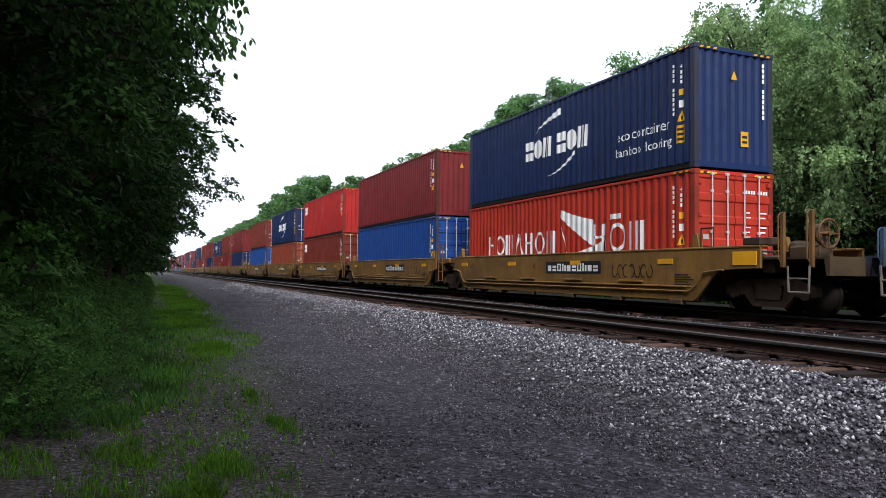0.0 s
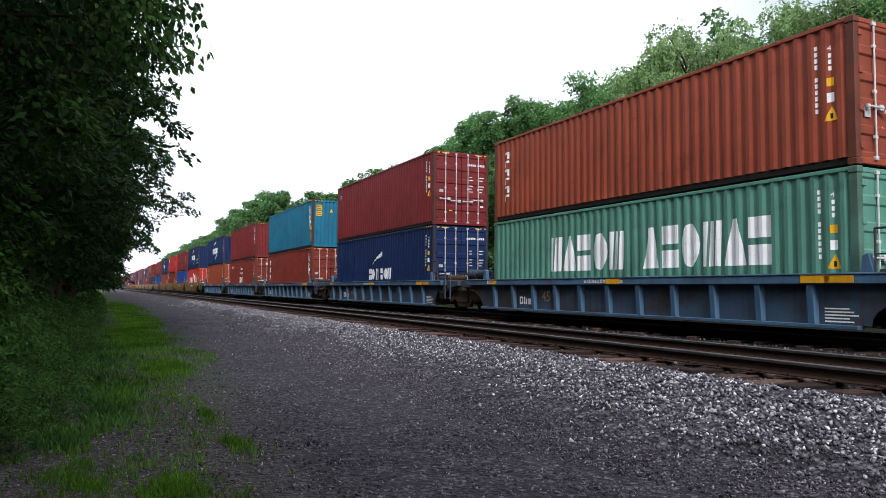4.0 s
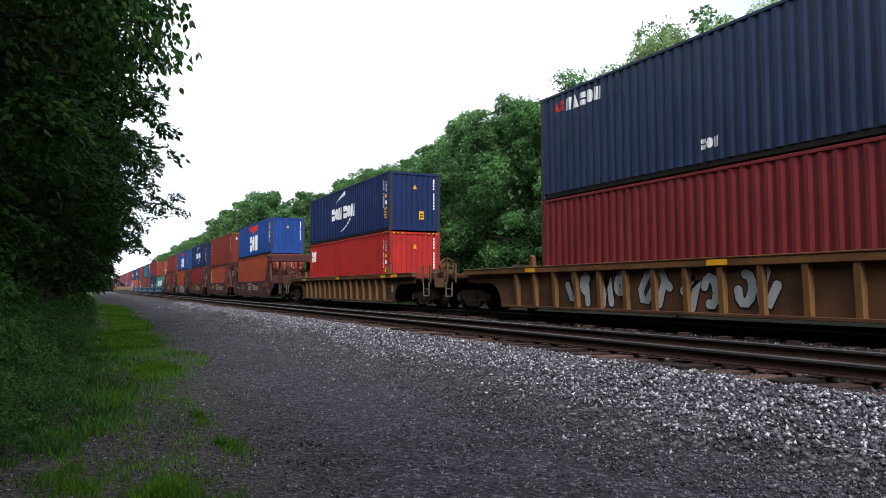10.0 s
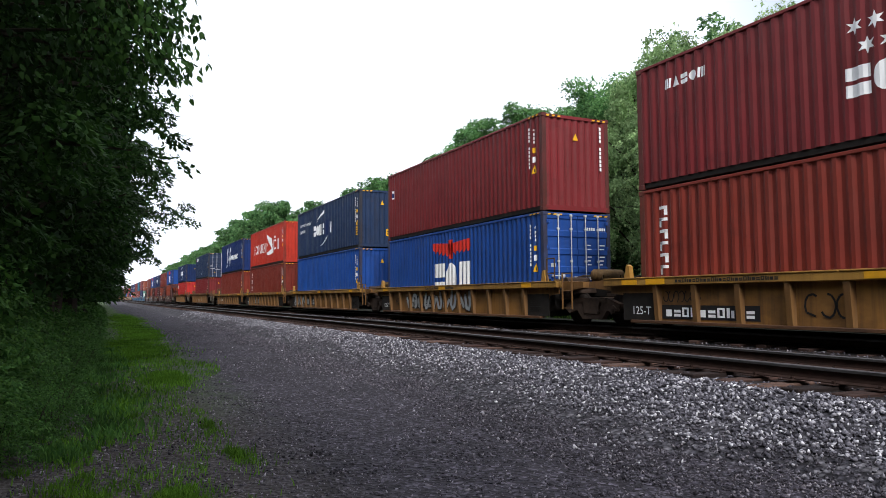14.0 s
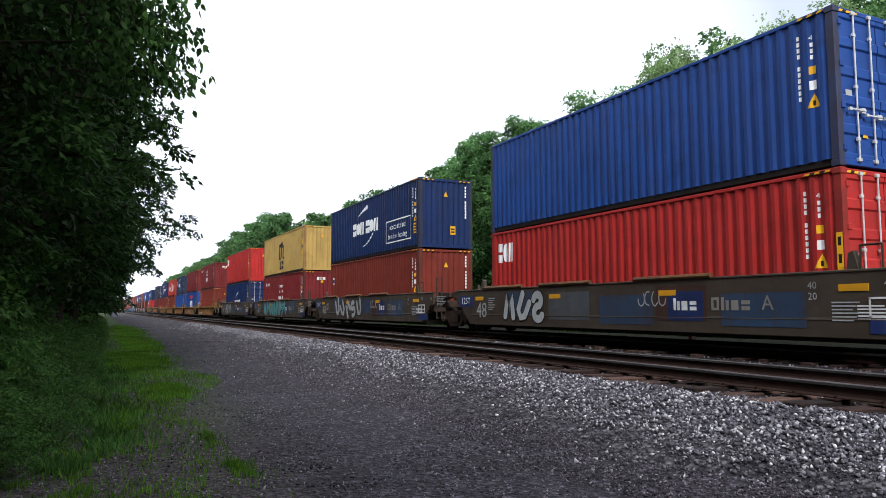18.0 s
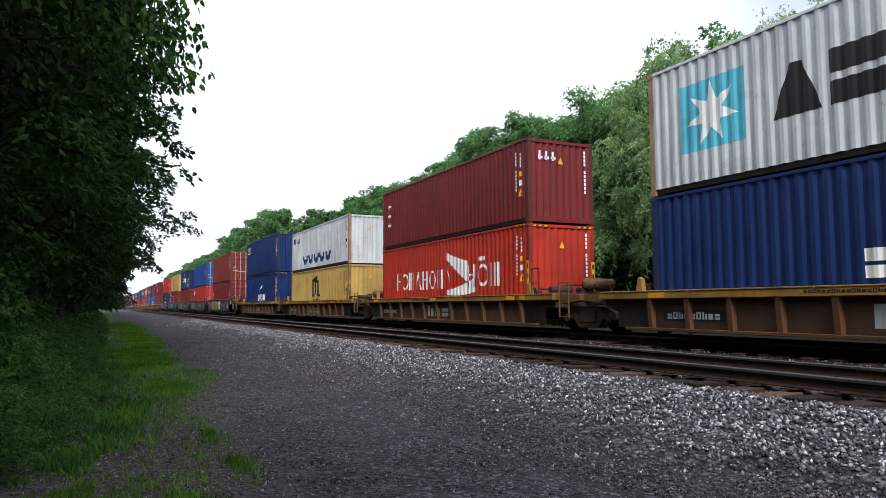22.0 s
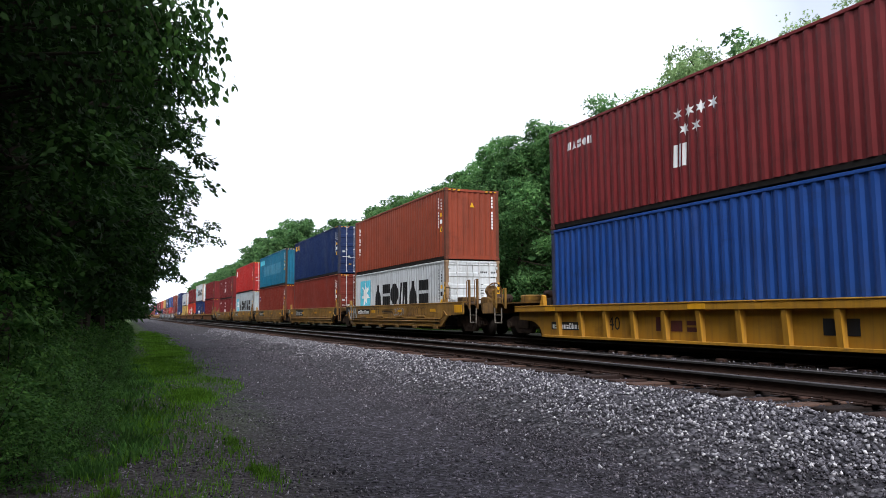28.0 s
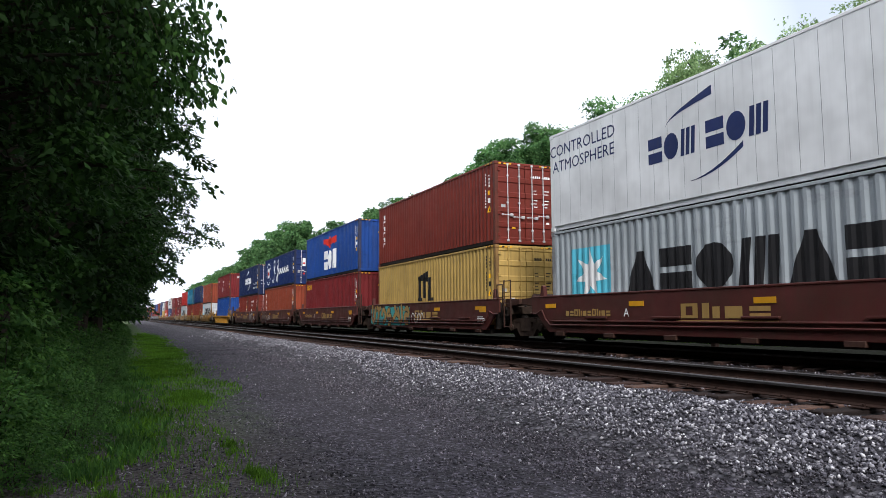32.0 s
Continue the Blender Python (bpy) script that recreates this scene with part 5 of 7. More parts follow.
def bubble(rng):
    """Abstract sprayed strokes in a unit square: stems, bowls, hooks and slashes."""
    def bend(cx, cz, rx, rz, a0, a1):
        return [(cx + rx * math.cos(a0 + (a1 - a0) * i / 8), cz + rz * math.sin(a0 + (a1 - a0) * i / 8)) for i in range(9)]
    lean = rng.uniform(-0.06, 0.16)
    kinds = ([[(0.18, 0.06), (0.18 + lean, 0.5), (0.18 + lean * 2, 0.95)], bend(0.45, 0.66, 0.33, 0.26, 2.2, -1.9)],
             [bend(0.5, 0.5, 0.36, 0.42, 0.7, 5.4)],
             [[(0.15, 0.92), (0.5, 0.86), (0.88, 0.96)], [(0.5 + lean, 0.86), (0.5, 0.45), (0.42, 0.05)]],
             [[(0.14, 0.08), (0.34, 0.9), (0.5, 0.4), (0.68, 0.92), (0.86, 0.06)]],
             [bend(0.5, 0.72, 0.30, 0.22, 0.3, 4.2), bend(0.46, 0.28, 0.33, 0.24, 1.4, -2.6)],
             [[(0.16, 0.94), (0.18, 0.3), (0.42, 0.06), (0.74, 0.18), (0.82, 0.9)]])
    turn, flip = rng.uniform(-0.85, 0.85), rng.choice((-1, 1))
    c, d = math.cos(turn), math.sin(turn)
    return [[(0.5 + flip * ((p - 0.5) * c - (q - 0.5) * d), 0.5 + (p - 0.5) * d + (q - 0.5) * c) for p, q in line] for line in kinds[rng.randrange(len(kinds))]]


def spray_stroke(g, pts, wide, x, s, z, w, h):
    """One fat ribbon with round ends; pts in a unit square that lies at s, z, w wide and h high."""
    line = [(s + p * w, z + q * h) for p, q in pts]
    vs, side = [], []
    for i, (p, q) in enumerate(line):
        (a, b), (c, d) = line[max(i - 1, 0)], line[min(i + 1, len(line) - 1)]
        m = math.hypot(c - a, d - b) or 1
        nx, nz = (d - b) / m * wide / 2, -(c - a) / m * wide / 2
        side.append((nx, nz))
        vs += [(x, -(p + nx), q + nz), (x, -(p - nx), q - nz)]
    g.add(vs, [(2 * i, 2 * i + 2, 2 * i + 3, 2 * i + 1) for i in range(len(line) - 1)])
    for (p, q), (nx, nz), sgn in ((line[0], side[0], 1), (line[-1], side[-1], -1)):
        arc = []
        for k in range(7):
            t = math.pi * k / 6
            c, d = math.cos(t), math.sin(t) * sgn
            arc.append((x, -(p + nx * c + nz * d), q + nz * c - nx * d))
        g.add(arc, [tuple(range(7))])


def graffiti(parent, s, w, z, h, inks, seed, x=-1.504):
    """A sprayed piece on a car's side: a coloured cloud, fat outlined strokes, small dark fills."""
    rng = random.Random(seed)
    if inks[0]:
        g, n = Geo(), 22
        vs = []
        for i in range(n + 1):
            edge = 0.86 + 0.14 * math.sin(math.pi * i / n) ** 0.4
            vs += [(x, -(s + w * i / n), z + h * (0.5 - 0.52 * edge) + h * 0.05 * rng.random()), (x, -(s + w * i / n), z + h * (0.5 + 0.5 * edge) - h * 0.12 * rng.random())]
        g.add(vs, [(2 * i, 2 * i + 2, 2 * i + 3, 2 * i + 1) for i in range(n)])
        part("sprayed_patch", g, M[inks[0]], parent, "sprayed background colour")
    n = max(2, int(w / (h * 0.8)))
    edge, fill = Geo(), Geo()
    each = w / n
    for i in range(n):
        lift, tall = z + h * rng.uniform(0.04, 0.12), h * rng.uniform(0.78, 0.92)
        for j, pts in enumerate(bubble(rng)):
            up = 0.0012 * (2 * (i % 2) + j)
            spray_stroke(edge, pts, h * 0.32, x - 0.002 - up, s + each * (i + 0.10), lift, each * 0.84, tall)
            spray_stroke(fill, pts, h * 0.24, x - 0.009 - up, s + each * (i + 0.10), lift, each * 0.84, tall)
    for g, ink, name, words in ((edge, inks[2], "sprayed_outline", "dark sprayed outline"), (fill, inks[1], "sprayed_tag", "fat sprayed bubble strokes")):
        tagged(part(name, g, M[ink], parent, words), kind="stuff")


def scribble(parent, s, w, z, h, ink, seed, x=-1.504):
    """A thin sprayed line of loops, never letters."""
    g = Geo()
    swirl(g, x - 0.004, s, z, w, h, h * 0.09, random.Random(seed), max(3, int(w / (h * 0.6))))
    tagged(part("sprayed_line", g, M[ink], parent, "thin sprayed line"), kind="stuff")


def half_over(st, half, reach):
    """How far a side's upper plate runs on over the truck at a car's outer end."""
    return HALF + half - reach - (1.75 if st.kind != "rib" else 2.1) if st.kind != "bulk" else 0.0


def well_car(style, u, back, front, back_end, front_end, extras=None, fine=True):
    """One well of a car. u: where its load begins; back, front: half the gap to its neighbours; *_end: True at the car's outer end."""
    st = STYLES[style]
    mat = M[st.paint]
    car = thing("well_car", st.label + " of a freight train", "rail car", "well cars of the train")
    lo = HALF + (max(0.55, back - (2.7 if st.name != "brown" else 3.5)) if back_end else max(back - 1.0, 0.5))
    hi = HALF + (max(0.55, front - (2.7 if st.name != "brown" else 3.5)) if front_end else max(front - 1.0, 0.5))
    far_lo = round(max(half_over(st, back, lo), 0.0), 1) if back_end else 0.0
    far_hi = round(max(half_over(st, front, hi), 0.0), 1) if front_end else 0.0
    key = (st.name, round(lo, 1), round(hi, 1), far_lo, far_hi)
    lo, hi = key[1], key[2]
    shape = ribbed_side if st.kind == "rib" else smooth_side
    near = part("side_sill", kept(("side_sill",) + key, lambda: shape(st, lo, hi, far_lo, far_hi)), mat, car)
    far = part("side_sill", kept(("side_sill", st.name, hi, lo, far_hi, far_lo), lambda: shape(st, hi, lo, far_hi, far_lo)), mat, car, "", pose(0, 0, 0, 0, 0, 180))
    tagged(part("well_floor", kept(("well_floor", lo, hi), lambda: well_floor(lo, hi)), M["black"], car), kind="stuff")
    if st.kind == "rib":
        web = {"amber": M["car_amber"], "drab": M["drab_web"], "brown": M["rust_web"], "blue": M["worn_car_blue"], "bright": M["car_yellow"]}[style]
        part("web_plate", kept(("web_plate",) + key, lambda: web_plate(st, lo, hi, far_lo, far_hi)), web, near)
        part("web_plate", kept(("web_plate", st.name, hi, lo, far_hi, far_lo), lambda: web_plate(st, hi, lo, far_hi, far_lo)), web, far)
        part("bottom_flange", kept(("bottom_flange",) + key, lambda: Geo().box(-1.47, -1.29, -lo + 0.9, hi - 0.9, st.bottom - 0.02, st.bottom + 0.05, 0.01)), M["rust_web"] if style in ("amber", "drab", "brown") else mat, near)
        if style in ("amber", "drab"):
            for a, b, outer in ((-lo + 0.56, -lo + 1.66, back_end), (hi - 1.66, hi - 0.56, front_end)):
                if not outer:
                    part("end_plate", Geo().prism([(a, st.bottom + 0.04), (b, st.bottom + 0.04), (b, st.top - 0.36), (a, st.top - 0.36)], 0, -1.376, -1.365), M["black"], near, "black end panel")
        n = 15 if st.name == "brown" else 11
        for i in range(n):
            y = -lo + 1.75 + (lo + hi - 3.5) * i / (n - 1)
            part("rib", kept(("rib", st.name), lambda: rib(st)), M["rust_web"] if style == "drab" else M["rust_rib"] if style in ("amber", "brown") else mat, near, "", pose(0, y, 0))
    for sgn, half, outer in ((-1, back, back_end), (1, front, front_end)):
        turn = pose(0, sgn * (HALF + 0.12), 0) @ pose(0, 0, 0, 0, 0, 0 if sgn < 0 else 180)
        reach = half - 0.5 if outer else half - 0.15
        r1, worn = round(reach, 1), M["worn_" + st.paint]
        part("end_wall", kept("end_wall", end_wall), M["black"], car, "", turn)
        part("draft_sill", kept(("draft_sill", r1), lambda: draft_sill(r1)), M["black"], car, "", turn)
        if fine:
            part("cross_beam", kept(("cross_beam", r1), lambda: cross_beam(r1)), M["truck"], car, "", turn)
        if outer:
            part("deck_plate", kept(("deck_plate", r1), lambda: deck_plate(r1)), worn, car, "", turn)
        if outer:
            truck(car, sgn * (HALF + half - 1.95), fine)
            part("coupler", kept("coupler", coupler), M["black"], car, "black knuckle coupler and hose", turn @ pose(0, -half + 1.12, 0))
            iron = M["rust_rib"] if st.paint in ("car_tan", "car_bronze") else worn
            part("sill_step", kept("sill_step", sill_step), M["iron"], car, "bent bar step", pose(-1.46, sgn * (HALF + half - 0.92), 0))
            for dy in (-0.34, 0.30):
                part("grab_iron", kept(("grab_iron", st.kind), lambda: grab_iron(1.62 if st.kind == "rib" else 2.02)), iron, car, "upright grab iron", pose(-1.42, sgn * (HALF + half - 1.0) + dy, 0))
            part("air_tank", kept("air_tank", air_tank, True), M["truck"], car, "round air tank", pose(0.2, sgn * (HALF + half * 0.48), 1.36))
            part("valve_box", kept("valve_box", lambda: Geo().box(-0.3, 0.3, -0.28, 0.28, 1.08, 1.4, 0.04)), M["worn_" + st.paint], car, "", pose(-0.45, sgn * (HALF + half * 0.62), 0))
            if sgn < 0:
                part("brake_wheel", kept("brake_wheel", brake_wheel), M["car_rust"], car, "spoked hand brake wheel", pose(-0.55, -HALF - half + 1.0, 1.62))
                part("brake_stand", kept("brake_stand", brake_stand), worn, car, "hand brake housing", pose(-0.55, -HALF - half + 1.22, 0))
        else:
            if fine and st.kind != "bulk":
                inner, outer_y = round(max(half - 1.0, 0.5) - 0.12, 2), round(half - 0.22, 2)
                for sx in (-1, 1):
                    part("end_arm", kept(("end_arm", inner, outer_y, st.top), lambda: Geo().prism([(-outer_y, st.top - 0.20), (-outer_y, st.top - 0.05), (-inner, st.top - 0.015), (-inner, st.top - 0.30)], 0, -0.16, 0.16)), M["rust_rib"] if st.paint in ("car_tan", "car_bronze") else worn, car, "", turn @ pose(sx * 1.12, 0, 0))
            if sgn < 0:
                truck(car, -HALF - half, fine)
                part("ladder", kept(("ladder", st.kind), lambda: ladder(1.95 if st.kind == "smooth" else 1.40, 0.42)), M["rust_rib"] if st.paint in ("car_tan", "car_bronze") else worn, car, "end ladder", pose(-1.46, -HALF - max(half - 0.55, 0.6), 0))
                part("air_tank", kept("air_tank", air_tank, True), M["worn_" + st.paint], car, "round air tank", pose(0.1, -HALF - half * 0.6, 1.34))
            if fine:
                part("hose", kept("hose", lambda: Geo().sweep([(-0.9, 0.0, 1.15), (-1.05, -0.3, 0.98), (-1.0, -0.75, 0.95), (-0.7, -1.0, 1.12)], 0.03)), M["black"], car, "", turn)
        if fine:
            part("deck_pipe", kept("deck_pipe", lambda: Geo().sweep([(-1.25, -0.35, 1.0), (-1.2, -0.35, 1.22), (-0.6, -0.35, 1.24), (-0.3, -0.5, 1.34), (0.5, -0.5, 1.34), (0.9, -0.4, 1.1)], 0.028)), M["truck"], car, "", turn)
            part("rigging_box", kept("rigging_box", lambda: Geo().box(-0.95, -0.45, -0.75, -0.3, 0.66, 1.12, 0.03).box(0.15, 0.75, -0.6, -0.25, 0.95, 1.26, 0.04).tube((-0.95, -0.55, 1.2), (-0.2, -0.55, 1.2), 0.10, 10)), M["truck"], car, "", turn)
            part("brake_rod", kept("brake_rod", lambda: Geo().tube((-1.15, -0.3, 0.62), (0.4, -0.85, 0.70), 0.022, 6).box(-1.18, -1.08, -0.36, -0.24, 0.5, 1.0, 0.01)), M["black"], car, "", turn)
            if st.kind != "bulk":
                part("hand_rail", kept("hand_rail", lambda: Geo().sweep([(-1.38, -0.25, 0.95), (-1.38, -0.25, 1.82), (-1.38, -0.62, 1.82), (-1.38, -0.62, 0.95)], 0.02).tube((-1.38, -0.25, 1.4), (-1.38, -0.62, 1.4), 0.014, 6)), M["worn_" + st.paint], car, "", turn)
        if st.kind == "bulk":
            part("bulkhead", kept("bulkhead", bulkhead), mat, car, "tall braced maroon bulkhead", pose(0, sgn * (HALF + 0.35), 0) @ pose(0, 0, 0, 0, 0, 0 if sgn < 0 else 180))
        else:
            for x in (-1.36, 1.36) if fine else ():
                part("guide_horn", kept("guide_horn", guide_horn), mat, car, "", pose(x, sgn * (HALF + 0.25), st.top - 0.02) @ pose(0, 0, 0, 0, 0, 0 if sgn < 0 else 180))
    if st.kind == "bulk" and fine:
        for y in (-lo + 1.7, hi - 1.7):
            part("side_ladder", kept("side_ladder", lambda: ladder(2.3, 0.35)), M["worn_car_plum"], car, "narrow side ladder", pose(-1.54, y, 0))
            part("latch_box", kept("latch_box", lambda: Geo().box(-1.56, -1.49, -0.28, 0.28, 1.05, 1.42, 0.02).box(-1.58, -1.55, -0.08, 0.08, 1.12, 1.34, 0.01)), M["car_maroon"], car, "repainted latch box", pose(0, y + (0.75 if y < 0 else -0.75), 0))
            part("post_rib", kept("post_rib", lambda: Geo().box(-1.55, -1.48, -0.05, 0.05, 0.30, 2.9, 0.01)), M["car_plum"], car, "", pose(0, y + (0.4 if y < 0 else -0.4) - (0.9 if y < 0 else -0.9), 0))
        g = Geo()
        for i in range(9):
            side_bar(g, -2.6 + 0.32 * (i % 3), 0.95 - 0.1 * (i // 3), 0.24, 0.035, -1.507)
        tagged(part("notice", g, M["mark_silver"], car, "rows of small print"), kind="stuff")
    plates = 4 if st.kind != "rib" else 3
    for i in range(plates):
        s = -lo * 0.8 + (lo + hi) * 0.8 * i / (plates - 1)
        zz, xx = (st.top - 0.165, -1.526) if st.kind == "rib" else (st.top - 0.36, -1.512)
        part("reflector", kept(("reflector", zz, xx), lambda: Geo().box(xx, xx + 0.012, -0.26, 0.26, zz, zz + 0.12)), M["reflector"], near, "yellow reflective strip", pose(0, -s, 0))
    if style in ("tan", "gold", "wine"):
        part("edge_pipe", kept(("edge_pipe", lo, hi, st.name), lambda: edge_pipe(st, lo, hi)), mat, near, "pipe along the lower edge")
        part("edge_ledge", kept(("edge_ledge", lo, hi, st.name), lambda: Geo().box(-1.55, -1.50, -lo + 1.15, hi - 1.15, st.bottom + 0.29, st.bottom + 0.325, 0.008)), mat, near)
        for i in range(6):
            part("hanger", kept(("hanger", st.name), lambda: Geo().box(-1.53, -1.38, -0.20, 0.20, st.bottom - 0.10, st.bottom + 0.01, 0.01)), M["worn_" + st.paint], near, "", pose(0, -lo + 1.5 + (lo + hi - 3.0) * i / 5, 0))
        for i in range(4):
            part("step_plate", kept(("step_plate", st.bottom), lambda: Geo().box(-1.56, -1.50, -0.45, 0.45, st.bottom + 0.38, st.bottom + 0.43, 0.008)), mat, near, "", pose(0, -4.2 + 2.6 * i, 0))
    if st.kind == "smooth":
        for more, y0, sgn in ((far_lo, -lo, -1), (far_hi, hi, 1)):
            if more > 0.3:
                g = Geo()
                a, b = sorted((y0 + sgn * (more - 0.08), y0 + sgn * (more - 0.08 - 0.62)))
                g.box(-1.513, -1.50, a, b, st.top - 0.40, st.top - 0.12)
                part("end_reflector", g, M["reflector"], near, "large yellow reflective panel")
                part("end_cap", Geo().box(-1.50, -0.95, y0 + sgn * more - 0.45 if sgn > 0 else y0 - more, y0 + sgn * more if sgn > 0 else y0 - more + 0.45, st.top, st.top + 0.16, 0.02), M["worn_" + st.paint], near, "low box on the sill end")
    if style in ("gold",) and not back_end:
        part("end_plate", kept(("end_plate", "rear", lo), lambda: Geo().prism([(-lo + 0.02, st.top - 0.05), (-lo + 0.02, st.top - 0.44), (-lo + 0.30, st.top - 0.48), (-lo + 0.86, st.bottom + 0.06), (-lo + 1.0, st.bottom + 0.06), (-lo + 0.42, st.top - 0.05)], 0, -1.513, -1.502)), M["mark_black"], near, "black end panel")
    if style in ("gold",) and not front_end:
        part("end_plate", kept(("end_plate", hi), lambda: Geo().box(-1.513, -1.502, hi - 0.75, hi - 0.05, st.top - 0.42, st.top - 0.03)), M["mark_black"], near, "black end panel")
    print_rows = Geo()
    for i in range(5):
        side_bar(print_rows, lo - 1.55, st.top - 0.62 - 0.055 * i, 0.45 + 0.08 * (i % 3), 0.025, -1.506 if st.kind != "rib" else -1.376)
    if extras:
        extras(car, st, lo, hi)
    tagged(part("notice", print_rows, M["mark_white"] if style in ("bulk", "wine", "slate", "blue") else M["mark_black"], near, "rows of small print"), kind="stuff")
    TRAIN.append((car, u + HALF, 0.0))
    return car


def stack(style, u, lower, upper, back, front, back_end=False, front_end=False, extras=None, fine=True):
    """A well car with the boxes that stand in it."""
    well_car(style, u, back, front, back_end, front_end, extras, fine)
    where = "in a " + " ".join(STYLES[style].label.split(" well car")[0].split()[-2:]) + " car"
    h = 2.896 if lower[1] else 2.591
    if lower[2].endswith("2"):
        for k in (0, 1):
            container(lower if k == 0 else (*lower[:3], logo_square), u + (2.95 if k == 0 else LONG - 2.95), 0.34, where)
    else:
        container(lower, u + HALF, 0.34, where, fine)
    container(upper, u + HALF, 0.36 + h, "stacked on another container", fine)


def box_mark(car, s0, z0, w, h, ink, x=-1.506, label=""):
    g = Geo()
    side_bar(g, s0, z0, w, h, x)
    part("painted_panel", g, M[ink], car, label)


def blocks_mark(car, s0, z0, w, h, n, ink, x=-1.510):
    """Plain blocks for a railroad's name or number."""
    g = Geo()
    each = w / n
    for i in range(n):
        a, b = s0 + each * (i + 0.1), each * 0.8
        kind = (i * 3 + n) % 4
        if kind == 0:        # hollow block
            for p, q, w0, h0 in ((0, 0, 0.3, 1), (0.7, 0, 0.3, 1), (0.3, 0, 0.4, 0.2), (0.3, 0.8, 0.4, 0.2)):
                side_bar(g, a + b * p, z0 + h * q, b * w0, h * h0, x)
        elif kind == 1:      # low solid block with a slot
            side_bar(g, a, z0, b, h * 0.30, x)
            side_bar(g, a, z0 + h * 0.44, b, h * 0.30, x)
        elif kind == 2:      # solid block
            side_bar(g, a, z0, b * 0.9, h * 0.76, x)
        else:                # two slabs
            side_bar(g, a, z0, b * 0.4, h, x)
            side_bar(g, a + b * 0.58, z0, b * 0.4, h * 0.76, x)
    tagged(part("trade_mark", g, M[ink], car, "row of plain painted blocks"), kind="stuff")

# ---- the consist, from the units already far down the line to the last one seen ----


def tan_marks(car, st, lo, hi):
    box_mark(car, 0.1, 0.80, 2.8, 0.34, "mark_black", label="black number panel")
    blocks_mark(car, 0.2, 0.86, 2.6, 0.22, 10, "mark_white")
    flat_word(car, "40", 0.26, -5.2, 1.0, "mark_black", -1.506)
    flat_word(car, "A", 0.22, -0.6, 1.0, "mark_black", -1.506)
    scribble(car, 3.4, 1.6, 0.7, 0.35, "mark_black", 71)


def blue_marks(car, st, lo, hi):
    blocks_mark(car, -4.3, 0.35, 0.9, 0.22, 4, "mark_white", -1.376)
    flat_word(car, "45", 0.30, -2.9, 0.58, "mark_gold", -1.376)
    blocks_mark(car, -1.0, st.top - 0.14, 1.5, 0.08, 14, "mark_white", -1.524)
    box_mark(car, 5.2, st.top - 0.17, 0.55, 0.15, "reflector", -1.526, "yellow panel")
    box_mark(car, -6.0, st.top - 0.15, 0.3, 0.12, "mark_white", -1.526, "white panel")


def land_marks(car, st, lo, hi):
    blocks_mark(car, -0.2, 0.64, 1.25, 0.38, 3, "mark_cream")
    blocks_mark(car, 1.6, 0.64, 1.8, 0.38, 4, "mark_cream")
    scribble(car, 1.12, 0.4, 0.66, 0.34, "mark_teal", 77, -1.508)
    blocks_mark(car, -5.2, 0.78, 1.5, 0.14, 9, "mark_silver")
    blocks_mark(car, -0.4, 1.08, 1.2, 0.12, 9, "mark_white")
    for s in (-1.0, 1.0):
        g = Geo()
        for i in range(8):
            side_bar(g, s * 6.9 - 0.25, 2.25 - 0.06 * i, 0.5, 0.03, -1.488)
        tagged(part("notice", g, M["mark_white"], car, "square block of white small print"), kind="stuff")
    box_mark(car, 6.1, 0.95, 0.4, 0.22, "reflector", label="orange yellow reflector panel")


def land_sprayed(car, st, lo, hi):
    land_marks(car, st, lo, hi)
    graffiti(car, -5.8, 2.6, 0.35, 0.8, (None, "mark_teal", "mark_silver"), 3)
    graffiti(car, 0.2, 5.6, 0.3, 0.95, ("mark_silver", "mark_lilac", "mark_black"), 4)


def brown_marks(car, st, lo, hi):
    box_mark(car, lo - 1.0, 0.62, 0.18, 0.26, "mark_silver", -1.377, "pale notice plate")
    box_mark(car, lo - 0.75, st.top - 0.17, 0.7, 0.13, "reflector", -1.526, "yellow panel")


def brown_sprayed(car, st, lo, hi):
    brown_marks(car, st, lo, hi)
    for i in range(5):
        graffiti(car, -4.7 + 1.35 * i, 1.0, 0.30, 0.82, (None, "mark_silver", "mark_black"), 20 + i, -1.377)


def amber_marks(car, st, lo, hi):
    box_mark(car, -5.3, 0.45, 1.9, 0.3, "mark_black", -1.377, "black number panel")
    blocks_mark(car, -5.2, 0.5, 1.7, 0.2, 9, "mark_white", -1.381)
    flat_word(car, "40", 0.34, -1.3, 0.6, "mark_black", -1.377)
    box_mark(car, 5.4, st.top - 0.17, 0.8, 0.14, "reflector", -1.526, "yellow panel")


def amber_logo(car, st, lo, hi):
    flat_word(car, "125-T", 0.19, -hi + 1.18, 0.42, "mark_white", -1.381)
    box_mark(car, -3.3, 0.32, 2.2, 0.5, "mark_black", -1.377, "black trade panel")
    blocks_mark(car, -3.2, 0.38, 2.0, 0.38, 3, "mark_silver", -1.381)
    flat_word(car, "40", 0.3, -4.6, 0.58, "mark_black", -1.377)
    blocks_mark(car, -1.5, st.top - 0.14, 2.4, 0.08, 24, "mark_black", -1.524)


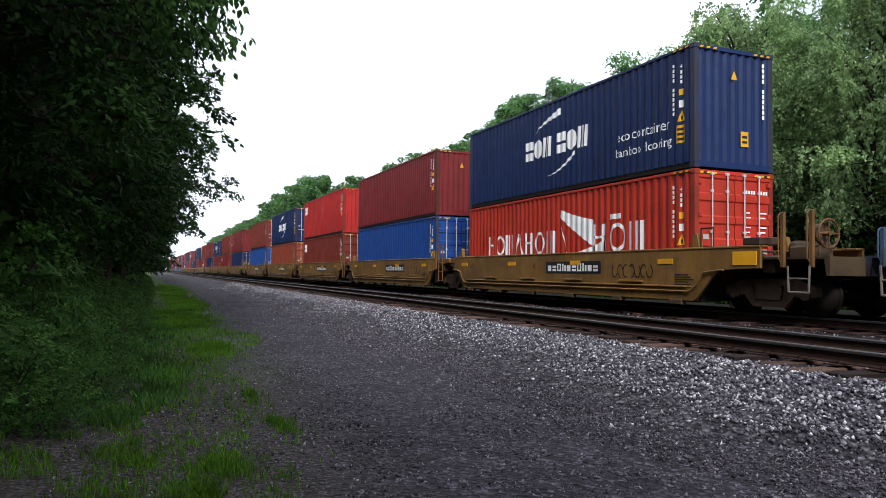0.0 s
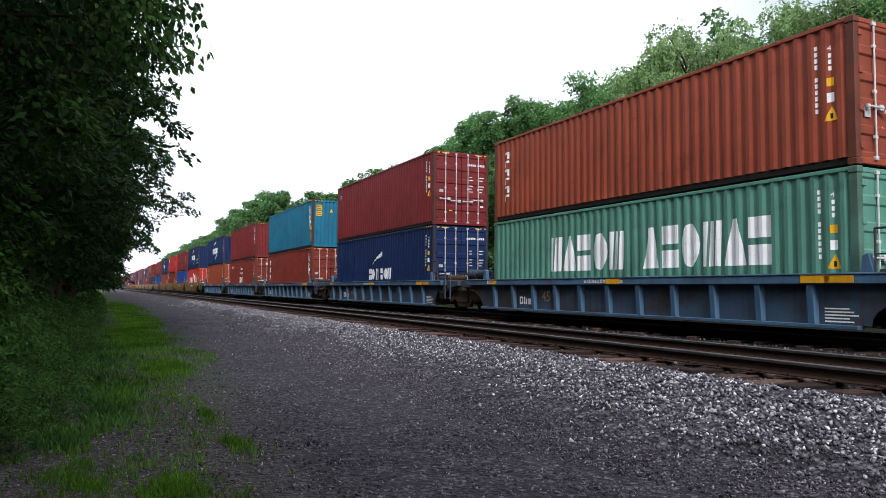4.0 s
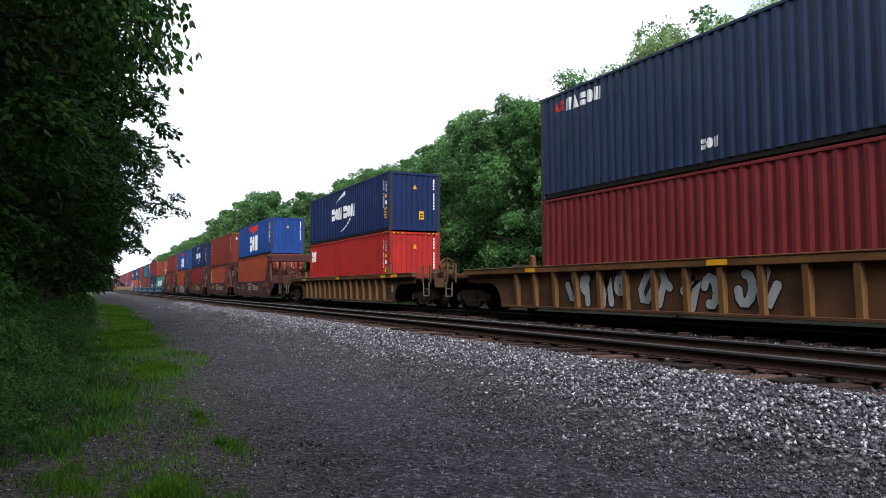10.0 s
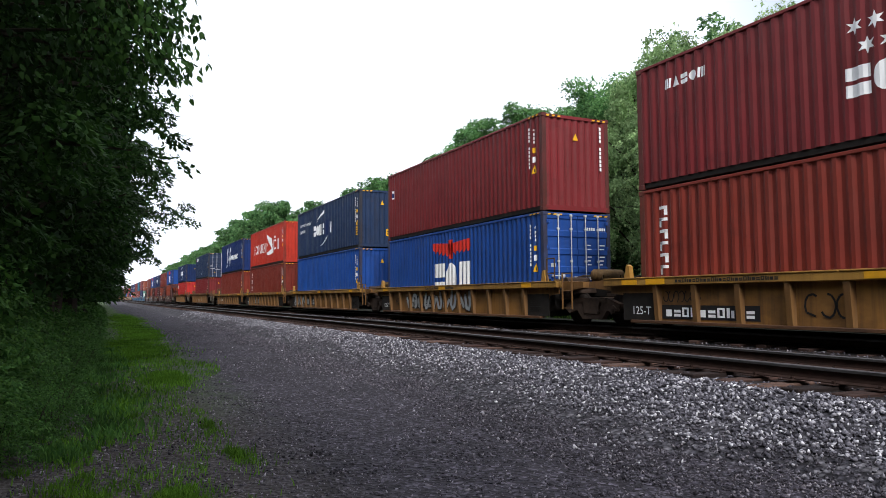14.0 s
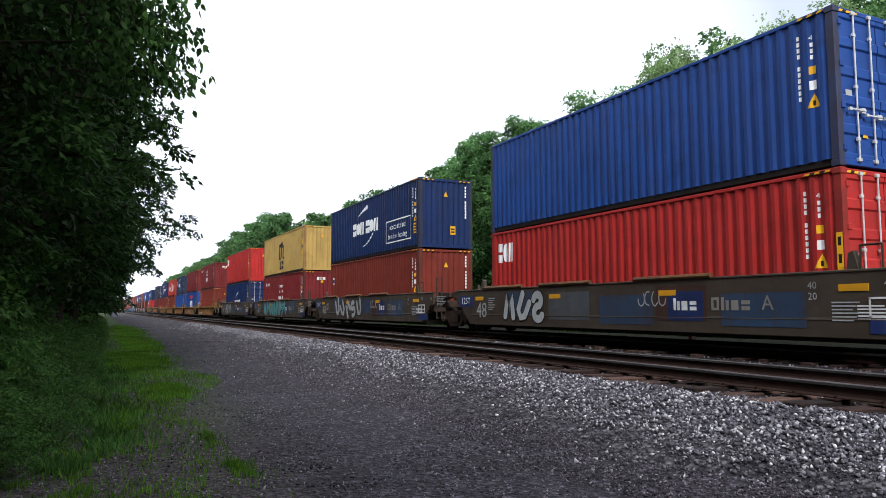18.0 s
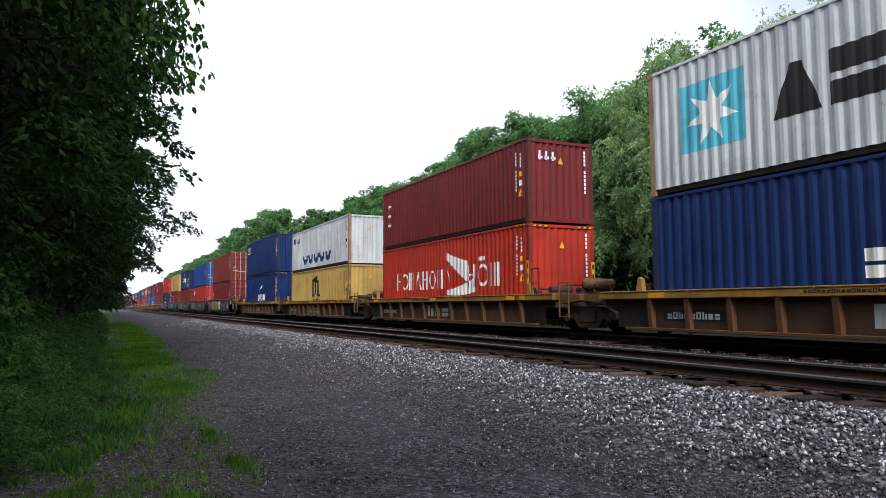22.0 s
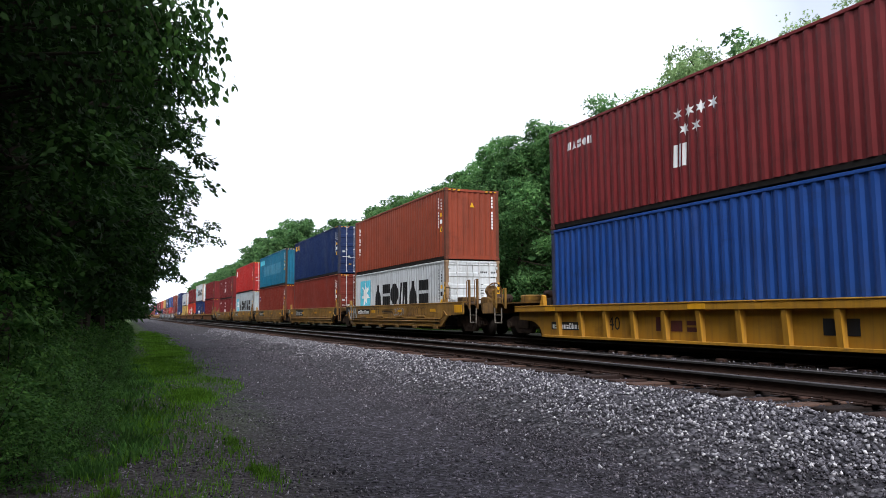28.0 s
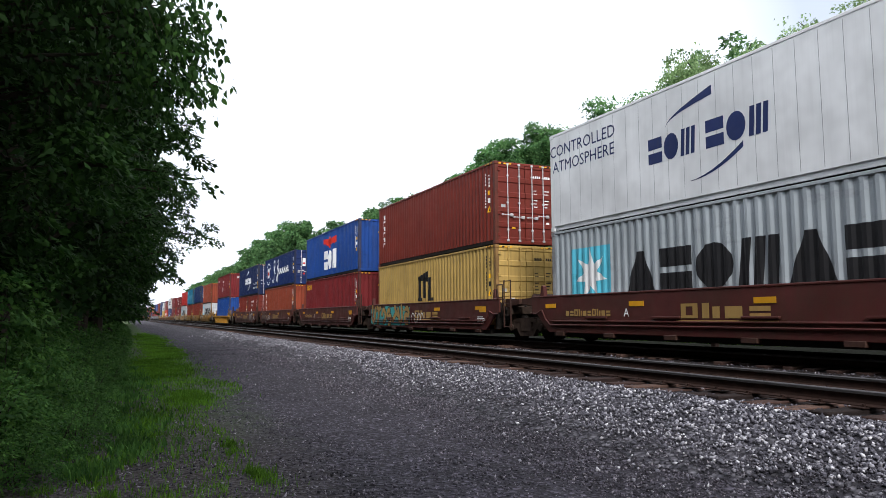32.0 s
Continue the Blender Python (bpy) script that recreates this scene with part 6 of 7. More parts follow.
def amber_last(car, st, lo, hi):
    flat_word(car, "125-T", 0.19, -hi + 1.18, 0.42, "mark_white", -1.381)
    box_mark(car, -hi + 1.85, 0.26, 2.6, 0.30, "mark_black", -1.377, "black number panel")
    blocks_mark(car, -hi + 1.95, 0.31, 2.4, 0.20, 10, "mark_white", -1.381)
    blocks_mark(car, -hi + 2.4, st.top - 0.14, 2.6, 0.08, 26, "mark_black", -1.524)
    box_mark(car, -hi + 1.5, st.top - 0.17, 0.6, 0.13, "reflector", -1.526, "yellow panel")
    scribble(car, -hi + 1.9, 1.1, 0.62, 0.26, "mark_black", 81, -1.377)
    scribble(car, -hi + 5.4, 0.9, 0.35, 0.45, "mark_black", 82, -1.377)
    scribble(car, 1.0, 2.6, 0.35, 0.42, "mark_silver", 83, -1.377)
    flat_word(car, "40", 0.3, 0.2, 0.55, "mark_black", -1.377)


def amber_sprayed(seed, inks, s, w):
    def marks(car, st, lo, hi):
        amber_logo(car, st, lo, hi)
        graffiti(car, s, w, 0.26, 0.68, inks, seed, -1.386)
    return marks


def slate_marks(seed, inks, s, w, second=None):
    """Repainted patches, sprayed pieces, number bars and notices on a grimy grey car."""
    def marks(car, st, lo, hi):
        rng = random.Random(seed)
        for i in range(3):
            a = -5.2 + 3.7 * i + rng.uniform(-0.3, 0.3)
            part("ledge_pipe", kept(("ledge_pipe", i), lambda: Geo().tube((-1.50, -1.15, 0), (-1.50, 1.15, 0), 0.055, 8)), M["car_rust"], car, "rusty roller on the top edge", pose(0, -a, st.top + 0.03))
        box_mark(car, -hi + 0.15, 0.86, 1.0, 0.36, "mark_blue", label="blue panel")
        flat_word(car, "125T", 0.22, -hi + 0.65, 1.04, "mark_white", -1.511)
        flat_word(car, "48", 0.50, -hi + 1.75, 0.72, "mark_silver", -1.508)
        for i, ink in enumerate(("car_patch", "car_steel", "car_patch", "car_umber", "car_patch")):
            a = -4.6 + 2.1 * i + rng.uniform(-0.4, 0.4)
            box_mark(car, a, rng.uniform(0.40, 0.62), rng.uniform(1.0, 1.9), rng.uniform(0.60, 0.76), ink, -1.5045 - 0.0004 * i, "repainted patch")
        graffiti(car, s, w, 0.40, 0.92, inks, seed, -1.509)
        if second:
            graffiti(car, second[0], second[1], 0.42, 0.86, second[2], seed + 1, -1.509)
        else:
            scribble(car, 1.2, 0.9, 0.82, 0.36, "mark_silver", seed + 7, -1.508)
        box_mark(car, 2.15, 0.52, 1.0, 0.62, "mark_blue", -1.507, "blue panel behind the car's mark")
        blocks_mark(car, 2.3, 0.74, 0.7, 0.26, 3, "mark_white", -1.511)
        blocks_mark(car, 3.35, 0.74, 1.0, 0.26, 4, "mark_ash", -1.510)
        flat_word(car, "A", 0.28, 4.72, 0.87, "mark_ash", -1.510)
        for word, at, z in (("40", lo - 2.35, 1.17), ("20", lo - 2.35, 0.98), ("45", lo - 1.0, 1.17), ("48", lo - 0.15, 1.17)):
            flat_word(car, word, 0.13, at, z, "mark_silver", -1.510)
        g = Geo()
        for i in range(6):
            side_bar(g, lo - 2.0, 0.86 - 0.06 * i, 0.50 - 0.06 * (i % 3), 0.025, -1.510)
            side_bar(g, -hi + 2.2, 1.10 - 0.07 * i, 0.42 - 0.06 * (i % 3), 0.03, -1.510)
            side_bar(g, lo + 0.35, 1.22 - 0.06 * i, 0.75 - 0.1 * (i % 3), 0.022, -1.510)
        tagged(part("notice", g, M["mark_silver"], car, "rows of small print"), kind="stuff")
        g = Geo()
        for a, z, dw, dh in ((0, 0, 0.62, 0.035), (0, 0.30, 0.62, 0.035), (0, 0, 0.035, 0.33), (0.30, 0, 0.035, 0.33), (0.585, 0, 0.035, 0.33), (0.3, 0.14, 0.3, 0.03)):
            side_bar(g, lo - 1.35 + a, 0.62 + z, dw, dh, -1.510)
        tagged(part("notice", g, M["mark_white"], car, "white framed lubrication panel"), kind="stuff")
        box_mark(car, lo - 1.35, 0.36, 0.9, 0.22, "mark_blue", -1.509, "blue panel")
    return marks


def drab_marks(car, st, lo, hi):
    box_mark(car, -5.6, 0.42, 1.7, 0.22, "mark_black", -1.377, "dark number panel")
    blocks_mark(car, -5.5, 0.45, 1.5, 0.15, 9, "mark_silver", -1.381)
    blocks_mark(car, -0.9, 0.36, 1.9, 0.4, 3, "mark_silver", -1.377)
    box_mark(car, 5.2, st.top - 0.17, 0.8, 0.14, "reflector", -1.526, "yellow panel")
    blocks_mark(car, -2.0, st.top - 0.13, 1.6, 0.07, 18, "mark_black", -1.524)


def gold_marks(car, st, lo, hi):
    flat_word(car, "125T", 0.18, -hi + 0.4, st.top - 0.2, "mark_white", -1.516)
    flat_word(car, "40", 0.34, -hi + 1.15, 0.80, "mark_black", -1.506)
    box_mark(car, -4.1, 0.72, 2.3, 0.42, "mark_black", label="black trade panel")
    blocks_mark(car, -3.9, 0.78, 1.9, 0.30, 3, "mark_silver")
    scribble(car, 0.4, 2.0, 0.75, 0.34, "mark_black", 31)
    scribble(car, 3.2, 1.5, 0.62, 0.4, "car_rust", 32)


def gold_first(car, st, lo, hi):
    box_mark(car, -4.6, 0.80, 2.0, 0.26, "mark_black", label="black number panel")
    blocks_mark(car, -4.5, 0.84, 1.8, 0.18, 10, "mark_white")
    graffiti(car, -6.3, 1.55, 0.50, 0.72, (None, "mark_silver", "mark_black"), 33, -1.508)
    flat_word(car, "B", 0.22, -1.2, 0.9, "mark_black", -1.508)
    scribble(car, -2.3, 1.2, 1.0, 0.2, "mark_black", 34)
    scribble(car, 0.9, 1.3, 0.72, 0.34, "mark_silver", 35)
    scribble(car, 2.6, 2.2, 0.70, 0.40, "car_rust", 36)
    g = Geo()
    for i in range(3):
        side_bar(g, -0.7, 0.98 - 0.07 * i, 1.5 - 0.1 * (i % 2), 0.035, -1.506)
    tagged(part("notice", g, M["mark_black"], car, "rows of small print"), kind="stuff")


def bright_marks(car, st, lo, hi):
    box_mark(car, -5.9, 0.32, 1.5, 0.22, "mark_black", -1.377, "black number panel")
    blocks_mark(car, -5.85, 0.35, 1.4, 0.15, 10, "mark_white", -1.381)
    flat_word(car, "40", 0.36, -3.0, 0.5, "mark_black", -1.377)
    blocks_mark(car, -1.5, 0.36, 1.5, 0.32, 3, "car_maroon", -1.377)
    box_mark(car, 2.9, 0.36, 0.7, 0.3, "mark_black", -1.377, "black notice plate")


def wine_marks(letter, seed=None, inks=None, s=0, w=0):
    def marks(car, st, lo, hi):
        blocks_mark(car, -0.6, 0.72, 2.5, 0.32, 4, "mark_gold")
        box_mark(car, -0.7, 0.63, 2.7, 0.05, "mark_gold", -1.508)
        blocks_mark(car, -5.0, 0.78, 2.0, 0.18, 10, "mark_gold")
        flat_word(car, letter, 0.22, -2.4, 0.85, "mark_white", -1.508)
        box_mark(car, lo - 1.4, 0.92, 0.5, 0.2, "reflector", label="orange reflector panel")
        if inks:
            graffiti(car, s, w, 0.40, 0.88, inks, seed, -1.512)
            scribble(car, s + w + 0.2, 1.3, 0.5, 0.45, "mark_white", seed + 3, -1.512)
    return marks


NAV, EDGE = logo_swoosh, True
# cars far ahead
rng_far = random.Random(11)
far_colours = [("maroon", "navy"), ("brick", "blue"), ("navy", "maroon"), ("red", "maroon"), ("maroon", "navy"), ("brick", "maroon"), ("blue", "brick"), ("grey", "navy")]
u = 43.75 + 15.65 * 3 + 4.2
far_logos = [logo_none, logo_corner, logo_vertical, logo_none, NAV]
for i in range(22):
    top_c, low_c = far_colours[(i * 5 + i // 3) % 8]
    stack(("tan", "amber", "blue", "wine")[i // 5 % 4], u, (low_c, True, "w" if i % 3 else "d", far_logos[i % 5]), (top_c, i % 4 != 2, "d" if i % 2 else "w", far_logos[(i + 2) % 5]), 1.75 if i % 5 else 3.9, 1.75 if (i + 1) % 5 else 3.9, i % 5 == 0, (i + 1) % 5 == 0, None, False)
    u += 15.7 if (i + 1) % 5 else 20.0
# tan cars
stack("tan", 43.75 + 15.65 * 2, ("blue", True, "d", logo_none), ("brick", True, "d", logo_none), 1.73, 3.9, False, EDGE, tan_marks)
stack("tan", 43.75 + 15.65, ("orange", True, "d", logo_none), ("navy", True, "d", NAV), 1.73, 1.73, extras=tan_marks)
stack("tan", 43.75, ("brick", True, "d", logo_corner), ("red", True, "w", logo_corner), 1.73, 1.73, extras=tan_marks)
stack("tan", 28.07, ("blue", True, "d", logo_none), ("maroon", True, "w", logo_none), 1.69, 1.73, extras=tan_marks)
stack("tan", 12.50, ("vermilion", True, "d", logo_flag), ("navy", True, "w", logo_eco), 3.88, 1.69, EDGE, extras=tan_marks)
# blue cars
stack("blue", -7.45, ("orange", True, "d", logo_vertical), ("navy", True, "w", lambda k, h: logo_swoosh(k, h, s=4.4)), 2.13, 3.88, False, EDGE, blue_marks)
stack("blue", -23.90, ("brick", True, "d", lambda k, h: logo_seven(k, h)), ("maroon", True, "w", logo_none), 2.4, 2.13, extras=blue_marks)
stack("blue", -40.90, ("brick", True, "d", logo_vertical), ("teal", True, "w", logo_heights), 2.5, 2.4, extras=blue_marks)
stack("blue", -58.10, ("navy", True, "d", logo_small), ("maroon", True, "d", logo_dot), 2.3, 2.5, extras=blue_marks)
stack("blue", -74.90, ("green", False, "d", logo_china), ("orange", False, "d", logo_vertical), 3.70, 2.3, EDGE, extras=blue_marks)
# maroon bulkhead cars
stack("bulk", -94.45, ("brick", True, "d", logo_none), ("brick", False, "d", logo_tex), 1.53, 3.70, False, EDGE, land_marks)
stack("bulk", -109.7, ("orange", True, "d", logo_none), ("blue", False, "w", logo_eagle), 1.80, 1.53, extras=land_sprayed)
stack("bulk", -125.5, ("maroon", True, "d", logo_none), ("navy", False, "w", lambda k, h: logo_swoosh(k, h, s=4.1, z=1.05)), 1.55, 1.80, extras=land_marks)
stack("bulk", -140.8, ("orange", False, "d", logo_vertical), ("brick", True, "w", logo_tex), 1.60, 1.55, extras=land_marks)
stack("bulk", -156.2, ("orange", True, "d", logo_none), ("blue", False, "w", logo_eagle), 4.70, 1.60, EDGE, extras=land_marks)
# two brown cars
stack("brown", -178.2, ("red", True, "w", logo_corner), ("navy", False, "w", lambda k, h: logo_swoosh(k, h, s=4.1, z=1.05)), 5.10, 5.00, EDGE, EDGE, brown_marks)
stack("brown", -201.7, ("maroon", True, "w", logo_none), ("slate_blue", True, "d", logo_seaco), 5.20, 6.20, EDGE, EDGE, brown_sprayed)
# yellow cars
stack("amber", -223.9, ("brick", True, "w", logo_none), ("deep_blue", True, "w", logo_script), 1.80, 4.80, False, EDGE, amber_marks)
stack("amber", -239.7, ("brick", True, "w", logo_vertical), ("vermilion", True, "w", logo_flag), 1.86, 1.80, extras=amber_logo)
stack("amber", -255.6, ("blue", True, "w", logo_none), ("slate_blue", True, "w", logo_adv), 1.90, 1.86, extras=amber_sprayed(41, (None, "mark_silver", "mark_black"), -6.0, 2.4))
stack("amber", -271.6, ("blue", True, "d", logo_eagle), ("maroon", True, "w", logo_square), 1.97, 1.90, extras=amber_sprayed(42, (None, "mark_silver", "mark_black"), -3.6, 5.6))
stack("amber", -287.8, ("brick", True, "w", logo_vertical), ("maroon", True, "w", logo_seven), 4.30, 1.97, EDGE, extras=amber_last)
# grimy grey cars
stack("slate", -308.8, ("navy", True, "d", logo_small), ("red", True, "w", logo_corner_strips), 3.07, 4.30, False, EDGE, slate_marks(51, (None, "mark_silver", "mark_black"), -4.4, 3.4))
stack("slate", -327.1, ("maroon", True, "w", logo_seven), ("ochre", True, "w", logo_m), 2.90, 3.07, extras=slate_marks(52, (None, "mark_teal", "mark_silver"), -4.4, 7.2))
stack("slate", -345.1, ("brick", True, "w", logo_square), ("navy", True, "w", logo_eco_box), 2.90, 2.90, extras=slate_marks(53, (None, "mark_silver", "mark_black"), -4.2, 4.2))
stack("slate", -363.1, ("red", True, "d", logo_corner_strips), ("blue", True, "d", logo_none), 2.95, 2.90, extras=slate_marks(54, (None, "mark_silver", "mark_black"), -4.9, 2.3))
stack("slate", -381.25, ("maroon", True, "d", logo_plate), ("brick", True, "d", logo_none), 4.35, 2.95, EDGE, extras=slate_marks(55, ("mark_silver", "mark_gold", "mark_black"), -4.6, 4.5, (0.05, 1.7, ("car_umber", "mark_white", "mark_silver"))))
# weathered yellow cars
stack("drab", -402.15, ("deep_blue", True, "w", logo_small), ("deep_blue", True, "w", logo_seaco_gold), 2.10, 4.35, False, EDGE, drab_marks)
stack("drab", -418.5, ("ochre", False, "w", logo_m), ("pale", False, "w", logo_cut), 2.45, 2.10, extras=drab_marks)
stack("drab", -435.6, ("vermilion", True, "w", logo_flag_strips), ("maroon", False, "w", logo_tex), 2.60, 2.45, extras=drab_marks)
stack("drab", -453.0, ("deep_blue", True, "w", logo_small), ("pale", True, "w", logo_star), 2.05, 2.60, extras=drab_marks)
stack("drab", -469.3, ("maroon", True, "w", logo_none), ("maroon", False, "w", logo_sign), 3.90, 2.05, EDGE, extras=drab_marks)
# tan yellow cars
stack("gold", -489.3, ("maroon", False, "w", logo_seven), ("maroon", False, "w", logo_seven), 1.70, 3.90, False, EDGE, gold_first)
stack("gold", -504.9, ("grey", True, "w", logo_star), ("red", True, "d", logo_corner), 1.80, 1.70, extras=gold_marks)
stack("gold", -520.7, ("brick", True, "w", logo_square), ("teal", True, "w", logo_patch), 1.60, 1.80, extras=gold_marks)
stack("gold", -536.1, ("brick", True, "d", logo_none), ("navy", True, "d", logo_tan), 1.70, 1.60, extras=gold_marks)
stack("gold", -551.65, ("pale", False, "d", logo_star), ("orange", True, "w", logo_vertical), 3.80, 1.70, EDGE, extras=gold_first)
# single bright yellow car
stack("bright", -571.45, ("blue", True, "w", logo_none), ("maroon", True, "w", lambda k, h: logo_seven(k, h, 5.2, 1, 6)), 3.83, 3.80, EDGE, EDGE, bright_marks)
# maroon cars
stack("wine", -591.3, ("brick", False, "d2", lambda k, h: logo_seven(k, h, 2.0, 1, 7)), ("navy", True, "d", logo_eco), 1.75, 3.83, False, EDGE, wine_marks("B", 61, (None, "mark_silver", "mark_black"), 3.2, 2.0))
stack("wine", -607.0, ("orange", True, "w", logo_vertical), ("deep_blue", False, "d", logo_script_flag), 1.85, 1.75, extras=wine_marks("C", 62, (None, "car_maroon", "mark_silver"), -5.8, 2.4))
stack("wine", -622.9, ("maroon", True, "w", logo_tan), ("blue", True, "w", logo_eagle), 1.63, 1.85, extras=wine_marks("D"))
stack("wine", -638.35, ("ochre", True, "d", logo_m), ("brick", True, "d", logo_vertical), 1.75, 1.63, extras=wine_marks("E", 64, ("mark_teal", "mark_gold", "mark_black"), -6.3, 5.2))
stack("wine", -654.0, ("grey", True, "w", logo_star), ("white", True, "w", logo_atmosphere), 3.80, 1.75, EDGE, extras=wine_marks("A"))

# ---- trees, bushes, grass ----


def fan_leaves(rng, base, axis, length, per, size, sag=0.35, wide=0.42, simple=False):
    """Leaves set along flat fanning sprays; base, axis: where each spray starts and which way it grows."""
    n = len(base) * per
    base, axis = np.repeat(base, per, axis=0), np.repeat(axis, per, axis=0)
    reach = np.repeat(length, per)[:, None]
    flat = np.cross(axis, np.array([0.0, 0.0, 1.0]))
    flat /= np.linalg.norm(flat, axis=1, keepdims=True) + 1e-9
    t = rng.random((n, 1)) ** 0.7
    u = rng.uniform(-1, 1, (n, 1)) * (0.25 + 0.75 * np.sin(np.pi * np.clip(t, 0.05, 0.97)))
    p = base + axis * t * reach + flat * u * reach * wide
    p[:, 2] -= (sag * reach * (t ** 2 + 0.35 * u ** 2))[:, 0]
    p += rng.normal(0, 0.05, (n, 3)) * reach
    a = axis * 0.5 + flat * np.sign(u) * 0.7 + rng.normal(0, 0.35, (n, 3)) + np.array([0, 0, -0.45])
    a /= np.linalg.norm(a, axis=1, keepdims=True)
    b = np.cross(a, np.array([0, 0, 1.0]) + rng.normal(0, 0.5, (n, 3)))
    b /= np.linalg.norm(b, axis=1, keepdims=True) + 1e-9
    s = size * rng.uniform(0.6, 1.3, (n, 1))
    if simple:
        v = np.stack([p - b * s * 0.5, p + b * s * 0.5, p + a * s * 1.35], 1).reshape(-1, 3)
        return v, np.arange(3 * n).reshape(-1, 3)
    up = np.cross(a, b) * s * 0.15
    v = np.stack([p, p + a * s * 0.7 + b * s * 0.42 + up, p + a * s * 1.6, p + a * s * 0.7 - b * s * 0.42 + up], 1).reshape(-1, 3)
    k = 4 * np.arange(n)[:, None]
    return v, np.concatenate([k + np.array([0, 1, 2]), k + np.array([0, 2, 3])], 1).reshape(-1, 3)


def outward(turn, dip):
    return np.array([math.cos(turn) * math.cos(dip), math.sin(turn) * math.cos(dip), -math.sin(dip)])


def trunk_line(rng, height, g, thick=0.018):
    """A slightly bent tapered trunk; returns its points."""
    pts = [Vector((0, 0, -0.3))]
    for i in range(1, 8):
        pts.append(Vector((rng.normal(0, 0.05) * i, rng.normal(0, 0.05) * i, height * 0.86 * i / 7)))
    for i in range(7):
        g.tube(pts[i], pts[i + 1], height * thick * (1 - i / 8), 8, height * thick * (1 - (i + 1) / 8))
    return pts


def bough_tree(seed, height, reach, size, per, low=0.12, limbs=24, sprays=16, spread=0.30, sag=0.35, simple=False):
    """Trunk, limbs that rise and then bow, and layered leafy sprays along them: trunk mesh, crown mesh."""
    rng = np.random.default_rng(seed)
    g = Geo()
    pts = trunk_line(rng, height, g)
    base, axis, length = [], [], []
    for i in range(limbs):
        f = low + (0.98 - low) * (i + rng.random() * 0.7) / limbs
        foot = pts[min(int(f * 7), 6)].lerp(pts[min(int(f * 7) + 1, 7)], f * 7 % 1)
        turn = i * 2.4 + rng.normal(0, 0.3)
        out = reach * math.sqrt(max(0.08, 1 - ((f - 0.45) / 0.62) ** 2)) * rng.uniform(0.62, 1.0)
        rise = height * rng.uniform(0.02, 0.10)
        tip = foot + Vector((math.cos(turn) * out, math.sin(turn) * out, rise))
        mid = foot.lerp(tip, 0.5) + Vector((0, 0, height * 0.03))
        g.tube(foot, mid, height * 0.006 * (1.15 - f), 5, height * 0.0035)
        g.tube(mid, tip, height * 0.0035, 4, height * 0.001)
        for j in range(sprays):
            if j % 4 == 0:
                t = 0.25 + 0.75 * (j // 4 + rng.random()) / (sprays // 4)
                node = np.array(foot.lerp(mid, t * 2) if t < 0.5 else mid.lerp(tip, t * 2 - 1)) + rng.normal(0, 0.07, 3) * reach
                way_out = turn + rng.normal(0, 0.6)
            base.append(node + rng.normal(0, 0.035, 3) * reach)
            axis.append(outward(way_out + (j % 4 - 1.5) * 0.9 + rng.normal(0, 0.2), rng.uniform(-0.35, 0.5)))
            length.append(reach * spread * rng.uniform(0.55, 1.1))
    for j in range(limbs):
        a, r = j * 2.4, reach * 0.5 * math.sqrt((j + 0.5) / limbs)
        base.append(np.array(pts[7]) + np.array([math.cos(a) * r, math.sin(a) * r, height * (0.12 - 0.16 * (j / limbs)) + rng.normal(0, 0.2)]))
        axis.append(outward(a, rng.uniform(0.1, 0.6)))
        length.append(reach * spread * rng.uniform(0.6, 1.1))
    v, t = fan_leaves(rng, np.array(base), np.array(axis), np.array(length), per, size, sag, 0.45, simple)
    w = inner_leaves(rng, height, reach, low, 5200 if not simple else 2600, size * (2.0 if size < 0.15 else 1.3))
    t = np.concatenate([t, len(v) + np.arange(len(w)).reshape(-1, 3)])
    return g.mesh("trunk"), quick_mesh("crown", np.concatenate([v, w]), tris=t)


def inner_leaves(rng, height, reach, low, n, size):
    """Broad shaded leaves in the heart of a crown."""
    f = rng.random(n)
    wide = reach * 0.62 * np.sqrt(np.clip(1 - ((f - 0.45) / 0.6) ** 2, 0.03, 1)) * np.sqrt(rng.random(n))
    a = rng.uniform(0, 6.283, n)
    p = np.stack([wide * np.cos(a), wide * np.sin(a), height * (low + (0.88 - low) * f)], -1)
    e, d = rng.normal(0, 1, (2, n, 3))
    e /= np.linalg.norm(e, axis=1, keepdims=True)
    d = np.cross(e, d)
    d /= np.linalg.norm(d, axis=1, keepdims=True)
    s = size * rng.uniform(0.3, 0.65, (n, 1))
    return np.stack([p - d * s, p + d * s, p + e * s * 2.2], 1).reshape(-1, 3)


def lobe_tree(seed, height, reach, size, per, low=0.12, limbs=34):
    """A broadleaf crown of flattened leafy lobes, each on its own limb: trunk mesh, crown mesh."""
    rng = np.random.default_rng(seed)
    g = Geo()
    pts = trunk_line(rng, height, g)
    verts = []
    for i in range(limbs + 9):
        f = (i + 0.5 + rng.normal(0, 0.3)) / limbs if i < limbs else rng.uniform(0.72, 0.98)
        f = min(max(f, 0.0), 1.0)
        wide = reach * max(0.12, math.sqrt(max(0.0, 1 - ((f - 0.42) / 0.60) ** 2))) * (rng.uniform(0.62, 0.95) if i < limbs else rng.uniform(0.1, 0.55))
        turn = i * 2.4 + rng.normal(0, 0.25)
        z = height * (low + (0.94 - low) * f) + rng.normal(0, 0.2)
        spine = pts[min(int(z / height * 7), 7)]
        mid = Vector((spine.x + math.cos(turn) * wide, spine.y + math.sin(turn) * wide, z))
        g.tube(Vector((spine.x, spine.y, min(z * 0.84, height * 0.80))), mid, height * 0.0055 * (1 - 0.7 * f), 4, height * 0.001)
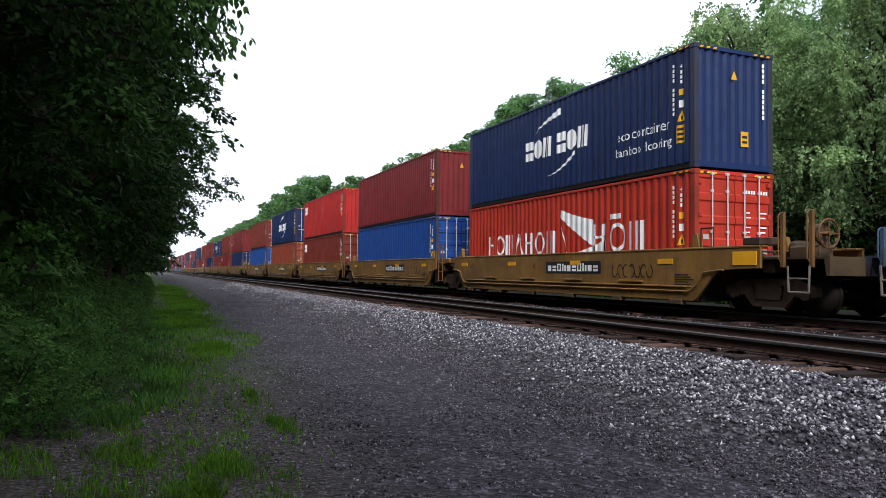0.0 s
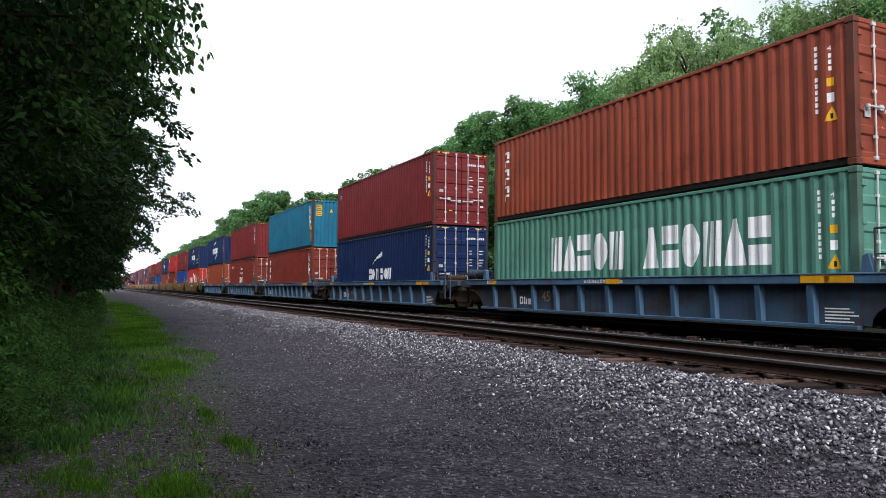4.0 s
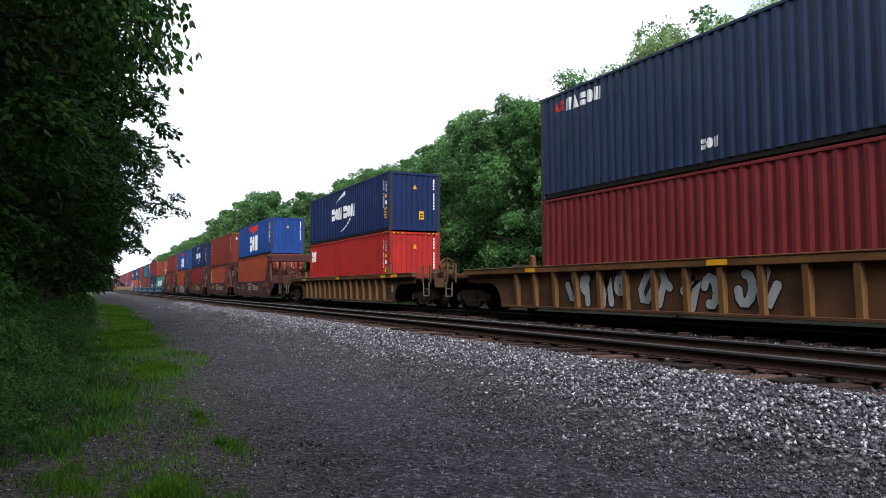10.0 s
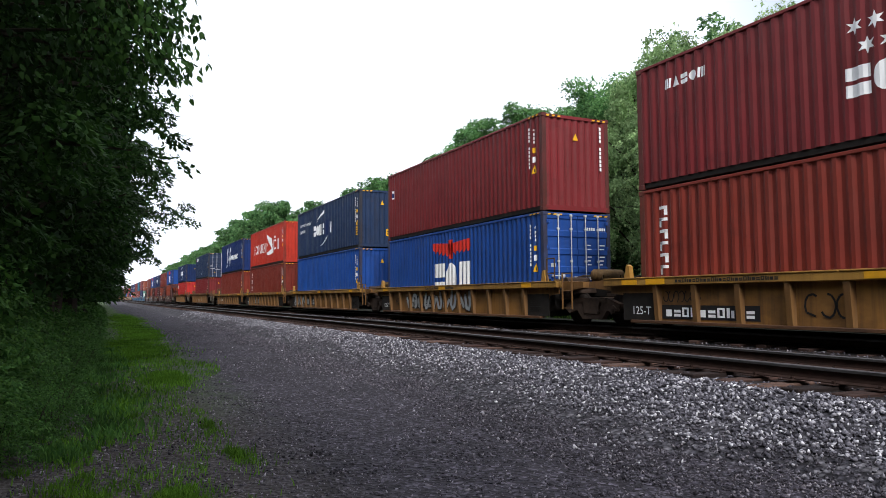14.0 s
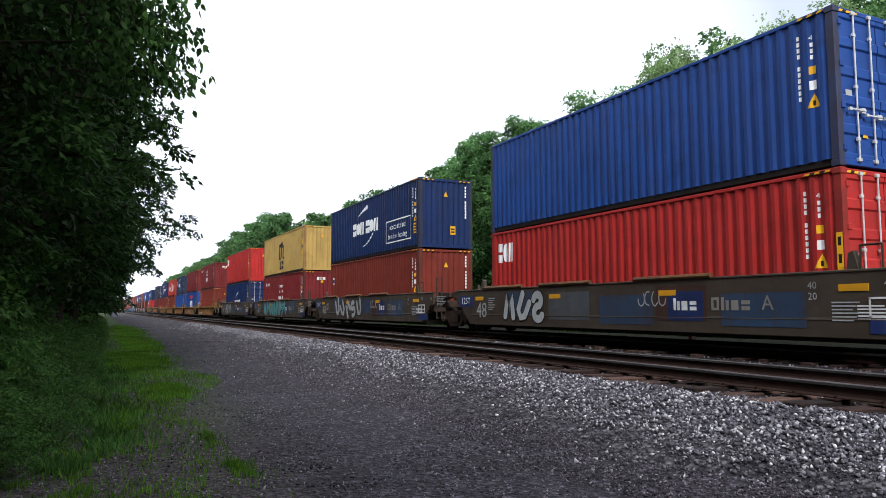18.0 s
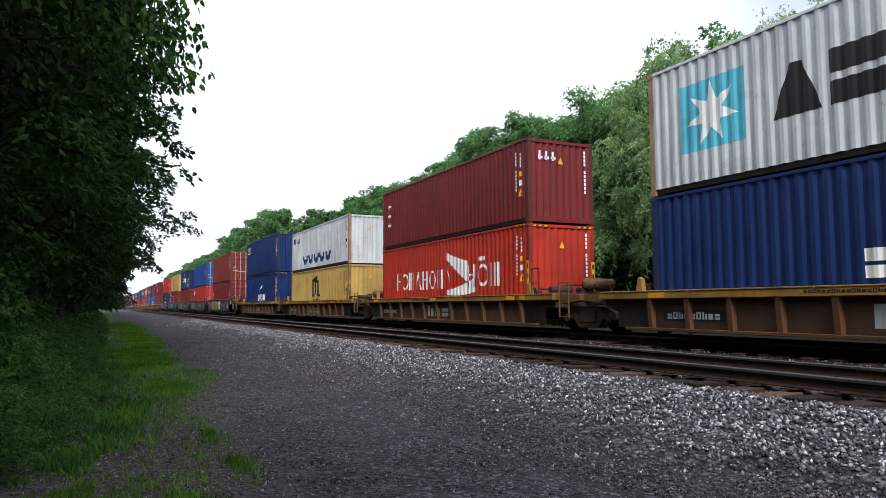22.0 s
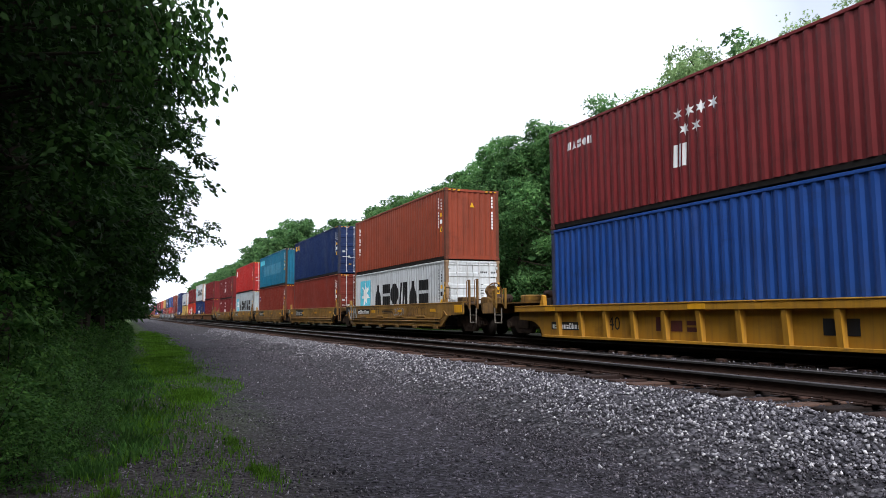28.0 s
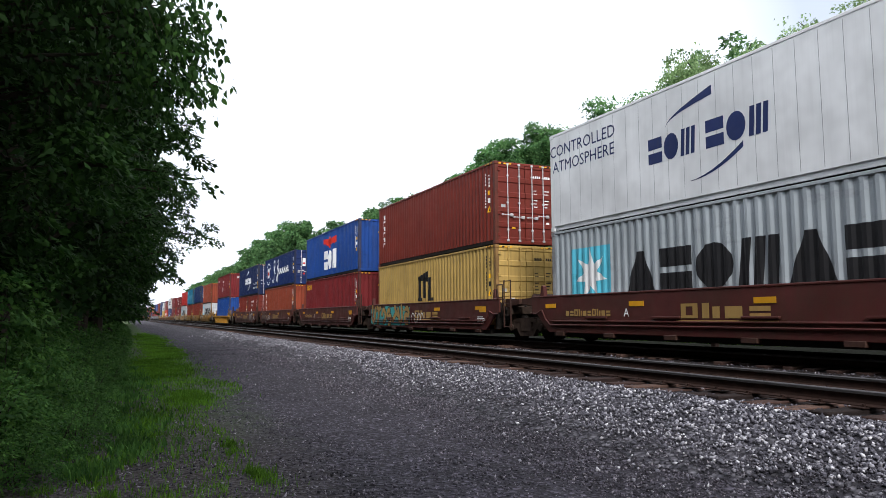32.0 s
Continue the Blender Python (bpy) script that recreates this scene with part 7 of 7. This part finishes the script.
        rb = reach * rng.uniform(0.20, 0.36) * (1 - 0.25 * f)
        for k in range(4):
            c = np.array(mid) + rng.normal(0, 0.55, 3) * np.array([1, 1, 0.6]) * rb * (k > 0)
            r = rb * (0.9, 0.62, 0.5, 0.4)[k]
            m = int(per * (0.42, 0.24, 0.2, 0.14)[k])
            d = rng.normal(0, 1, (m, 3)) + np.array([math.cos(turn) * 0.4, math.sin(turn) * 0.4, 0.45])
            d /= np.linalg.norm(d, axis=1, keepdims=True)
            p = c + d * np.array([r, r, r * 0.62]) * (0.5 + 0.6 * rng.random((m, 1)))
            e = d * np.array([0.8, 0.8, 0.1]) + rng.normal(0, 0.55, (m, 3)) + np.array([0, 0, -0.45])
            e /= np.linalg.norm(e, axis=1, keepdims=True)
            b = np.cross(e, np.array([0, 0, 0.8]) + d * 0.4 + rng.normal(0, 0.45, (m, 3)))
            b /= np.linalg.norm(b, axis=1, keepdims=True) + 1e-9
            s = size * rng.uniform(0.55, 1.35, (m, 1))
            verts.append(np.stack([p - b * s * 0.5, p + b * s * 0.5, p + e * s * 1.25], 1).reshape(-1, 3))
    v = np.concatenate(verts + [inner_leaves(rng, height, reach, low, int(6 * per ** 0.9), size * 1.7)])
    return g.mesh("trunk"), quick_mesh("crown", v, tris=np.arange(len(v)).reshape(-1, 3))


def weeping_tree(seed, height, reach, size, per, low=0.28, limbs=32, strands=22, drop=2.5):
    """A birch: arching limbs whose ends hang in curtains of thin leafy strands: trunk mesh, crown mesh."""
    rng = np.random.default_rng(seed)
    g = Geo()
    pts = trunk_line(rng, height, g, 0.014)
    verts = []
    base, axis, length = [], [], []
    for i in range(limbs):
        f = low + (1.0 - low) * (i + rng.random() * 0.8) / limbs
        foot = pts[min(int(f * 6), 6)].lerp(pts[min(int(f * 6) + 1, 7)], f * 6 % 1)
        turn = i * 2.4 + rng.normal(0, 0.35)
        out = reach * math.sqrt(max(0.05, 1 - ((f - 0.40) / 0.64) ** 2)) * rng.uniform(0.55, 1.0)
        tip = Vector((foot.x + math.cos(turn) * out, foot.y + math.sin(turn) * out, min(height * (f * 0.86 + rng.uniform(0.06, 0.14)), height)))
        mid = foot.lerp(tip, 0.55) + Vector((0, 0, height * 0.035))
        g.tube(foot, mid, height * 0.0045, 5, height * 0.003)
        g.tube(mid, tip, height * 0.003, 4, height * 0.001)
        for k in range(8):
            base.append(np.array(mid.lerp(tip, rng.uniform(0.0, 1.0))) + rng.normal(0, 0.25, 3))
            axis.append(outward(turn + rng.normal(0, 0.8), rng.uniform(-0.1, 0.5)))
            length.append(reach * rng.uniform(0.16, 0.30))
        n = strands * per
        root = np.array(mid) + (np.array(tip) - np.array(mid)) * rng.uniform(0.35, 1.12, (strands, 1)) + rng.normal(0, 1, (strands, 3)) * np.array([0.40, 0.40, 0.16])
        fall = drop * rng.uniform(0.35, 1.0, strands) * (1.15 - 0.4 * f)
        sway = rng.normal(0, 0.10, (strands, 3)) + np.array([math.cos(turn), math.sin(turn), 0]) * 0.12
        w = rng.random((strands, per, 1)) ** 0.85
        p = root[:, None] + sway[:, None] * w * fall[:, None, None] + np.array([0, 0, -1.0]) * w * fall[:, None, None] + rng.normal(0, 0.075, (strands, per, 3)) * (1.25 - 0.6 * w)
        p = p.reshape(-1, 3)
        a = rng.normal(0, 0.45, (n, 3)) + np.array([0, 0, -1.0])
        a /= np.linalg.norm(a, axis=1, keepdims=True)
        b = np.cross(a, rng.normal(0, 1, (n, 3)))
        b /= np.linalg.norm(b, axis=1, keepdims=True) + 1e-9
        s = size * rng.uniform(0.6, 1.3, (n, 1))
        verts.append(np.stack([p - b * s * 0.5, p + b * s * 0.5, p + a * s * 1.3], 1).reshape(-1, 3))
    v, t = fan_leaves(rng, np.array(base), np.array(axis), np.array(length), per * 2, size, 0.5, 0.5, True)
    v = np.concatenate([v, inner_leaves(rng, height, reach * 0.9, 0.28, 9000, 0.13)] + verts)
    return g.mesh("trunk"), quick_mesh("crown", v, tris=np.arange(len(v)).reshape(-1, 3))


TREE_KINDS = {}


def tree(name, label, kind, x, y, scale=1.0, turn=0.0, group=""):
    trunk, crown, leaf = TREE_KINDS[kind]
    t = thing(name, label, "tree", group, pose(x, y, (max(ground_height(x, y), -0.1) if x < 16 else -0.1) - 0.05, 0, 0, turn))
    t.scale = (scale, scale, scale)
    part("trunk", trunk, M["bark"], t)
    part("crown", crown, M[leaf], t)
    return t


for name, seed, leaf in (("birch_a", 21, "leaf_pale"), ("birch_b", 22, "leaf_pale")):
    TREE_KINDS[name] = (*weeping_tree(seed, 14.0, 4.2, 0.095, 34), leaf)
for name, seed, height, reach, size, per, low, limbs, leaf in (
    ("wood_a", 23, 13.8, 4.5, 0.135, 800, 0.20, 40, "leaf_wood"), ("wood_b", 24, 14.2, 4.7, 0.135, 800, 0.18, 40, "leaf_wood"),
    ("back_a", 30, 13.8, 4.7, 0.17, 380, 0.03, 42, "leaf_mid"),
    ("far_a", 27, 13.8, 4.7, 0.26, 220, 0.10, 36, "leaf_mid"), ("far_b", 28, 14.4, 4.9, 0.26, 220, 0.08, 36, "leaf_mid"),
):
    TREE_KINDS[name] = (*lobe_tree(seed, height, reach, size, per, low, limbs), leaf)
for name, seed, height, reach, size, per, limbs, sprays, spread, simple in (
    ("verge_far", 29, 13.5, 3.2, 0.22, 14, 30, 16, 0.30, True), ("verge_a", 25, 13.5, 3.1, 0.066, 78, 26, 20, 0.23, False), ("verge_b", 26, 14.0, 3.15, 0.066, 78, 26, 20, 0.23, False),
    ("verge_c", 35, 13.7, 3.1, 0.10, 48, 26, 20, 0.23, True), ("verge_d", 36, 13.7, 3.1, 0.10, 48, 26, 20, 0.23, True),
):
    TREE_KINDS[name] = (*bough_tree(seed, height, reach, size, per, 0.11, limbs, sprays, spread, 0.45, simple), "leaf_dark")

# the wood behind the train
wood = random.Random(5)
y, i = 3.0, 0
while y < 340:
    far = y > 70
    x = 25.0 + wood.uniform(-0.8, 0.8) + (0 if y < 75 else min((y - 75) * 0.02, 4))
    tall = wood.uniform(0.98, 1.05) * (1.03 if y < 33 else 0.985 if y < 46 else 0.94 if y < 60 else 0.95 if y < 84 else 1.0)
    if 112 < y < 155:
        tall *= 1.24
    elif y > 155:
        tall *= 1.15
    elif y > 84:
        tall *= 0.95
    if 17 < y < 28.5:
        tree("birch_tree", "tall birch with drooping pale green leaves", ("birch_a", "birch_b")[i % 2], x - 0.8, y, tall * 0.96, wood.uniform(0, 360), "trees behind the railway")
    else:
        tree("wood_tree", "leafy green broadleaf tree at a wood's edge", ("far_a", "far_b")[i % 2] if far else ("wood_a", "wood_b", "wood_a")[i % 3], x, y, tall, wood.uniform(0, 360), "trees behind the railway")
    y += wood.uniform(4.2, 5.2) * (1 if not far else 1.35)
    i += 1
y = 0.0
while y < 110:
    tree("wood_tree", "dark green broadleaf tree deeper in the wood", "back_a" if y < 45 else "far_a", 30.5 + wood.uniform(-1.0, 1.0), y, wood.uniform(0.98, 1.06) * (1.16 if y < 45 else 1.04 if y < 60 else 1.0), wood.uniform(0, 360), "trees behind the railway")
    if y < 75:
        tree("wood_tree", "dark green broadleaf tree deep in the wood", "far_a", 38.0 + wood.uniform(-1.0, 1.0), y + 2, wood.uniform(0.9, 1.0), wood.uniform(0, 360), "trees behind the railway")
    y += wood.uniform(4.5, 5.5)

# the trees over the path
# Row starts far behind the eye, unseen there, to shade the verge ahead.
y, i = -46.0, 0
while y < 200:
    x = -3.9 if y < 8 else (-2.75 if y < 12 else -1.85 + min((y - 8) * 0.035, 0.6))
    x += wood.uniform(-0.25, 0.15) + min(max(y - 60, 0) * 0.002, 0.2) + (0.22 if y > 17 else 0.0)
    near_eye = 3 < y < 46
    tree("verge_tree", "dark green leafy tree overhanging the path", ("verge_a", "verge_b")[i % 2] if y < 24 and near_eye else ("verge_c", "verge_d")[i % 2] if near_eye else "verge_far", x, y, wood.uniform(0.92, 1.1), wood.uniform(0, 360), "trees along the path")
    tree("verge_tree", "dark green leafy tree behind the path's verge", "verge_far", x - 4.8, y + 2, wood.uniform(1.0, 1.2), wood.uniform(0, 360), "trees along the path")
    y += wood.uniform(3.2, 4.0) if near_eye else wood.uniform(5.5, 7.0)
    i += 1


# Two trees added behind the eye, out of view, to shade the near path.
for sx, sy in ((-2.2, -8.0), (-2.6, -13.5)):
    tree("verge_tree", "dark green leafy tree shading the path", "verge_far", sx, sy, wood.uniform(0.95, 1.1), wood.uniform(0, 360), "trees along the path")


def spray(seed, tip, size, count, hang):
    """Large oval leaves hanging in bunches round the end of a bough."""
    rng = np.random.default_rng(seed)
    n = count
    p = np.array(tip) + np.clip(rng.normal(0, 1, (n, 3)), -1.5, 1.5) * np.array([0.15, 0.30, 0.17]) + np.array([-0.25, 0, 0.06]) * rng.random((n, 1)) * 3 - np.array([0, 0, hang]) * rng.random((n, 1)) ** 2
    a = rng.normal(0, 0.45, (n, 3)) + np.array([0.2, -0.1, -1.0])
    a /= np.linalg.norm(a, axis=1, keepdims=True)
    b = np.cross(a, rng.normal(0, 1, (n, 3)))
    b /= np.linalg.norm(b, axis=1, keepdims=True)
    s = size * rng.uniform(0.6, 1.25, (n, 1))
    up = np.cross(a, b) * s * 0.12
    v = np.stack([p, p + a * s * 0.35 + b * s * 0.36 + up, p + a * s * 0.85 + b * s * 0.28 + up, p + a * s * 1.35, p + a * s * 0.85 - b * s * 0.28 + up, p + a * s * 0.35 - b * s * 0.36 + up], 1).reshape(-1, 3)
    k = 6 * np.arange(n)[:, None]
    t = np.concatenate([k + np.array(q) for q in ((0, 1, 5), (1, 2, 4), (1, 4, 5), (2, 3, 4))], 1).reshape(-1, 3)
    return quick_mesh("leaf_spray", v, tris=t)


host = tree("verge_tree", "dark leafy tree with a low bough over the path", "verge_a", -3.1, 9.0, 0.95, 70, "trees along the path")
for n, (a, b, hang) in enumerate((((0.0, 0.2, 4.0), (4.02, -1.5, 4.05), 0.35), ((0.0, 0.0, 4.2), (4.05, -1.5, 4.40), 0.3), ((0.0, 0.2, 4.5), (3.95, -1.4, 4.75), 0.3), ((0.0, 0.3, 5.0), (3.80, -1.2, 5.25), 0.3),
                                 ((0.0, 0.0, 3.6), (3.6, -1.3, 4.2), 0.5), ((0.0, 0.0, 4.2), (3.5, -1.6, 4.8), 0.5), ((0.0, -0.2, 4.6), (3.2, -1.8, 5.2), 0.4), ((0.0, 0.0, 3.2), (3.0, -1.2, 4.0), 0.6), ((0.0, 0.0, 4.2), (2.7, -1.9, 4.7), 0.6))):
    turn_back = pose(0, 0, 0, 0, 0, -70)
    limb = Geo().tube(a, b, 0.04, 6, 0.006)
    twig = random.Random(n)
    for j in range(9):
        p = Vector(a).lerp(Vector(b), 0.72 + 0.03 * j)
        limb.tube(p, p + Vector((twig.uniform(-0.1, 0.28), twig.uniform(-0.4, 0.4), twig.uniform(-0.45, 0.15))), 0.006, 4, 0.002)
    bough = part("bough", limb, M["bark"], host, "", turn_back)
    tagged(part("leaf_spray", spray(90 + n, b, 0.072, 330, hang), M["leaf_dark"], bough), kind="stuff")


def bush_mesh(seed, w, h, size, per, clumps, simple=False):
    """Arching leafy sprays that grow out of one foot."""
    rng = np.random.default_rng(seed)
    a = rng.uniform(0, 6.283, clumps)
    r = w * rng.random(clumps) ** 0.5 * 0.75
    z = h * (0.2 + 0.8 * rng.random(clumps)) * (1 - 0.5 * (r / w) ** 2)
    base = np.stack([r * np.cos(a), r * np.sin(a), z], -1)
    axis = np.array([outward(b + rng.normal(0, 0.6), rng.uniform(-0.5, 0.4)) for b in a])
    v, t = fan_leaves(rng, base, axis, w * rng.uniform(0.3, 0.6, clumps), per, size, 0.45, 0.4, simple)
    return quick_mesh("leaves", v, tris=t)


def bush_stems(seed, w, h):
    rng = random.Random(seed)
    g = Geo()
    for i in range(9):
        a = rng.uniform(0, 6.28)
        g.tube((0, 0, -0.1), (w * 0.6 * math.cos(a), w * 0.6 * math.sin(a), h * rng.uniform(0.6, 0.95)), 0.018, 5, 0.005)
    return g.mesh("stems")


BUSHES = [(bush_stems(s, 1.1, 1.7), bush_mesh(s, 1.1, 1.7, 0.050, 44, 90)) for s in (71, 72, 73)]
UNDER = [(bush_stems(s, 1.1, 1.7), bush_mesh(s, 1.1, 1.7, 0.095, 22, 50, True)) for s in (76, 77)]


def bush(x, y, scale, label, leaf, group, kinds=BUSHES):
    t = thing("bush", label, "bush", group, pose(x, y, ground_height(x, y) - 0.03, 0, 0, wood.uniform(0, 360)))
    t.scale = (scale, scale, scale * wood.uniform(0.85, 1.15))
    stems, leaves = kinds[wood.randrange(len(kinds))]
    part("stem", stems, M["bark"], t)
    part("leaves", leaves, M[leaf], t)


def hedge_foot(y):
    """Where the weeds end and the grass begins."""
    return -0.45 + 0.018 * max(min(y, 45) - 8, 0) + 0.12 * math.sin(y * 0.8)


y = 7.2
while y < 90:
    near_eye = y < 26
    bush(hedge_foot(y) - 0.15 + wood.uniform(-0.2, 0.1), y + wood.uniform(-0.4, 0.4), wood.uniform(0.32, 0.46), "low dark weeds at the edge of the verge", "leaf_herb", "bushes along the path", BUSHES if near_eye else UNDER)
    bush(hedge_foot(y) - 0.85 + wood.uniform(-0.25, 0.15), y + wood.uniform(-0.6, 0.6), wood.uniform(0.52, 0.78), "dense green weedy bush under the trees", "leaf_herb", "bushes along the path", BUSHES if near_eye else UNDER)
    bush(hedge_foot(y) - 1.9 + wood.uniform(-0.3, 0.2), y + wood.uniform(-0.6, 0.6), wood.uniform(0.95, 1.3), "dense green bush under the trees", "leaf_herb", "bushes along the path", BUSHES if near_eye else UNDER)
    y += 0.95 if y < 20 else 1.5 if y < 34 else 3.0
y = 4.0
while y < 90:
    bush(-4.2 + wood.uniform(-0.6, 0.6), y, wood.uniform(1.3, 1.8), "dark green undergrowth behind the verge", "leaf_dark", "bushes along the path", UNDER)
    y += 2.6
# Undergrowth of the wood takes the darkest leaf colour to stand for shade.
y = 2.0
while y < 150:
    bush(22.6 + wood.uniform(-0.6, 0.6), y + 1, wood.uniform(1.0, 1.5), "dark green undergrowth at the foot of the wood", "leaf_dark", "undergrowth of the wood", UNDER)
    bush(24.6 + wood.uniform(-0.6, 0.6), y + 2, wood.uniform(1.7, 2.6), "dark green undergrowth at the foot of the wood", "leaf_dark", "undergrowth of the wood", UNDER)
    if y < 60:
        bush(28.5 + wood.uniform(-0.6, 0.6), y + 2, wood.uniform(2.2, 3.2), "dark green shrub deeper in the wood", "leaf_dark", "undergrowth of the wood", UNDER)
    y += wood.uniform(2.0, 2.6) * (1 if y < 50 else 2.0)


def grass_field(name, count, place, size, label, seed, leaf="grass", broad=1.0):
    """Single bent blades, a triangle and a tip each."""
    rng = np.random.default_rng(seed)
    p = place(rng, count)
    n = len(p)
    a = rng.uniform(0, 6.283, n)
    h = rng.uniform(size[0], size[1], n)
    lean = rng.uniform(0.1, 0.7, n) * h
    b = rng.uniform(0, 6.283, n)
    w = rng.uniform(0.0016, 0.0038, n) * (1 + p[:, 1] / 9) * broad
    d = np.stack([np.cos(a) * w, np.sin(a) * w, 0 * a], -1)
    tip = p + np.stack([np.cos(b) * lean, np.sin(b) * lean, h], -1)
    mid = p + np.stack([np.cos(b) * lean * 0.35, np.sin(b) * lean * 0.35, h * 0.6], -1)
    v = np.stack([p - d, p + d, mid + d * 0.8, mid - d * 0.8, tip], 1).reshape(-1, 3)
    k = 5 * np.arange(n)[:, None]
    t = np.concatenate([k + np.array([0, 1, 2]), k + np.array([0, 2, 3]), k + np.array([3, 2, 4])], 1).reshape(-1, 3)
    return tagged(part(name, quick_mesh(name, v, tris=t), M[leaf], None), label, "grass", kind="stuff")


# tufts beside the path: middle x, y, half width, half length, blades per square metre
TUFTS = ((0.70, 22.5, 1.05, 5.0, 1500), (1.10, 14.0, 0.45, 1.5, 1900), (0.30, 11.0, 0.5, 2.4, 900), (1.18, 8.6, 0.16, 0.8, 1100), (1.22, 6.9, 0.20, 0.7, 1500),
         (0.52, 5.6, 0.42, 0.75, 2100), (0.05, 5.9, 0.40, 0.6, 1300), (0.45, 4.9, 0.45, 0.4, 2300), (1.0, 5.15, 0.12, 0.4, 1500), (-0.2, 8.0, 0.4, 1.3, 700), (1.5, 33, 0.7, 8, 700), (1.8, 55, 0.8, 16, 300))


def verge_grass(rng, n):
    """Thin ragged tufts close by, thicker and brighter farther along the verge."""
    out = []
    for cx, cy, rx, ry, thick in TUFTS:
        k = int(3.14 * rx * ry * thick * 1.35)
        a, r = rng.uniform(0, 6.283, k), np.abs(rng.normal(0, 0.62, k))
        out.append(np.stack([cx + rx * r * np.cos(a), cy + ry * r * np.sin(a)], -1))
    k = 16000
    y = 4.5 + 60 * rng.random(k) ** 1.6
    out.append(np.stack([np.array([grass_edge(b) for b in y]) - 0.1 - np.abs(rng.normal(0, 0.75, k)), y], -1))
    xy = np.concatenate(out)
    keep = [noise.noise(Vector((a * 2.6, b * 1.9, 7))) + 0.7 * noise.noise(Vector((a * 8, b * 6, 9))) + 0.35 * e > (-0.05 if b < 12 else -0.22) for (a, b), e in zip(xy, rng.normal(0, 1, len(xy)))]
    xy = xy[np.array(keep)]
    return np.stack([xy[:, 0], xy[:, 1], np.array([ground_height(a, b) for a, b in xy])], -1)


def weed_patch(rng, n):
    """A soft belt of low weeds before the bushes, thinning towards the eye."""
    y = 7.2 + 16 * rng.random(n) ** 1.25
    x = np.array([hedge_foot(b) for b in y]) + 0.18 + rng.normal(0, 0.34, n)
    keep = np.array([noise.noise(Vector((a * 1.7, b * 1.2, 4))) > -0.15 + 0.25 * max(0, 9.0 - b) for a, b in zip(x, y)])
    x, y = x[keep], y[keep]
    return np.stack([x, y, np.array([ground_height(a, b) for a, b in zip(x, y)])], -1)


def corner_grass(rng, n):
    """Ragged grass close to the eye at the foot of the trees."""
    y = 4.6 + 2.6 * rng.random(n)
    x = rng.uniform(-1.9, 0.0, n)
    keep = np.array([noise.noise(Vector((a * 1.9, b * 1.9, 11))) > 0.02 for a, b in zip(x, y)])
    x, y = x[keep], y[keep]
    return np.stack([x, y, np.array([ground_height(a, b) for a, b in zip(x, y)])], -1)


def lawn(rng, n):
    x, y = rng.uniform(20.2, 22.4, n), rng.uniform(5, 60, n)
    return np.stack([x, y, np.array([ground_height(a, b) for a, b in zip(x, y)])], -1)


grass_field("verge_grass", 1, verge_grass, (0.02, 0.085), "thin bright green tufts of grass along the path", 8)
grass_field("verge_weeds", 8500, weed_patch, (0.04, 0.14), "soft dark green weeds at the foot of the bushes", 12, "leaf_herb", 2.4)
grass_field("corner_grass", 5200, corner_grass, (0.03, 0.11), "ragged green grass under the nearest trees", 13)
grass_field("lawn_grass", 1200, lawn, (0.05, 0.15), "dark green grass strip between railway and wood", 9)

# the overpass far down the line
over = thing("overpass", "pale concrete road bridge crossing the railway far away", "bridge", "", pose(0, 640, 0))
part("deck", Geo().box(-70, 70, -5, 5, 8.6, 10.0, 0.1), M["concrete"], over)
part("parapet", Geo().box(-70, 70, -5.2, -4.8, 10.0, 11.0), M["concrete"], over)
for px in (-24, 3.5, 18.5, 42):
    part("pier", Geo().box(px - 0.7, px + 0.7, -3.5, 3.5, -0.5, 8.6, 0.1), M["concrete"], over)

# marker post and wire beyond the train
post = tagged(part("marker_post", Geo().box(-0.07, 0.07, -0.07, 0.07, 0.85, 4.3, 0.015), M["post"], None, "", pose(15.9, 15.78, 0.15, 1.0, 3.0, 0)), "slim bleached white post leaning beside the track", "post")
# Added dark foot, unseen; keeps the white base from showing below the cars.
part("footing", Geo().box(-0.085, 0.085, -0.085, 0.085, -0.2, 0.86, 0.015), M["tie"], post, "dark tarred wooden foot")
wire = tagged(part("overhead_wire", Geo().sweep([(21 + 0.02 * i, 30 - 1.2 * i, 5.2 + 0.0045 * (i - 12) ** 2) for i in range(25)], 0.015), M["black"], None), "thin black sagging overhead wire before the wood", "wire")


def motions():
    """The whole train rolls away along its track at one steady speed."""
    for ob, along, up in TRAIN:
        walk(ob, [(t, pose(FAR, along + SPEED * t, RAIL_FAR + up)) for t in (0.0, 8.0, 16.0, 24.0, 32.0)])


motions()
